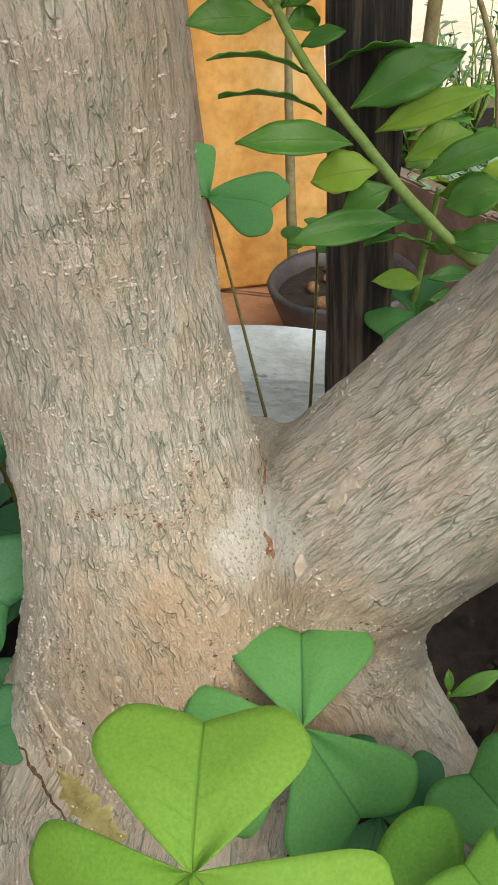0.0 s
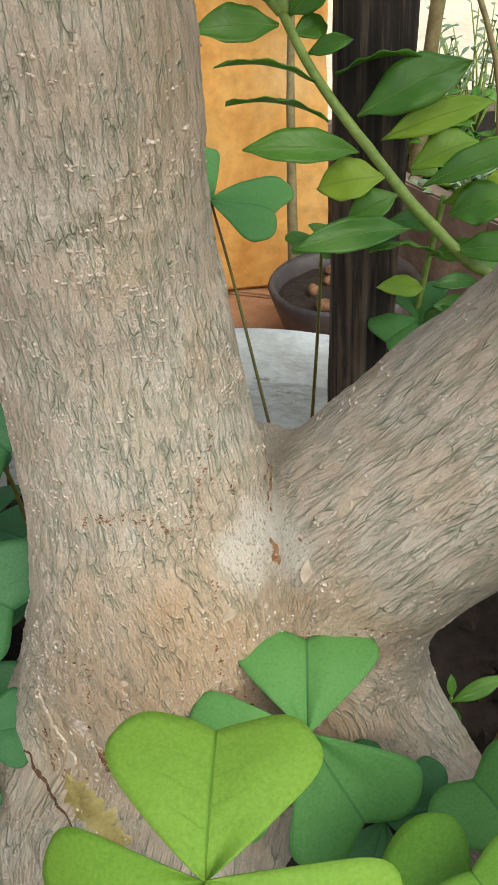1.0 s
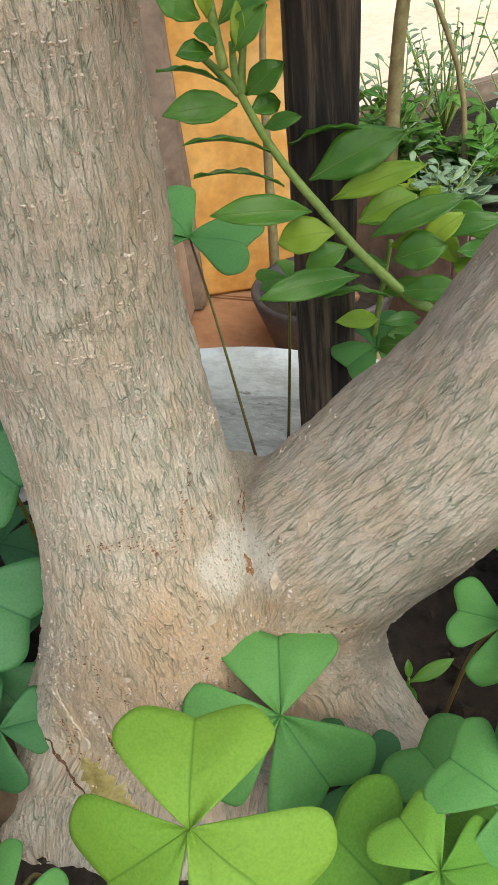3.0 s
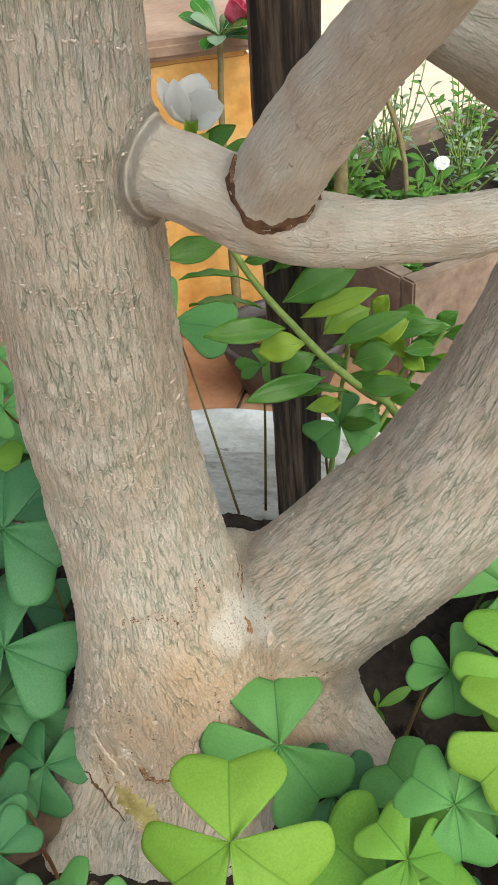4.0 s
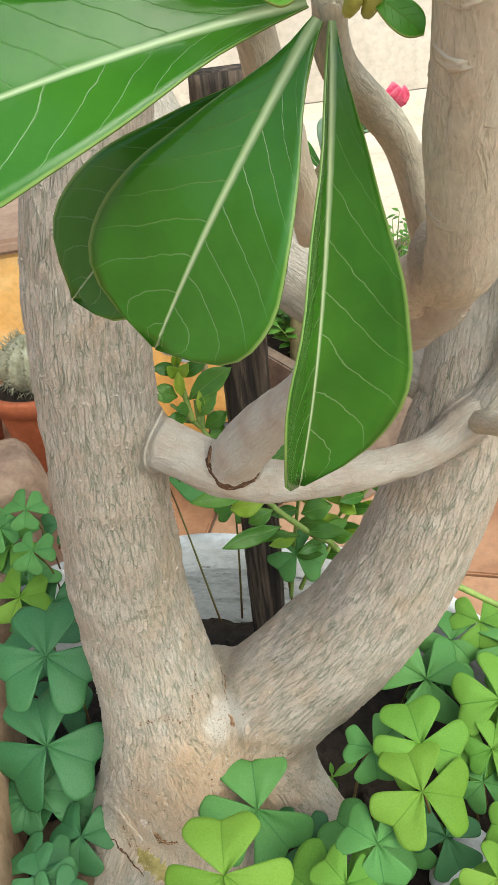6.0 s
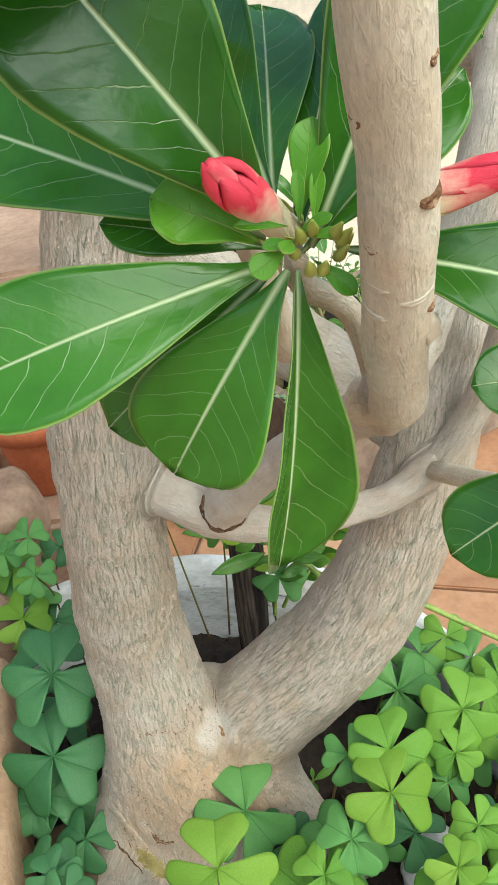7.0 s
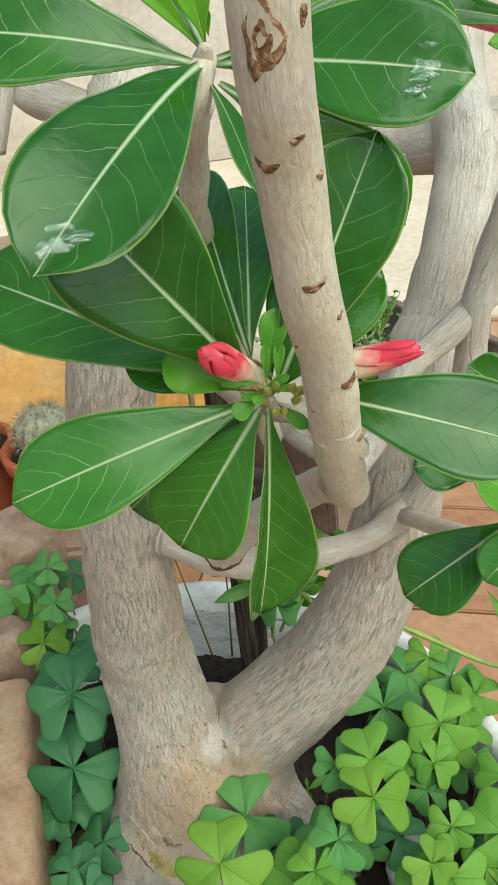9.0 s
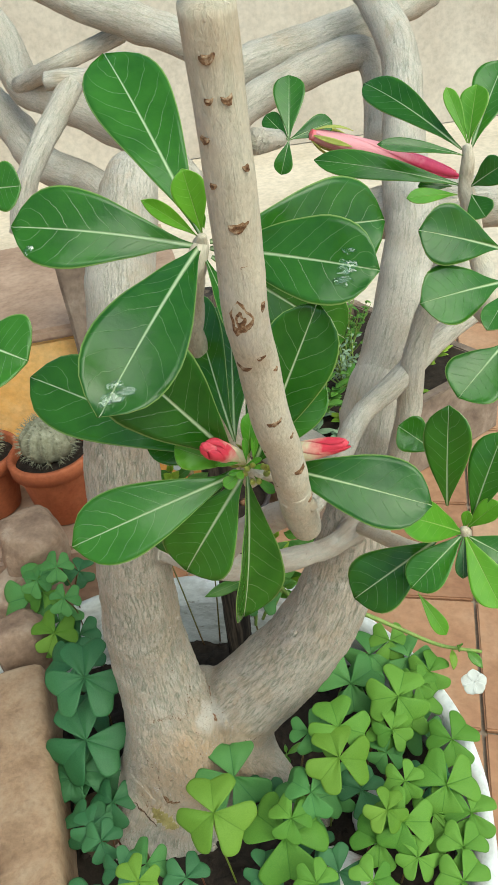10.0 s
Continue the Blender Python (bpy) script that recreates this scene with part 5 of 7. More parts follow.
def torn_strip(name, line, mat, lift=0.0005, seed=0.0, label=""):
    """A ragged band of torn bark laid over the wood along a line of (x, y, z, width)."""
    pts = spline(line, 40)
    vs, m = [], 7
    for i, c in enumerate(pts):
        nxt, prv = pts[min(i + 1, 39)], pts[max(i - 1, 0)]
        run = Vector((nxt[0] - prv[0], nxt[1] - prv[1], nxt[2] - prv[2])).normalized()
        q, n = on_trunk(c[:3])
        side = n.cross(run).normalized()
        for j in range(m):
            u = 2 * j / (m - 1) - 1
            e = 1 + 0.7 * noise.noise(Vector((i * 0.33, (u > 0) * 7.0, seed))) + 0.4 * noise.noise(Vector((i * 0.9, (u > 0) * 5.0, seed)))
            w, wn = on_trunk(q + side * u * c[3] / 2 * e)
            vs.append(w + wn * (lift * (0.6 + 1.2 * noise.noise(Vector((i * 0.5, u * 2, seed)))) * (1 - abs(u) ** 4) - 0.0004 * abs(u) ** 4))
    fs = [(i * m + j, i * m + j + 1, (i + 1) * m + j + 1, (i + 1) * m + j) for i in range(39) for j in range(m - 1)]
    return under(name, mesh_of(name, vs, fs, mat), rose, label)


# the crotch of the stub: dark torn bark, broad at both ends of the tear
torn_strip("scar", [(0.0284, 0.2323, 0.4050, 0.0020), (0.0292, 0.2271, 0.3985, 0.0075), (0.0298, 0.2225, 0.3902, 0.0040), (0.0316, 0.2190, 0.3845, 0.0034), (0.0374, 0.2169, 0.3795, 0.0070), (0.0452, 0.2196, 0.3794, 0.0060), (0.0527, 0.2250, 0.3820, 0.0068), (0.0585, 0.2314, 0.3845, 0.0060), (0.0612, 0.2368, 0.3852, 0.0014)], DARK_BROWN, 0.0007, 3.0, "torn dark brown bark round the fork of the stub")
torn_strip("scar", [(0.0300, 0.2284, 0.4050, 0.0012), (0.0312, 0.2270, 0.4005, 0.0055), (0.0316, 0.2250, 0.3950, 0.0012)], BROWN, 0.0012, 5.0)
# bare olive patch and the creases above the roots at the foot
torn_strip("bare_patch", [(-0.0892, 0.2051, 0.0008, 0.002), (-0.0845, 0.2008, -0.0048, 0.017), (-0.0766, 0.1951, -0.0125, 0.020), (-0.0675, 0.1906, -0.0185, 0.017), (-0.0580, 0.1881, -0.0220, 0.002)], OLIVE, 0.0010, 2, "bare olive-green patch of bark")
torn_strip("crease", [(-0.1238, 0.2081, 0.0057, 0.0022), (-0.1125, 0.2039, 0.0000, 0.0034), (-0.1032, 0.2003, -0.0048, 0.003), (-0.0953, 0.1950, -0.0120, 0.0024), (-0.0874, 0.1895, -0.0193, 0.0012)], DARK_BROWN, 0.0003, 4)
torn_strip("crease", [(-0.1051, 0.2287, 0.0318, 0.001), (-0.1004, 0.2238, 0.0253, 0.003), (-0.0935, 0.2192, 0.0191, 0.0034), (-0.0876, 0.2151, 0.0137, 0.0012)], FLAKE, 0.0008, 6)
torn_strip("crease", [(-0.0708, 0.2170, 0.0157, 0.0015), (-0.0669, 0.2141, 0.0118, 0.0075), (-0.0621, 0.2099, 0.0062, 0.006), (-0.0523, 0.2094, 0.0053, 0.0014)], SCAR, 0.001, 8)
torn_strip("crease", [(0.0021, 0.3005, 0.1210, 0.001), (-0.0018, 0.2920, 0.1101, 0.0016), (-0.0050, 0.2854, 0.1017, 0.0016), (-0.0083, 0.2815, 0.0968, 0.0008)], BROWN, 0.0003, 9)
torn_strip("crease", [(0.0069, 0.2916, 0.1093, 0.001), (0.0063, 0.2849, 0.1007, 0.003), (0.0039, 0.2782, 0.0922, 0.001)], BROWN, 0.0004, 10)
torn_strip("crease", [(0.0040, 0.2722, 0.0844, 0.0012), (0.0078, 0.2689, 0.0800, 0.0048), (0.0152, 0.2669, 0.0773, 0.001)], BROWN, 0.0006, 11)
bark_flake((0.034, 0.250, 0.125), 0.0077, 0.0118, FLAKE, 0.0004, 2.1, 0.2)
bark_flake((0.040, 0.251, 0.129), 0.0100, 0.0055, FLAKE, 0.0004, 4.2, 0.5)
bark_flake((0.020, 0.245, 0.093), 0.0050, 0.0109, FLAKE, 0.0004, 6.3, 0.0)
bark_flake((-0.016, 0.241, 0.077), 0.0082, 0.0059, FLAKE, 0.0004, 8.4, 0.6)
bark_flake((-0.052, 0.234, 0.051), 0.0050, 0.0027, FLAKE, 0.0004, 10.5, 0.1)
bark_flake((-0.074, 0.228, 0.025), 0.0100, 0.0136, LENTICEL, 0.0004, 14.7, 0.2)
bark_flake((-0.085, 0.222, 0.002), 0.0136, 0.0105, FLAKE, 0.0004, 16.8, 0.4)
chips([(-0.070, 0.246, 0.123), (-0.057, 0.246, 0.124), (-0.047, 0.247, 0.126), (-0.034, 0.246, 0.116)], 90, 0.0016, 0.0009, 0)
chips([(-0.034, 0.246, 0.116), (-0.023, 0.247, 0.120), (-0.018, 0.248, 0.128), (-0.014, 0.250, 0.137), (-0.008, 0.250, 0.143)], 90, 0.0014, 0.0009, 1)
chips([(0.005, 0.247, 0.109), (0.015, 0.247, 0.108)], 24, 0.0008, 0.0008, 2)
chips([(0.009, 0.252, 0.151), (0.008, 0.250, 0.136), (0.006, 0.249, 0.125)], 36, 0.0006, 0.0008, 3)
chips([(0.004, 0.252, 0.154), (0.001, 0.251, 0.141), (-0.003, 0.249, 0.131)], 30, 0.0006, 0.0008, 4)
chips([(-0.020, 0.244, 0.093), (-0.021, 0.241, 0.077)], 16, 0.0008, 0.0009, 5)
chips([(-0.023, 0.239, 0.065), (-0.024, 0.235, 0.049), (-0.024, 0.232, 0.032)], 30, 0.0009, 0.0011, 6)
chips([(-0.054, 0.233, 0.047), (-0.055, 0.230, 0.031)], 18, 0.0009, 0.0011, 7)
chips([(-0.069, 0.233, 0.048), (-0.071, 0.227, 0.024)], 26, 0.0010, 0.0011, 8)
chips([(-0.011, 0.236, 0.052), (-0.013, 0.232, 0.030)], 22, 0.0009, 0.0011, 9)
chips([(-0.081, 0.236, 0.064), (-0.072, 0.234, 0.054), (-0.057, 0.235, 0.055)], 40, 0.0020, 0.0010, 10)
chips([(-0.097, 0.224, 0.013), (-0.086, 0.220, -0.004), (-0.077, 0.215, -0.025)], 50, 0.0026, 0.0013, 11)
chips([(0.021, 0.239, 0.057), (0.041, 0.240, 0.059), (0.060, 0.243, 0.068)], 50, 0.0030, 0.0010, 12)
# leaves at the margin of the walk
rose_leaf((-0.0599, 0.0193, 0.7711), (-0.0264, 0.0011, 0.7608), 0.0464, (0.21, -0.76, 0.62))
rose_leaf((-0.0563, 0.1261, 0.8204), (-0.0267, 0.1145, 0.8231), 0.0316, (0.18, -0.85, 0.49))


# ---- flower buds ----
def bud(base, tip, r, seed, mat=BUD, label="cream and red furled flower bud", blunt=False):
    base, tip = V(base), V(tip)
    ax = (tip - base).normalized()
    sd = ax.orthogonal().normalized()
    L = (tip - base).length
    lower = under("bud", tube("bud", [(*(base - ax * 0.003), r * 0.30), (*base, r * 0.50), (*(base + ax * L * 0.2), r * 0.62), (*(base + ax * L * 0.5), r * 0.66), (*(base + ax * L * 0.85), r * 0.50), (*(base + ax * L * 0.95), r * 0.34)], BUD_RED, 20, 18, 0.03, 200, seed), rose, label)
    for k in range(5):
        pt = under("petal", furled_petal("petal", base, tip, r, seed + 1.257 * k, 0.95, 0.09, mat, 2.5, 1.0 - (0.05 if blunt else 0.02) * ((k * 2) % 5), blunt=blunt), rose)
        pt.parent = lower
    for k in range(5):
        an = k * 1.257 + seed
        d = sd * math.cos(an) + ax.cross(sd) * math.sin(an)
        s = under("sepal", blade("sepal", base - ax * 0.003 + d * r * 0.3, base + ax * L * 0.22 + d * r * 1.25, d, r * 0.55, CALYX, "elliptic", 0.1, 0.2, 0.0, 6, 4, 0.0006), rose)
        s.parent = lower
    return lower


bud((0.0827, 0.0014, 0.6734), (0.0591, -0.0211, 0.7040), 0.0057, 0.3, blunt=True)
bud((0.1058, -0.0071, 0.6777), (0.1420, -0.0310, 0.6970), 0.0066, 1.1)
for k in range(9):
    an = k * 2.4
    p = Vector((0.0887, -0.0103, 0.6741)) + Vector((math.cos(an) * 0.007, -0.003 - 0.004 * random.random(), math.sin(an) * 0.006))
    under("bud", tube("bud", [(*(p + Vector((0, 0.006, -0.003))), 0.0014), (*p, 0.0019), (*(p + Vector((0.002 * math.cos(an), -0.004, 0.004))), 0.0005)], CALYX, 8, 8, 0.1, 300, k), rose, "tiny green closed bud")
bud((0.1721, 0.2012, 0.8063), (0.2863, 0.2084, 0.7587), 0.0085, 2.2, BUD_PINK, "long pink furled flower bud")




# ---- clovers ----
LEAFLET = {m.name: [clover_leaflet("leaflet", m, 1.0, w, c, s) for w, c, s in ((1.50, 0.07, 0.0), (1.56, 0.11, 2.0), (1.42, 0.04, 4.0))] for m in (CLOVER, CLOVER_FRESH, CLOVER_MID, CLOVER_YOUNG)}
TONES = {"deep": (CLOVER, "dark blue-green three-part clover leaf on a thin stalk"), "fresh": (CLOVER_FRESH, "fresh green three-part clover leaf on a thin stalk"), "mid": (CLOVER_MID, "mid-green three-part clover leaf on a thin stalk"), "young": (CLOVER_YOUNG, "fresh yellow-green three-part clover leaf on a thin stalk")}


def clover(at, size, yaw, tone, lean=25.0, lean_dir=-90.0, root=None, seed=0, open_=0.0, spread=(0, 120, 240)):
    """at: where the three leaflets meet; yaw: way of the first leaflet, degrees; lean: how far the leaf faces lean_dir."""
    rnd = random.Random(seed * 7 + 3)
    mat, label = TONES[tone]
    c = V(at)
    if root is None:
        root = (c.x + rnd.uniform(-0.03, 0.03), c.y + rnd.uniform(0.0, 0.05), -0.055)
    th = thing("clover", root, label, "clover", "clovers in the white planter")
    k = radians(lean_dir)
    axis = Vector((-math.sin(k), math.cos(k), 0))
    tilt = Matrix.Rotation(radians(lean), 4, axis)
    for i in range(3):
        a = yaw + spread[i] + rnd.uniform(-7, 7) - 90
        s = size * 1.12 * rnd.uniform(0.92, 1.06)
        m = Matrix.Translation(c) @ tilt @ Matrix.Rotation(radians(a), 4, "Z") @ Matrix.Rotation(radians(rnd.uniform(-15, -3) + open_), 4, "X") @ Matrix.Diagonal((s, s, s, 1))
        ob = new("leaflet", LEAFLET[mat.name][rnd.randrange(3)])
        ob.parent = th
        ob.matrix_parent_inverse = th.matrix_world.inverted()
        ob.matrix_basis = m
    r = V(root)
    mid = r.lerp(c, 0.55) + Vector((rnd.uniform(-0.008, 0.008), 0.012, 0.012))
    under("stalk", tube("stalk", [(*r, 0.0014), (*mid, 0.0012), (*(c - Vector((0, 0, 0.001))), 0.0010)], STALK_GREEN if tone == "young" else STALK, 14, 6), th)
    return th


clover((0.022, 0.201, 0.043), 0.046, 92, "fresh", 32, -90, None, 0, spread=(0, 108, 216))
clover((0.001, 0.098, 0.142), 0.042, 88, "young", 32, -90, None, 1)
clover((-0.153, 0.319, 0.136), 0.053, 84, "deep", 32, -90, None, 2)
clover((-0.168, 0.284, 0.054), 0.053, -21, "deep", 32, -90, None, 3)
clover((-0.166, 0.265, 0.000), 0.046, -41, "deep", 32, -90, None, 4)
clover((-0.156, 0.163, 0.050), 0.026, 110, "deep", 32, -90, None, 5)
clover((0.149, 0.147, 0.128), 0.038, 104, "young", 32, -90, None, 6)
clover((0.156, 0.179, 0.139), 0.036, 94, "mid", 32, -90, None, 7)
clover((0.122, 0.193, 0.120), 0.026, 156, "fresh", 32, -90, None, 8)
clover((0.198, 0.316, 0.037), 0.047, 26, "fresh", 32, -90, None, 9)
clover((0.249, 0.258, 0.070), 0.042, 60, "mid", 32, -90, None, 10)
clover((0.111, 0.127, 0.102), 0.031, 25, "fresh", 32, -90, None, 11)
clover((0.084, 0.107, 0.090), 0.026, 122, "mid", 32, -90, None, 12)
clover((0.220, 0.207, 0.030), 0.026, -139, "fresh", 32, -90, None, 13)
clover((0.232, 0.224, 0.050), 0.026, -53, "mid", 32, -90, None, 14)
clover((0.225, 0.140, 0.070), 0.026, 156, "mid", 32, -90, None, 15)
clover((0.192, 0.097, 0.090), 0.026, 73, "young", 32, -90, None, 16)
clover((0.054, 0.188, 0.000), 0.031, 15, "deep", 32, -90, None, 17)
clover((-0.210, 0.550, 0.130), 0.026, 143, "fresh", 32, -90, None, 18)
clover((-0.200, 0.500, 0.110), 0.026, -108, "fresh", 32, -90, None, 19)
clover((-0.225, 0.480, 0.060), 0.037, -110, "young", 32, -90, None, 20)
clover((-0.250, 0.560, 0.100), 0.026, -7, "fresh", 32, -90, None, 21)
clover((0.074, 0.104, 0.060), 0.051, 22, "mid", 32, -90, None, 22)
clover((0.180, 0.085, 0.050), 0.033, 139, "mid", 32, -90, None, 23)
clover((0.210, 0.092, 0.070), 0.038, 114, "mid", 32, -90, None, 24)
clover((0.273, 0.132, 0.060), 0.040, 121, "mid", 32, -90, None, 25)
clover((0.253, 0.112, 0.040), 0.029, 42, "mid", 32, -90, None, 26)
clover((0.248, 0.268, 0.050), 0.027, 162, "mid", 32, -90, None, 27)
clover((0.285, 0.288, 0.050), 0.026, 40, "mid", 32, -90, None, 28)
clover((0.229, 0.226, 0.040), 0.028, 145, "mid", 32, -90, None, 29)
clover((0.109, 0.165, 0.020), 0.042, 13, "fresh", 32, -90, None, 30)
clover((-0.143, 0.143, 0.050), 0.026, 163, "deep", 32, -90, None, 31)
clover((-0.117, 0.099, 0.060), 0.026, 54, "deep", 32, -90, None, 32)
clover((-0.089, 0.106, 0.050), 0.026, 123, "fresh", 32, -90, None, 33)
clover((-0.044, 0.082, 0.050), 0.026, 40, "deep", 32, -90, None, 34)
clover((-0.090, 0.061, 0.100), 0.026, 112, "young", 32, -90, None, 35)
clover((0.128, 0.069, 0.030), 0.032, 93, "deep", 32, -90, None, 36)
clover((0.217, 0.059, 0.050), 0.026, -41, "mid", 32, -90, None, 37)
clover((0.270, 0.062, 0.050), 0.028, 20, "mid", 32, -90, None, 38)
clover((0.045, 0.083, 0.030), 0.026, -33, "deep", 32, -90, None, 39)
clover((0.109, 0.118, 0.000), 0.026, 50, "deep", 32, -90, None, 40)
clover((0.179, 0.174, 0.010), 0.033, 37, "deep", 32, -90, None, 41)
clover((0.279, 0.253, 0.000), 0.033, -25, "fresh", 32, -90, None, 42)
clover((0.260, 0.031, 0.040), 0.032, 30, "mid", 32, -90, None, 43)
clover((0.160, 0.038, 0.060), 0.026, 128, "mid", 32, -90, None, 44)
clover((0.099, 0.041, 0.070), 0.026, 159, "mid", 32, -90, None, 45)
clover((-0.235, 0.500, 0.020), 0.026, 25, "mid", 32, -90, None, 46)
clover((-0.270, 0.580, 0.050), 0.056, 67, "fresh", 32, -90, None, 47)
clover((-0.185, 0.400, 0.070), 0.043, 32, "deep", 32, -90, None, 48)
clover((0.237, 0.365, 0.030), 0.036, 70, "fresh", 26, -90, None, 120)
clover((0.270, 0.376, 0.040), 0.030, 20, "mid", 26, -90, None, 121)
clover((0.291, 0.349, 0.030), 0.034, 100, "fresh", 26, -90, None, 122)
clover((0.311, 0.319, 0.030), 0.032, 50, "mid", 26, -90, None, 123)
clover((0.214, 0.322, 0.020), 0.036, 110, "fresh", 26, -90, None, 124)
clover((0.276, 0.268, 0.030), 0.034, 10, "mid", 26, -90, None, 125)
clover((-0.223, 0.512, 0.050), 0.036, 40, "fresh", 26, -90, None, 126)
clover((-0.251, 0.573, 0.060), 0.034, 80, "mid", 26, -90, None, 127)
clover((-0.194, 0.498, 0.030), 0.034, 15, "deep", 26, -90, None, 128)
clover((-0.204, 0.643, 0.030), 0.030, 65, "deep", 26, -90, None, 129)
clover((0.307, 0.209, 0.030), 0.034, 30, "mid", 26, -90, None, 130)
clover((0.262, 0.095, 0.030), 0.034, 85, "mid", 26, -90, None, 131)
clover((0.295, 0.104, 0.040), 0.034, 40, "mid", 26, -90, None, 132)
clover((-0.142, 0.223, 0.000), 0.032, 20, "deep", 26, -90, None, 133)
fill = random.Random(4)
for n in range(4):
    clover((fill.uniform(0.06, 0.28), fill.uniform(-0.02, 0.20), fill.uniform(-0.02, 0.02)), fill.uniform(0.028, 0.036), fill.uniform(0, 120), ("deep", "fresh", "mid")[n % 3], 24, -90, None, 60 + n)
for n in range(5):
    clover((fill.uniform(-0.20, -0.15), fill.uniform(0.05, 0.40), fill.uniform(-0.02, 0.02)), fill.uniform(0.030, 0.038), fill.uniform(0, 120), "deep", 22, -90, None, 80 + n)
# three tall ones behind the fork, on long red stalks
clover((-0.051, 0.596, 0.122), 0.060, -8, "fresh", 16, -70, (-0.006, 0.493, -0.035), 91, 17, spread=(0, 140, 200))
clover((0.031, 0.504, 0.127), 0.022, 190, "mid", 5, -90, (0.020, 0.500, -0.040), 92, 15)
clover((0.091, 0.455, 0.093), 0.032, 90, "fresh", 25, -90, (0.083, 0.485, -0.017), 93, 12)

# ---- charred stake ----
stake = thing("stake", (0.054, 0.472, -0.06), "weathered blackened square wooden stake standing in the planter", "stake")


def stake_mesh():
    verts, faces = [], []
    n, seg = 80, 40
    for i in range(n + 1):
        z = -0.10 + 0.68 * i / n
        for j in range(seg):
            a = 2 * math.pi * j / seg
            c, s = math.cos(a), math.sin(a)
            k = 1 / (abs(c) ** 7 + abs(s) ** 7) ** (1 / 7)
            x, y = (0.0190 + 0.006 * (z + 0.06)) * c * k, 0.014 * s * k
            q = Vector((x * 260, y * 260, z * 9))
            d = 1 + 0.06 * noise.noise(q) + 0.05 * noise.noise(q * 2.7)
            mid = 0.0545 + 0.028 * (z - 0.05) + 0.002 * noise.noise(Vector((z * 5, 3, 0)))
            verts.append((mid + x * d, 0.472 + y * d, z))
    for i in range(n):
        for j in range(seg):
            faces.append((i * seg + j, i * seg + (j + 1) % seg, (i + 1) * seg + (j + 1) % seg, (i + 1) * seg + j))
    faces.append(tuple(n * seg + j for j in range(seg)))
    return mesh_of("post", verts, faces, CHARRED)


under("post", stake_mesh(), stake)


# ---- periwinkles ----
def periwinkle(stem, leaves, label, radius=0.0035, flower=None, tips=()):
    p = thing("periwinkle", stem[0][:3], label, "plant", "periwinkles")
    under("stem", tube("stem", [(*s[:3], radius * (1 - 0.4 * i / len(stem))) for i, s in enumerate(stem)], STEM_GREEN, 30, 10, 0.08, 200, 1.0, 0.3), p)
    for n, (b, t, w, hint, lime) in enumerate(leaves):
        under("leaf", blade("leaf", b, t, hint, w * 0.84, VINCA_LIME if lime else VINCA, "elliptic", 0.09, 0.22, 0.08, 14, 8, 0.0005, n * 1.9), p)
    for b, t in tips:
        under("bud", tube("bud", [(*b, 0.0012), (*V(b).lerp(V(t), 0.5), 0.0016), (*t, 0.0006)], STEM_GREEN, 8, 6), p)
    return p


def petals(p, centre, facing, r, mat=WHITE_PETAL, count=5, name="petal"):
    n = V(facing).normalized()
    sd = n.orthogonal().normalized()
    for k in range(count):
        a = 2 * math.pi * k / count
        d = sd * math.cos(a) + n.cross(sd) * math.sin(a)
        under(name, blade(name, V(centre), V(centre) + d * r, n, r * 1.05, mat, "round", 0.08, 0.1, 0.05, 8, 6, 0.0005, k), p)


def vinca_leaf(p, base, tip, width, hint, lime=False):
    """A pointed oval leaf, arched along its rib."""
    vinca_leaf.count += 1
    under("leaf", blade("leaf", base, tip, hint, width, VINCA_LIME if lime else VINCA, "elliptic", 0.09, 0.22, 0.08, 14, 8, 0.0005, vinca_leaf.count * 1.9), p)


vinca_leaf.count = 0
UPW = (0.1, -0.75, 0.65)
lean = periwinkle([(0.1500, 0.4300, -0.0500), (0.1580, 0.4150, 0.0600), (0.1278, 0.4199, 0.1326), (0.1103, 0.4195, 0.1483), (0.0919, 0.4221, 0.1661), (0.0742, 0.4256, 0.1849), (0.0589, 0.4309, 0.2040), (0.0407, 0.4401, 0.2250), (0.0247, 0.4521, 0.2460), (0.0126, 0.4626, 0.2679)], [], "leaning periwinkle with glossy green leaves on a pale stem", 0.0036)
vinca_leaf(lean, (0.0086, 0.4639, 0.2699), (-0.0333, 0.4569, 0.2850), 0.0181, (0.0, 0.2, 0.95))
vinca_leaf(lean, (0.0107, 0.4580, 0.2626), (-0.0311, 0.4407, 0.2653), 0.0199, (0.10, -0.82, 0.56))
vinca_leaf(lean, (0.0160, 0.4632, 0.2662), (0.0396, 0.4631, 0.2823), 0.0178, (0.04, -0.84, 0.55))
vinca_leaf(lean, (0.0174, 0.4578, 0.2584), (0.0354, 0.4705, 0.2591), 0.0143, (0.04, -0.82, 0.56))
vinca_leaf(lean, (0.0250, 0.4549, 0.2493), (0.0477, 0.4473, 0.2564), 0.0108, (0.02, -0.82, 0.58))
vinca_leaf(lean, (0.0296, 0.4466, 0.2373), (-0.0214, 0.4361, 0.2492), 0.0160, (0.0, 0.2, 0.95))
vinca_leaf(lean, (0.0353, 0.4358, 0.2217), (-0.0160, 0.4253, 0.2338), 0.0216, (0.0, 0.2, 0.95))
vinca_leaf(lean, (0.0392, 0.4512, 0.2393), (0.0815, 0.4459, 0.2470), 0.0206, (0.0, 0.2, 0.95))
vinca_leaf(lean, (0.0499, 0.4412, 0.2216), (0.1070, 0.4484, 0.2427), 0.0276, (-0.05, -0.79, 0.61))
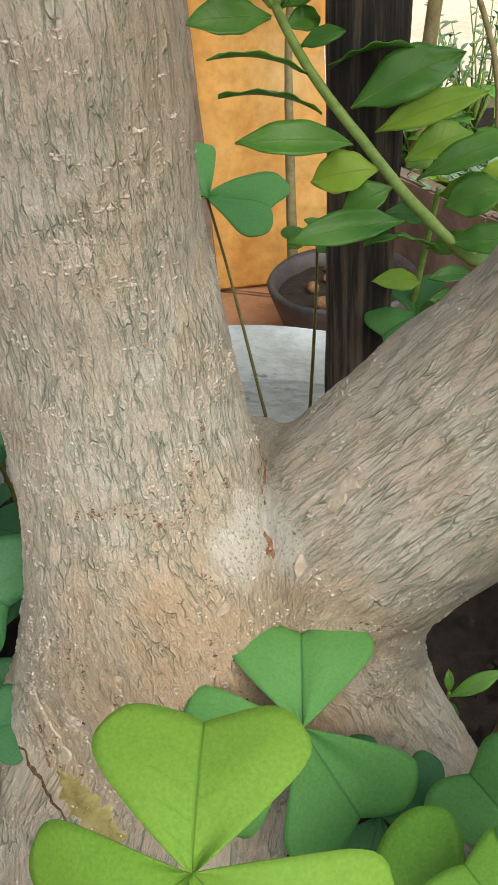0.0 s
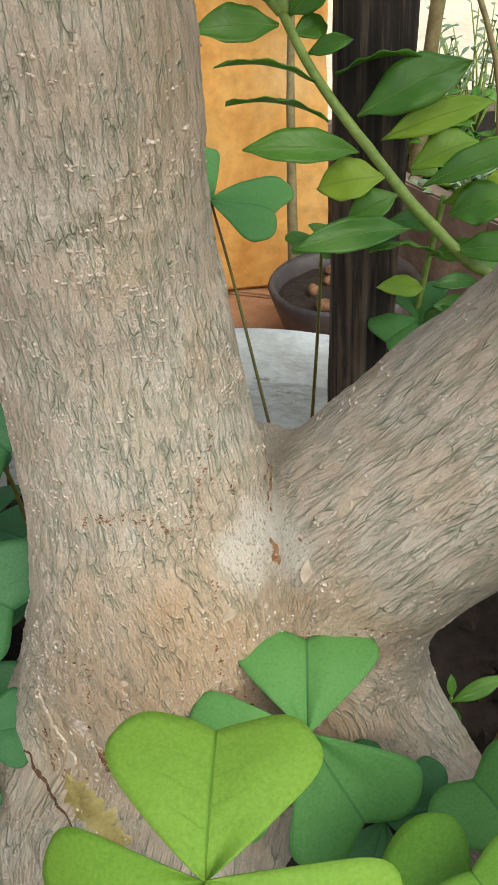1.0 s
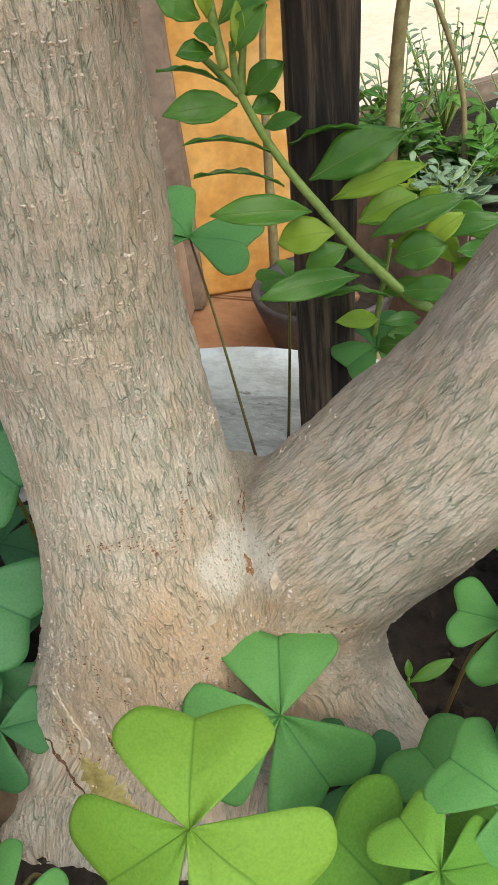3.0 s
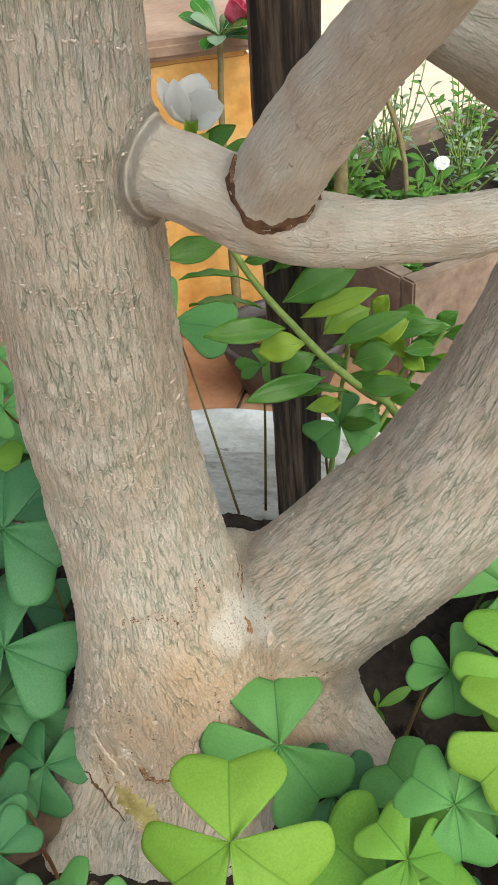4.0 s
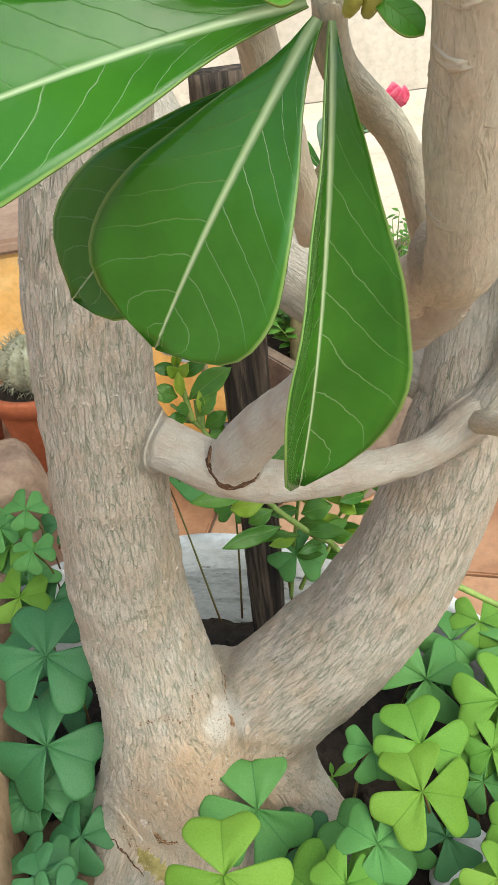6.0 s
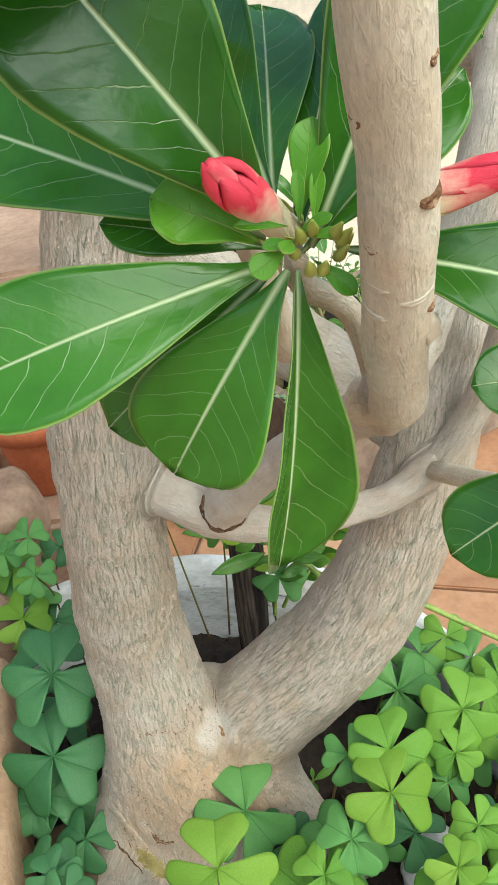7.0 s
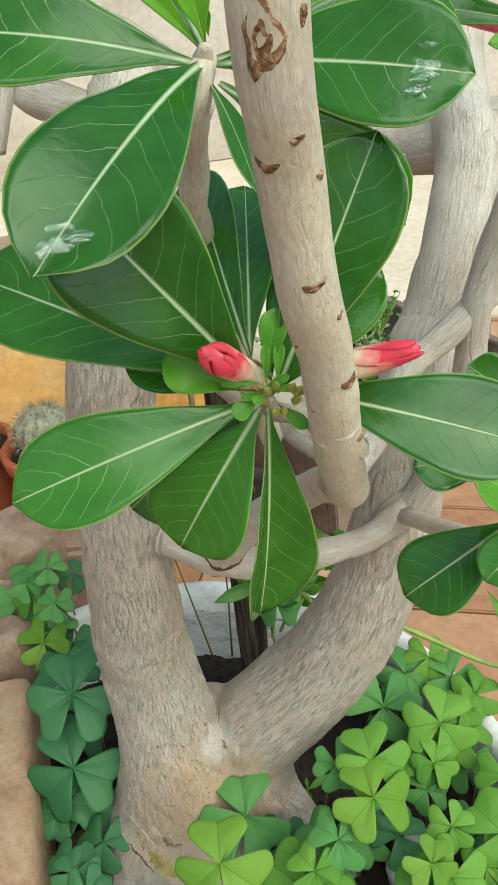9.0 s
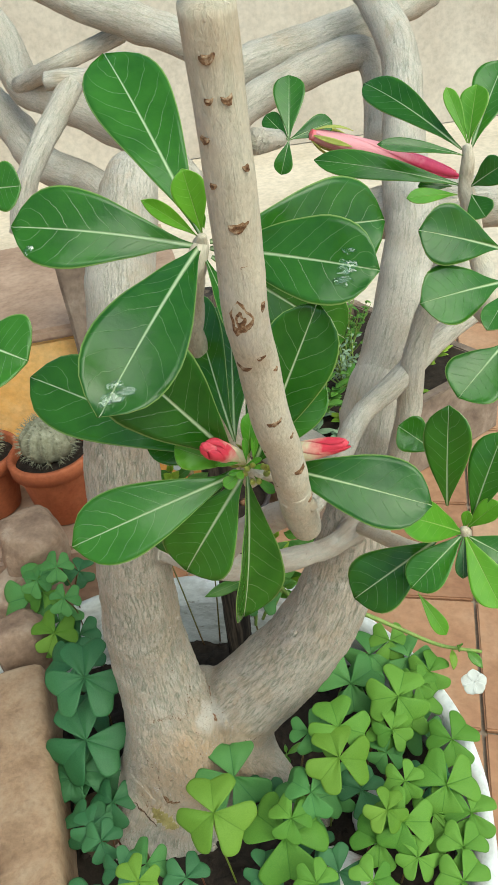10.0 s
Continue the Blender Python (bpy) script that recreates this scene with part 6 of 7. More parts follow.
vinca_leaf(lean, (0.0621, 0.4373, 0.2097), (0.1181, 0.4403, 0.2257), 0.0168, (-0.07, -0.78, 0.62), True)
vinca_leaf(lean, (0.0506, 0.4297, 0.2067), (-0.0083, 0.4151, 0.2146), 0.0196, (0.05, -0.77, 0.64))
vinca_leaf(lean, (0.0644, 0.4271, 0.1946), (0.0285, 0.4293, 0.1888), 0.0235, (0.00, -0.75, 0.66), True)
vinca_leaf(lean, (0.0712, 0.4245, 0.1858), (0.0451, 0.4226, 0.1740), 0.0184, (-0.01, -0.74, 0.67))
vinca_leaf(lean, (0.0774, 0.4162, 0.1702), (0.0163, 0.3947, 0.1699), 0.0185, (0.00, -0.72, 0.69))
vinca_leaf(lean, (0.0956, 0.4154, 0.1545), (0.0552, 0.4036, 0.1638), 0.0192, (0.0, 0.2, 0.95))
vinca_leaf(lean, (0.0779, 0.4362, 0.1954), (0.1153, 0.4555, 0.2019), 0.0215, (-0.07, -0.76, 0.64), True)
vinca_leaf(lean, (0.0840, 0.4329, 0.1862), (0.1420, 0.4387, 0.2056), 0.0171, (-0.10, -0.75, 0.65))
vinca_leaf(lean, (0.0985, 0.4303, 0.1714), (0.1299, 0.4258, 0.1813), 0.0249, (-0.10, -0.73, 0.67))
vinca_leaf(lean, (0.1013, 0.4198, 0.1557), (0.1392, 0.4104, 0.1589), 0.0174, (-0.11, -0.71, 0.70))
vinca_leaf(lean, (0.1145, 0.4154, 0.1391), (0.0888, 0.4015, 0.1441), 0.0099, (-0.08, -0.69, 0.72))
vinca_leaf(lean, (0.1159, 0.4645, 0.1705), (0.1739, 0.4619, 0.1796), 0.0158, (-0.14, -0.74, 0.65))
vinca_leaf(lean, (0.1510, 0.4840, 0.1602), (0.1834, 0.4764, 0.1662), 0.0139, (-0.17, -0.74, 0.65))
vinca_leaf(lean, (0.1524, 0.4788, 0.1538), (0.1772, 0.4707, 0.1601), 0.0114, (-0.16, -0.73, 0.66))
vinca_leaf(lean, (0.1226, 0.4857, 0.1765), (0.1342, 0.4861, 0.1945), 0.0161, (-0.12, -0.77, 0.63), True)
vinca_leaf(lean, (0.1421, 0.4949, 0.1744), (0.1637, 0.4809, 0.1738), 0.0147, (-0.15, -0.75, 0.64))
vinca_leaf(lean, (0.1152, 0.4581, 0.1629), (0.1472, 0.4637, 0.1848), 0.0166, (-0.12, -0.74, 0.66), True)
vinca_leaf(lean, (0.1419, 0.4638, 0.1526), (0.1566, 0.4457, 0.1479), 0.0161, (-0.15, -0.72, 0.68), True)
vinca_leaf(lean, (0.1303, 0.4817, 0.1644), (0.1429, 0.4581, 0.1534), 0.0179, (-0.13, -0.74, 0.67), True)
vinca_leaf(lean, (0.0977, 0.4763, 0.1837), (0.0805, 0.4589, 0.1835), 0.0159, (-0.06, -0.76, 0.65), True)
vinca_leaf(lean, (0.1714, 0.4847, 0.1587), (0.1899, 0.4841, 0.1748), 0.0163, (-0.19, -0.74, 0.65))
vinca_leaf(lean, (0.1263, 0.4240, 0.1393), (0.1475, 0.4163, 0.1465), 0.0155, (-0.13, -0.70, 0.71))
under("shoot", tube("shoot", [(0.0119, 0.4626, 0.2679, 0.0028), (-0.0002, 0.4679, 0.2804, 0.0024), (-0.0135, 0.4715, 0.2926, 0.0018)], STEM_GREEN, 10, 8, 0.05), lean)
under("shoot", tube("shoot", [(0.0126, 0.4626, 0.2679, 0.0028), (0.0104, 0.4669, 0.2796, 0.0024), (0.0098, 0.4729, 0.2932, 0.0018)], STEM_GREEN, 10, 8, 0.05), lean)
under("shoot", tube("shoot", [(0.0133, 0.4626, 0.2678, 0.0028), (0.0146, 0.4670, 0.2792, 0.0024), (0.0168, 0.4729, 0.2924, 0.0018)], STEM_GREEN, 10, 8, 0.05), lean)
# upright side shoots beside it
for n, (a, b) in enumerate((((0.081, 0.460, 0.027), (0.100, 0.460, 0.171)), ((0.093, 0.470, 0.027), (0.149, 0.470, 0.140)), ((0.109, 0.450, 0.065), (0.177, 0.470, 0.166)))):
    A, B = V(a), V(b)
    lv = [(A.lerp(B, f), A.lerp(B, f) + Vector((0.03 * sd, -0.02, 0.012)), 0.017, UPW, (n + int(f * 10)) % 3 == 0) for f, sd in ((0.45, 1), (0.6, -1), (0.75, 1), (0.88, -1), (0.97, 1))]
    periwinkle([tuple(A), tuple(A.lerp(B, 0.5) + Vector((0, 0.004, 0.004))), tuple(B)], lv, "upright periwinkle shoot with small green leaves", 0.0025)
# flowering one beside the left stem
flowering = periwinkle([(0.0058, 0.4495, 0.2849), (0.0018, 0.4574, 0.3126), (-0.0017, 0.4699, 0.3295), (-0.0020, 0.4772, 0.3395)], [], "periwinkle with white drooping flower and narrow leaves", 0.003)
vinca_leaf(flowering, (0.0056, 0.4531, 0.3067), (0.0487, 0.4576, 0.3326), 0.0236, (0.05, -0.75, 0.66))
vinca_leaf(flowering, (-0.0046, 0.4551, 0.3095), (-0.0268, 0.4502, 0.3233), 0.0191, (0.06, -0.75, 0.66))
vinca_leaf(flowering, (0.0012, 0.4656, 0.3237), (0.0290, 0.4642, 0.3418), 0.0146, (0.06, -0.76, 0.64))
vinca_leaf(flowering, (-0.0003, 0.4698, 0.3294), (-0.0245, 0.4618, 0.3390), 0.0136, (0.06, -0.77, 0.64))
vinca_leaf(flowering, (0.0015, 0.4439, 0.2942), (-0.0170, 0.4315, 0.2978), 0.0136, (0.05, -0.73, 0.68))
vinca_leaf(flowering, (0.0114, 0.4432, 0.2932), (0.0323, 0.4448, 0.3154), 0.0164, (0.04, -0.73, 0.68))
vinca_leaf(flowering, (-0.0024, 0.4658, 0.3241), (-0.0100, 0.4622, 0.3394), 0.0118, (0.06, -0.76, 0.64), True)
vinca_leaf(flowering, (-0.0011, 0.4657, 0.3240), (0.0102, 0.4622, 0.3393), 0.0118, (0.06, -0.76, 0.64), True)
vinca_leaf(flowering, (0.0159, 0.4429, 0.2928), (0.0166, 0.4471, 0.3188), 0.0082, (0.04, -0.73, 0.68), True)
vinca_leaf(flowering, (-0.0009, 0.4549, 0.3092), (-0.0008, 0.4589, 0.3349), 0.0109, (0.06, -0.75, 0.66), True)
vinca_leaf(flowering, (-0.0020, 0.4726, 0.3333), (-0.0035, 0.4679, 0.3471), 0.0073, (0.06, -0.77, 0.63), True)
vinca_leaf(flowering, (-0.0029, 0.4727, 0.3334), (0.0044, 0.4674, 0.3464), 0.0073, (0.06, -0.77, 0.63), True)
vinca_leaf(flowering, (0.0045, 0.4477, 0.2994), (-0.0067, 0.4380, 0.3066), 0.0136, (0.05, -0.74, 0.67))
def white_petal(base, tip, width, hint, seed):
    under("petal", blade("petal", base, tip, hint, width, WHITE_PETAL, "round", 0.14, 0.2, 0.06, 10, 8, 0.0005, seed), flowering)


white_petal((-0.0020, 0.4772, 0.3395), (-0.0093, 0.4816, 0.3691), 0.0200, (-0.50, -0.60, 0.75), 0.0)
white_petal((-0.0020, 0.4772, 0.3395), (0.0078, 0.4893, 0.3694), 0.0255, (0.00, -0.60, 0.75), 2.2)
white_petal((-0.0011, 0.4772, 0.3394), (0.0224, 0.4697, 0.3527), 0.0255, (0.50, -0.60, 0.75), 4.4)
white_petal((-0.0020, 0.4772, 0.3395), (-0.0193, 0.4892, 0.3695), 0.0118, (-0.60, -0.60, 0.75), 6.6)
white_petal((-0.0007, 0.4771, 0.3394), (0.0178, 0.4758, 0.3611), 0.0227, (0.30, -0.60, 0.75), 8.8)
white_petal((-0.0020, 0.4772, 0.3395), (-0.0025, 0.4828, 0.3606), 0.0227, (-0.10, -0.60, 0.75), 11.0)
# trailing yellow-green runner with a small white flower over the rim
run = periwinkle([(0.215, 0.395, 0.10), (0.235, 0.375, 0.105), (0.285, 0.362, 0.075), (0.335, 0.345, 0.05), (0.39, 0.33, 0.04)],
                 [((0.36, 0.34, 0.045), (0.350, 0.320, 0.075), 0.016, UPW, 0), ((0.37, 0.335, 0.043), (0.385, 0.31, 0.03), 0.018, UPW, 0), ((0.35, 0.34, 0.045), (0.345, 0.315, 0.03), 0.014, UPW, 1)], "trailing yellow-green periwinkle runner with a small white flower", 0.0036)
petals(run, (0.345, 0.243, 0.093), (-0.1, -0.8, 0.6), 0.017)
# tiny seedling in the dark gap
periwinkle([(0.094, 0.268, -0.05), (0.094, 0.266, -0.035), (0.094, 0.264, -0.02)],
           [((0.094, 0.264, -0.024), (0.122, 0.274, -0.015), 0.011, (0, -0.6, 0.8), 0), ((0.094, 0.264, -0.026), (0.079, 0.258, -0.018), 0.010, (0, -0.6, 0.8), 0), ((0.094, 0.264, -0.026), (0.095, 0.248, -0.028), 0.009, (0, -0.8, 0.5), 0), ((0.094, 0.264, -0.02), (0.094, 0.271, -0.010), 0.006, (0, -0.8, 0.5), 0)],
           "tiny green seedling growing from dark soil", 0.0012)

# ---- stones in and by the planter ----
for name, at, size, mat, lab, seed, turn in (
    ("rock", (-0.285, 0.70, 0.06), (0.055, 0.06, 0.05), ROCK, "rounded pinkish-brown garden rock", 5.0, 0.4),
    ("rock", (-0.30, 0.64, 0.0), (0.06, 0.05, 0.05), ROCK, "rounded brown garden rock", 9.0, 1.0),
    ("rock", (0.198, 0.165, -0.035), (0.034, 0.026, 0.026), WHITE_ROCK, "white-washed broken stone half sunk in soil", 12.0, 0.7),
    ("rock", (0.140, 0.105, -0.045), (0.035, 0.022, 0.02), WHITE_ROCK, "white-washed broken stone half sunk in soil", 14.0, -0.5),
    ("rock", (-0.165, 0.23, -0.055), (0.035, 0.04, 0.030), MOSSY, "dark mossy broken brick in soil", 17.0, 0.3),
):
    tagged(put(name, lump(name, at, size, mat, seed, 4, 0.10, 0.45, turn)), lab, name, "stones in the planter" if name == "rock" else "")

SM = Matrix.Translation((-0.186, 0.10, 0)) @ Matrix.Rotation(radians(9.5), 4, "Z")


def slab_mesh():
    """A long block with worn, rounded edges."""
    verts, faces = [], []
    n, seg = 60, 40
    for i in range(n + 1):
        f = i / n
        y = -0.10 + 0.47 * f
        end = min(1.0, (0.02 + min(f, 1 - f) * 18) ** 0.35)
        for j in range(seg):
            a = 2 * math.pi * j / seg
            c, d = math.cos(a), math.sin(a)
            k = end / (abs(c) ** 7 + abs(d) ** 7) ** (1 / 7)
            p = Vector((-0.0425 + 0.0425 * c * k, y, -0.026 + 0.074 * d * k))
            r = 0.0030 * noise.noise(p * 16) + 0.0016 * noise.noise(p * 55) + 0.0007 * noise.noise(p * 150)
            verts.append(tuple(SM @ (p + Vector((c, 0, d)) * r)))
    for i in range(n):
        for j in range(seg):
            faces.append((i * seg + j, i * seg + (j + 1) % seg, (i + 1) * seg + (j + 1) % seg, (i + 1) * seg + j)[::-1])
    faces += [tuple(range(seg)), tuple(n * seg + j for j in range(seg))[::-1]]
    return mesh_of("stone_slab", verts, faces, SLAB)


tagged(put("stone_slab", slab_mesh()), "long rough tan stone slab standing on edge, mossy at its foot", "stone slab")
tagged(put("rock", lump("rock", tuple(SM @ Vector((-0.035, 0.425, 0.0))), (0.045, 0.045, 0.065), ROCK, 21.0, 4, 0.10, 0.3, 0.2)), "rounded brown garden rock", "rock", "stones in the planter")

# ---- pots, bowl and planter box behind ----


def clay_pot(at, r, h, label, fill=None):
    p = thing("flower_pot", at, label, "pot", "terracotta pots")
    under("pot_wall", lathe("pot_wall", [(r * 0.62, 0), (r * 0.66, 0.004), (r * 0.86, h * 0.78), (r * 0.88, h * 0.80), (r, h * 0.81), (r * 1.02, h * 0.98), (r * 0.99, h), (r * 0.88, h), (r * 0.85, h * 0.8)], at, CLAY, 40, 0.0008, 30), p)
    under("soil", lathe("soil", [(r * 0.87, h * 0.86), (r * 0.4, h * 0.89), (0.001, h * 0.9)], at, SOIL, 30, 0.003, 40), p)
    return p


def cactus(at, r, label):
    c = thing("cactus", at, label, "cactus", "cacti")
    verts, faces = [], []
    n, seg = 18, 48
    for i in range(n + 1):
        ph = math.pi * i / n
        for j in range(seg):
            a = 2 * math.pi * j / seg
            k = 1 + 0.10 * math.cos(12 * a) * math.sin(ph)
            verts.append((at[0] + r * k * math.sin(ph) * math.cos(a), at[1] + r * k * math.sin(ph) * math.sin(a), at[2] + r * 0.8 - r * 0.9 * math.cos(ph)))
    for i in range(n):
        for j in range(seg):
            faces.append((i * seg + j, i * seg + (j + 1) % seg, (i + 1) * seg + (j + 1) % seg, (i + 1) * seg + j))
    under("cactus_body", mesh_of("cactus_body", verts, faces, CACTUS), c)
    sv, sf = [], []
    for j in range(12):
        a = 2 * math.pi * j / 12
        for i in range(2, n - 1):
            ph = math.pi * i / n
            b = Vector((at[0] + r * 1.1 * math.sin(ph) * math.cos(a), at[1] + r * 1.1 * math.sin(ph) * math.sin(a), at[2] + r * 0.8 - r * 0.9 * math.cos(ph)))
            for _ in range(4):
                d = Vector((math.sin(ph) * math.cos(a) + random.uniform(-0.7, 0.7), math.sin(ph) * math.sin(a) + random.uniform(-0.7, 0.7), -math.cos(ph) + random.uniform(-0.5, 0.7))).normalized()
                o = len(sv)
                sd = d.orthogonal() * 0.0006
                sv += [b - sd, b + sd, b + d * r * 0.28]
                sf.append((o, o + 1, o + 2))
    under("spine", mesh_of("spine", sv, sf, CACTUS, smooth=False), c)
    return c


clay_pot((-0.262, 0.93, FLOOR_Z + 0.20), 0.085, 0.15, "small orange terracotta flower pot")
cactus((-0.262, 0.93, FLOOR_Z + 0.335), 0.05, "round pale spiny cactus in a terracotta pot")
clay_pot((-0.42, 0.98, FLOOR_Z + 0.20), 0.085, 0.14, "small orange terracotta flower pot")
cactus((-0.42, 0.98, FLOOR_Z + 0.325), 0.05, "round pale spiny cactus in a terracotta pot")
step = put("plinth", board("plinth", (-1.2, 0.80, FLOOR_Z), (-0.15, 1.24, FLOOR_Z + 0.198), COPING, 0.01, 0.003, 8))
tagged(step, "low pinkish masonry step carrying the clay pots", "step", kind="structure")

bowl = thing("plant_bowl", (0.062, 1.02, FLOOR_Z), "round black plastic bowl planter filled with soil and stones", "pot")
under("bowl_wall", lathe("bowl_wall", [(0.06, 0), (0.075, 0.01), (0.099, 0.078), (0.105, 0.098), (0.101, 0.104), (0.094, 0.098), (0.090, 0.078)], (0.062, 1.02, FLOOR_Z), BLACK, 56, 0.0006, 20), bowl)
under("soil", lathe("soil", [(0.092, 0.080), (0.05, 0.087), (0.001, 0.090)], (0.062, 1.02, FLOOR_Z), SOIL, 30, 0.006, 40), bowl)
for k in range(8):
    a = k * 2.4
    q = (0.062 + 0.06 * math.cos(a) * (0.3 + 0.1 * k), 1.02 + 0.06 * math.sin(a) * (0.3 + 0.1 * k), FLOOR_Z + 0.091)
    tagged(put("pebble", lump("pebble", q, (0.009 + 0.0015 * (k % 4), 0.011, 0.009), BROWN, k * 3.0, 2, 0.15)), "small tan stone lying in the black bowl", "stone", "stones in the black bowl")

# planter box, open top, corner towards the desert rose
box = thing("planter_box", (0.33, 1.1, FLOOR_Z), "low weathered brown planter box full of succulents", "planter")
BM = Matrix.Translation((0.25, 0.945, 0)) @ Matrix.Rotation(radians(30), 4, "Z")
for nm, a, b in (("side_board", (0, 0, FLOOR_Z), (0.62, 0.028, -0.05)), ("side_board", (0, 0.0285, FLOOR_Z), (0.028, 0.5, -0.052)), ("side_board", (0.592, 0.0285, FLOOR_Z), (0.62, 0.5, -0.052)), ("side_board", (0, 0.5005, FLOOR_Z), (0.62, 0.528, -0.05))):
    under(nm, board(nm, a, b, BOX, 0.003, 0.001, 8, BM), box)
under("soil", board("soil", (0.029, 0.029, FLOOR_Z), (0.591, 0.499, -0.085), SOIL, 0.002, 0.004, 20, BM), box)


def succulent(at, r, mat, label, count=16, shape="strap", rise=0.9, seed=0):
    rnd = random.Random(seed)
    s = thing("succulent", at, label, "plant", "plants in the planter box")
    for k in range(count):
        a = k * 2.399
        f = k / count
        d = Vector((math.cos(a), math.sin(a), 0))
        up = 0.15 + rise * f
        tip = V(at) + (d * math.cos(up) + Vector((0, 0, 1)) * math.sin(up)) * r * (1.05 - 0.4 * f) * rnd.uniform(0.85, 1.1)
        b = V(at) + Vector((0, 0, 0.25 * r * f))
        under("leaf", blade("leaf", b, tip, Vector((0, 0, 1)) - d * 0.3, r * 0.42, mat, shape, 0.06, 0.3, 0.03, 8, 6, 0.0015, k), s)
    return s


def bushlet(at, h, spread, n, mat, label, seed, size=0.02):
    """A small upright herb: stems with paired leaves."""
    rnd = random.Random(seed)
    s = thing("herb", at, label, "plant", "plants in the planter box")
    for k in range(n):
        a = rnd.uniform(0, 6.283)
        top = V(at) + Vector((math.cos(a) * spread * rnd.random(), math.sin(a) * spread * rnd.random(), h * rnd.uniform(0.6, 1.1)))
        mid = V(at).lerp(top, 0.5) + Vector((rnd.uniform(-1, 1), rnd.uniform(-1, 1), 0)) * 0.01
        under("stem", tube("stem", [(*V(at), 0.0022), (*mid, 0.0016), (*top, 0.0008)], STEM_GREEN, 8, 5), s)
        for j in range(7):
            f = 0.3 + 0.7 * j / 6
            p = V(at).lerp(mid, f * 2) if f < 0.5 else mid.lerp(top, f * 2 - 1)
            b = rnd.uniform(0, 6.283)
            d = Vector((math.cos(b), math.sin(b), rnd.uniform(0.1, 0.7)))
            under("leaf", blade("leaf", p, p + d * size * rnd.uniform(0.7, 1.3), (0, -0.3, 1), size * 0.5, mat, "elliptic", 0.08, 0.15, 0.0, 6, 4, 0.0008, j), s)
    return s


for k, (u, v, r, mat, lab) in enumerate(((0.10, 0.12, 0.055, SILVER, "grey-green rosette succulent in brown soil"), (0.20, 0.10, 0.05, VINCA_LIME, "lime-green rosette succulent in brown soil"), (0.10, 0.25, 0.06, VINCA, "green rosette succulent in brown soil"), (0.32, 0.12, 0.05, SILVER, "grey-green rosette succulent in brown soil"), (0.22, 0.24, 0.055, VINCA, "green rosette succulent in brown soil"), (0.42, 0.20, 0.06, SILVER, "grey-green rosette succulent in brown soil"), (0.05, 0.07, 0.045, VINCA, "green rosette succulent in brown soil"), (0.15, 0.06, 0.04, SILVER, "grey-green rosette succulent in brown soil"), (0.26, 0.06, 0.045, VINCA, "green rosette succulent in brown soil"), (0.06, 0.18, 0.05, VINCA_LIME, "lime-green rosette succulent in brown soil"), (0.38, 0.08, 0.05, VINCA_LIME, "lime-green rosette succulent in brown soil"), (0.16, 0.17, 0.05, SILVER, "grey-green rosette succulent in brown soil"))):
    succulent(tuple(BM @ Vector((u, v, -0.085))), r, mat, lab, 16, "strap" if k % 2 else "elliptic", 0.95, k)
for k, (u, v, h, mat, lab, sz) in enumerate(((0.16, 0.18, 0.10, VINCA, "leafy green herb in the planter box", 0.035), (0.30, 0.22, 0.16, SILVER, "feathery grey-green herb in the planter box", 0.016), (0.15, 0.35, 0.17, SILVER, "feathery grey-green herb in the planter box", 0.015), (0.40, 0.33, 0.18, VINCA, "feathery green herb in the planter box", 0.018), (0.28, 0.40, 0.2, SILVER, "feathery grey-green herb in the planter box", 0.015), (0.06, 0.14, 0.07, SILVER, "feathery grey-green herb in the planter box", 0.02), (0.08, 0.30, 0.12, VINCA, "leafy green herb in the planter box", 0.03), (0.50, 0.15, 0.12, VINCA_LIME, "lime-green herb in the planter box", 0.025))):
    bushlet(tuple(BM @ Vector((u, v, -0.085))), h, 0.11, 20, mat, lab, 40 + k, sz)
wf = thing("white_flower", tuple(BM @ Vector((0.19, 0.17, -0.085))), "small white flower on a thin stem", "flower")
under("stem", tube("stem", [(*(BM @ Vector((0.19, 0.17, -0.085))), 0.002), (*(BM @ Vector((0.19, 0.16, 0.0))), 0.0015), (*(BM @ Vector((0.18, 0.15, 0.035))), 0.001)], STEM_GREEN, 8, 6), wf)
petals(wf, tuple(BM @ Vector((0.18, 0.15, 0.036))), (-0.2, -0.6, 0.8), 0.013, WHITE_PETAL, 8)


# young desert roses by the low wall
def young_rose(stem, centre, leaves, label, flower=None, seed=0, size=0.05):
    s = thing("young_desert_rose", stem[0][:3], label, "plant", "young desert roses")
    under("stem", tube("stem", stem, SEED_STEM, 24, 12, 0.1, 60, seed, 0.2), s)
    rnd = random.Random(seed)
    for k in range(leaves):
        a = k * 2.399 + seed
        d = Vector((math.cos(a), math.sin(a), rnd.uniform(-0.15, 0.9)))
        under("leaf", blade("leaf", centre, V(centre) + d.normalized() * size * rnd.uniform(0.7, 1.2), (0, -0.5, 1), size * 0.34, ROSE_LEAF if k % 3 else SILVER, "obovate", 0.08, 0.2, 0.02, 10, 6, 0.0008, k), s)
    if flower:
        for k in range(5):
            a = k * 1.257
            d = Vector((math.cos(a) * 0.5, -0.3, 0.8 + 0.3 * math.sin(a)))
            under("petal", blade("petal", flower, V(flower) + d.normalized() * 0.05, (math.cos(a), -1, 0.2), 0.04, PINK, "round", 0.1, 0.3, 0.05, 8, 6, 0.0006, k), s)
    return s


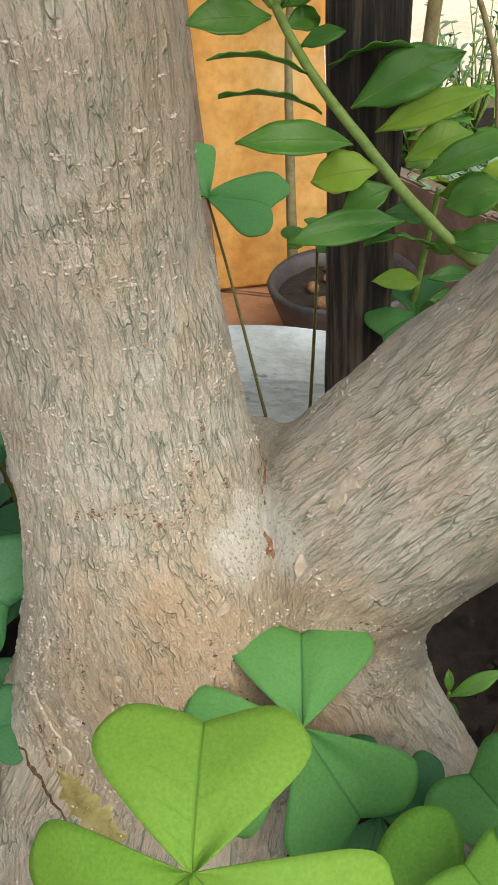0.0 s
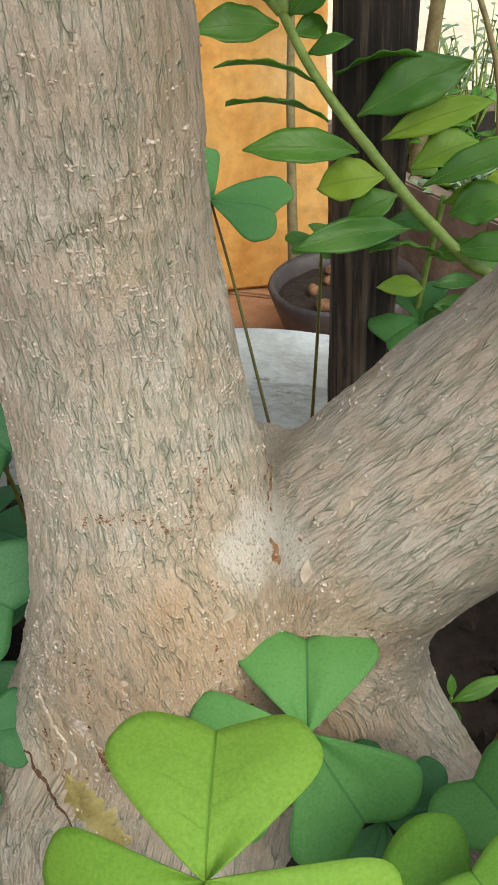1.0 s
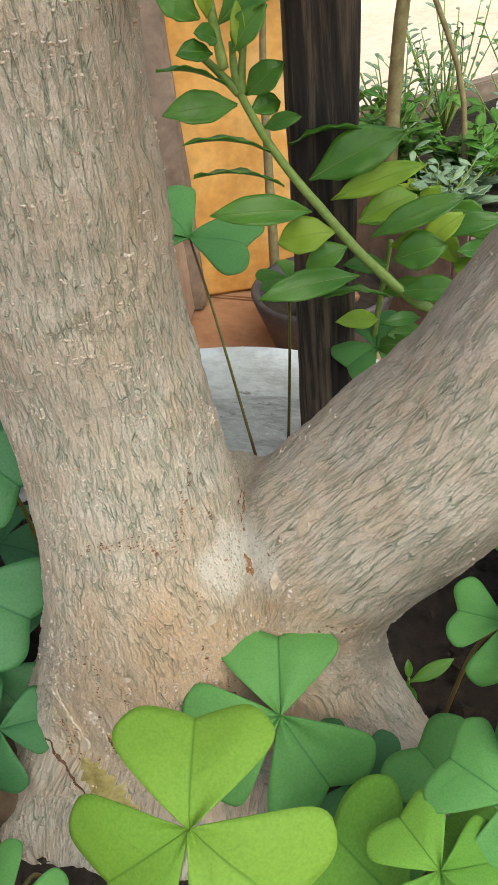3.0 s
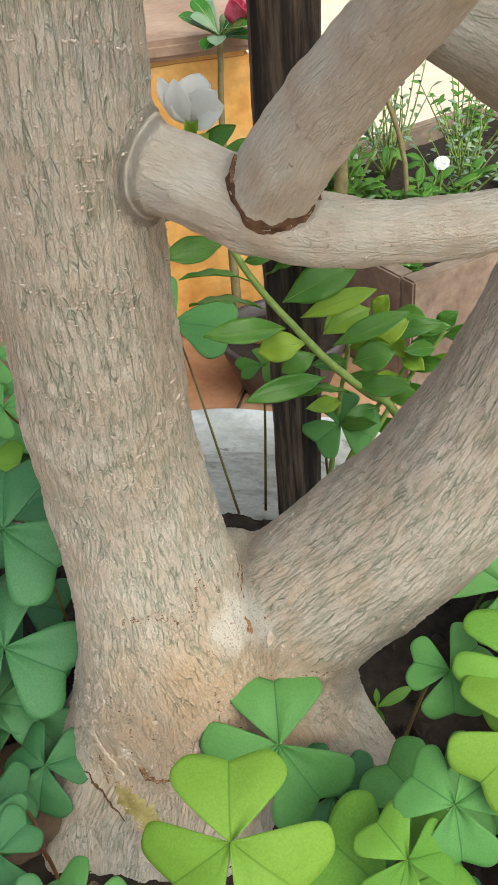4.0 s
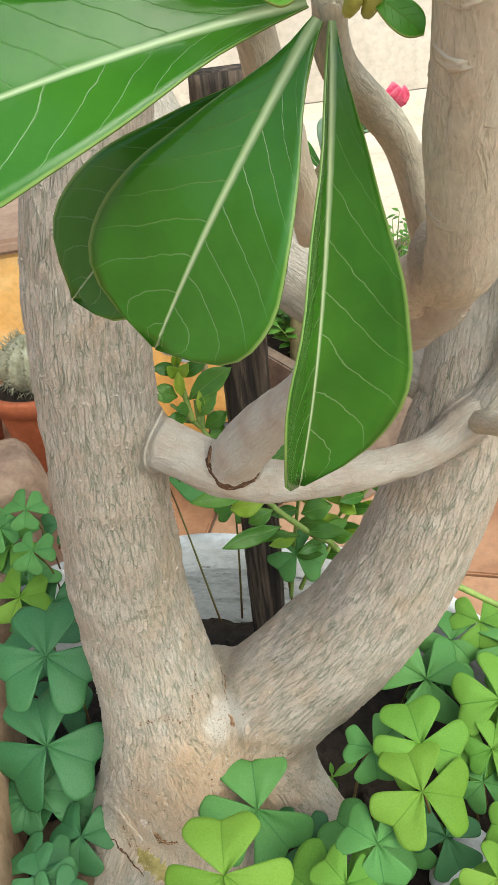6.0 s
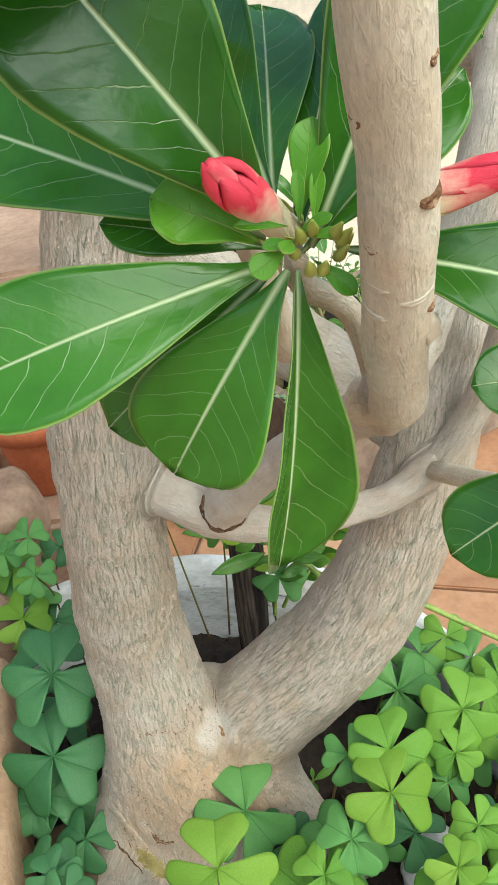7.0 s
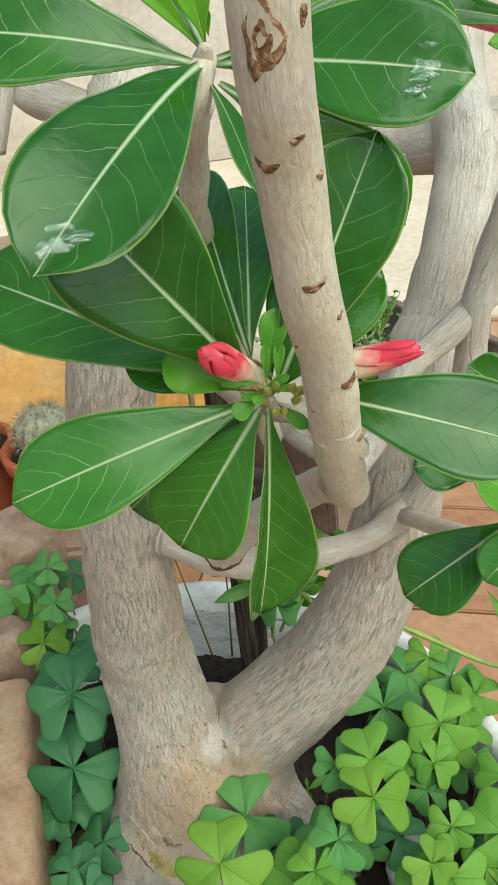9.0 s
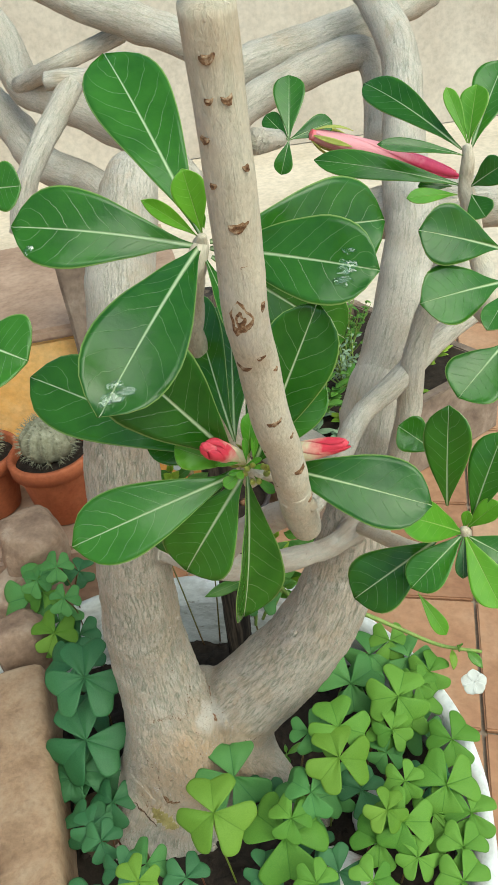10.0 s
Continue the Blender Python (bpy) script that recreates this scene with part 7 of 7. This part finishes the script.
young_rose([(-0.012, 1.13, FLOOR_Z, 0.009), (-0.008, 1.14, 0.0, 0.0065), (-0.004, 1.15, 0.13, 0.005), (0.006, 1.15, 0.245, 0.004)], (0.006, 1.15, 0.25), 14, "young desert rose with pink flower and slender stem", (0.052, 1.15, 0.262), 1, 0.078)
young_rose([(0.16, 1.20, FLOOR_Z, 0.014), (0.175, 1.19, 0.0, 0.011), (0.19, 1.17, 0.20, 0.009), (0.232, 1.15, 0.297, 0.008), (0.30, 1.15, 0.345, 0.006)], (0.30, 1.15, 0.345), 14, "young desert rose with leaning stem and pink flower", (0.345, 1.15, 0.375), 2, 0.07)

tuft = thing("young_desert_rose", (0.28, 1.16, FLOOR_Z), "young desert rose with pale grey-green narrow leaves", "plant", "young desert roses")
under("stem", tube("stem", [(0.28, 1.16, FLOOR_Z, 0.0045), (0.27, 1.15, 0.05, 0.004), (0.208, 1.159, 0.242) + (0.0035,), (0.286, 1.199, 0.292) + (0.004,)], SEED_STEM, 16, 8, 0.1), tuft)
for n, (a, b) in enumerate((((0.248, 1.183, 0.272), (0.191, 1.205, 0.350)), ((0.248, 1.183, 0.272), (0.174, 1.165, 0.299)), ((0.248, 1.183, 0.272), (0.267, 1.108, 0.225)), ((0.248, 1.183, 0.272), (0.253, 1.250, 0.357)), ((0.257, 1.185, 0.274), (0.196, 1.122, 0.275)), ((0.276, 1.194, 0.286), (0.269, 1.293, 0.363)), ((0.266, 1.190, 0.280), (0.307, 1.134, 0.257)), ((0.248, 1.183, 0.272), (0.230, 1.114, 0.232)))):
    under("leaf", blade("leaf", a, b, (0.1, -0.7, 0.7), 0.026, SILVER if n % 2 else ROSE_LEAF, "obovate", 0.08, 0.2, 0.03, 10, 6, 0.0008, n * 1.3), tuft)

# ---- rain lying on the upper leaves ----
def drops(at, facing, spread, n, size, seed):
    rnd = random.Random(seed)
    w = thing("water_drop", at, "clear rainwater drops lying on a glossy leaf", "water drop", "water drops on leaves")
    f = V(facing).normalized()
    sd = f.orthogonal().normalized()
    up = f.cross(sd)
    for k in range(n):
        p = V(at) + sd * rnd.uniform(-1, 1) * spread + up * rnd.uniform(-0.5, 0.5) * spread
        me = lump("drop", (0, 0, 0), (size * rnd.uniform(0.4, 1.2), size * rnd.uniform(0.25, 0.8), 0.0008), WATER, k * 1.7 + seed, 3, 0.45)
        m = Matrix.Translation(p) @ f.to_track_quat("Z", "Y").to_matrix().to_4x4()
        me.transform(m)
        under("drop", me, w)


drops((0.0226, -0.0506, 0.7596), (0.10, -0.75, 0.65), 0.007, 5, 0.0045, 1)
drops((0.1518, 0.0033, 0.7859), (-0.17, -0.80, 0.57), 0.009, 6, 0.005, 2)
drops((-0.0191, 0.0511, 0.8021), (0.24, -0.79, 0.57), 0.006, 3, 0.003, 3)
drops((0.1550, 0.0676, 0.7348), (-0.15, -0.81, 0.57), 0.008, 3, 0.003, 4)
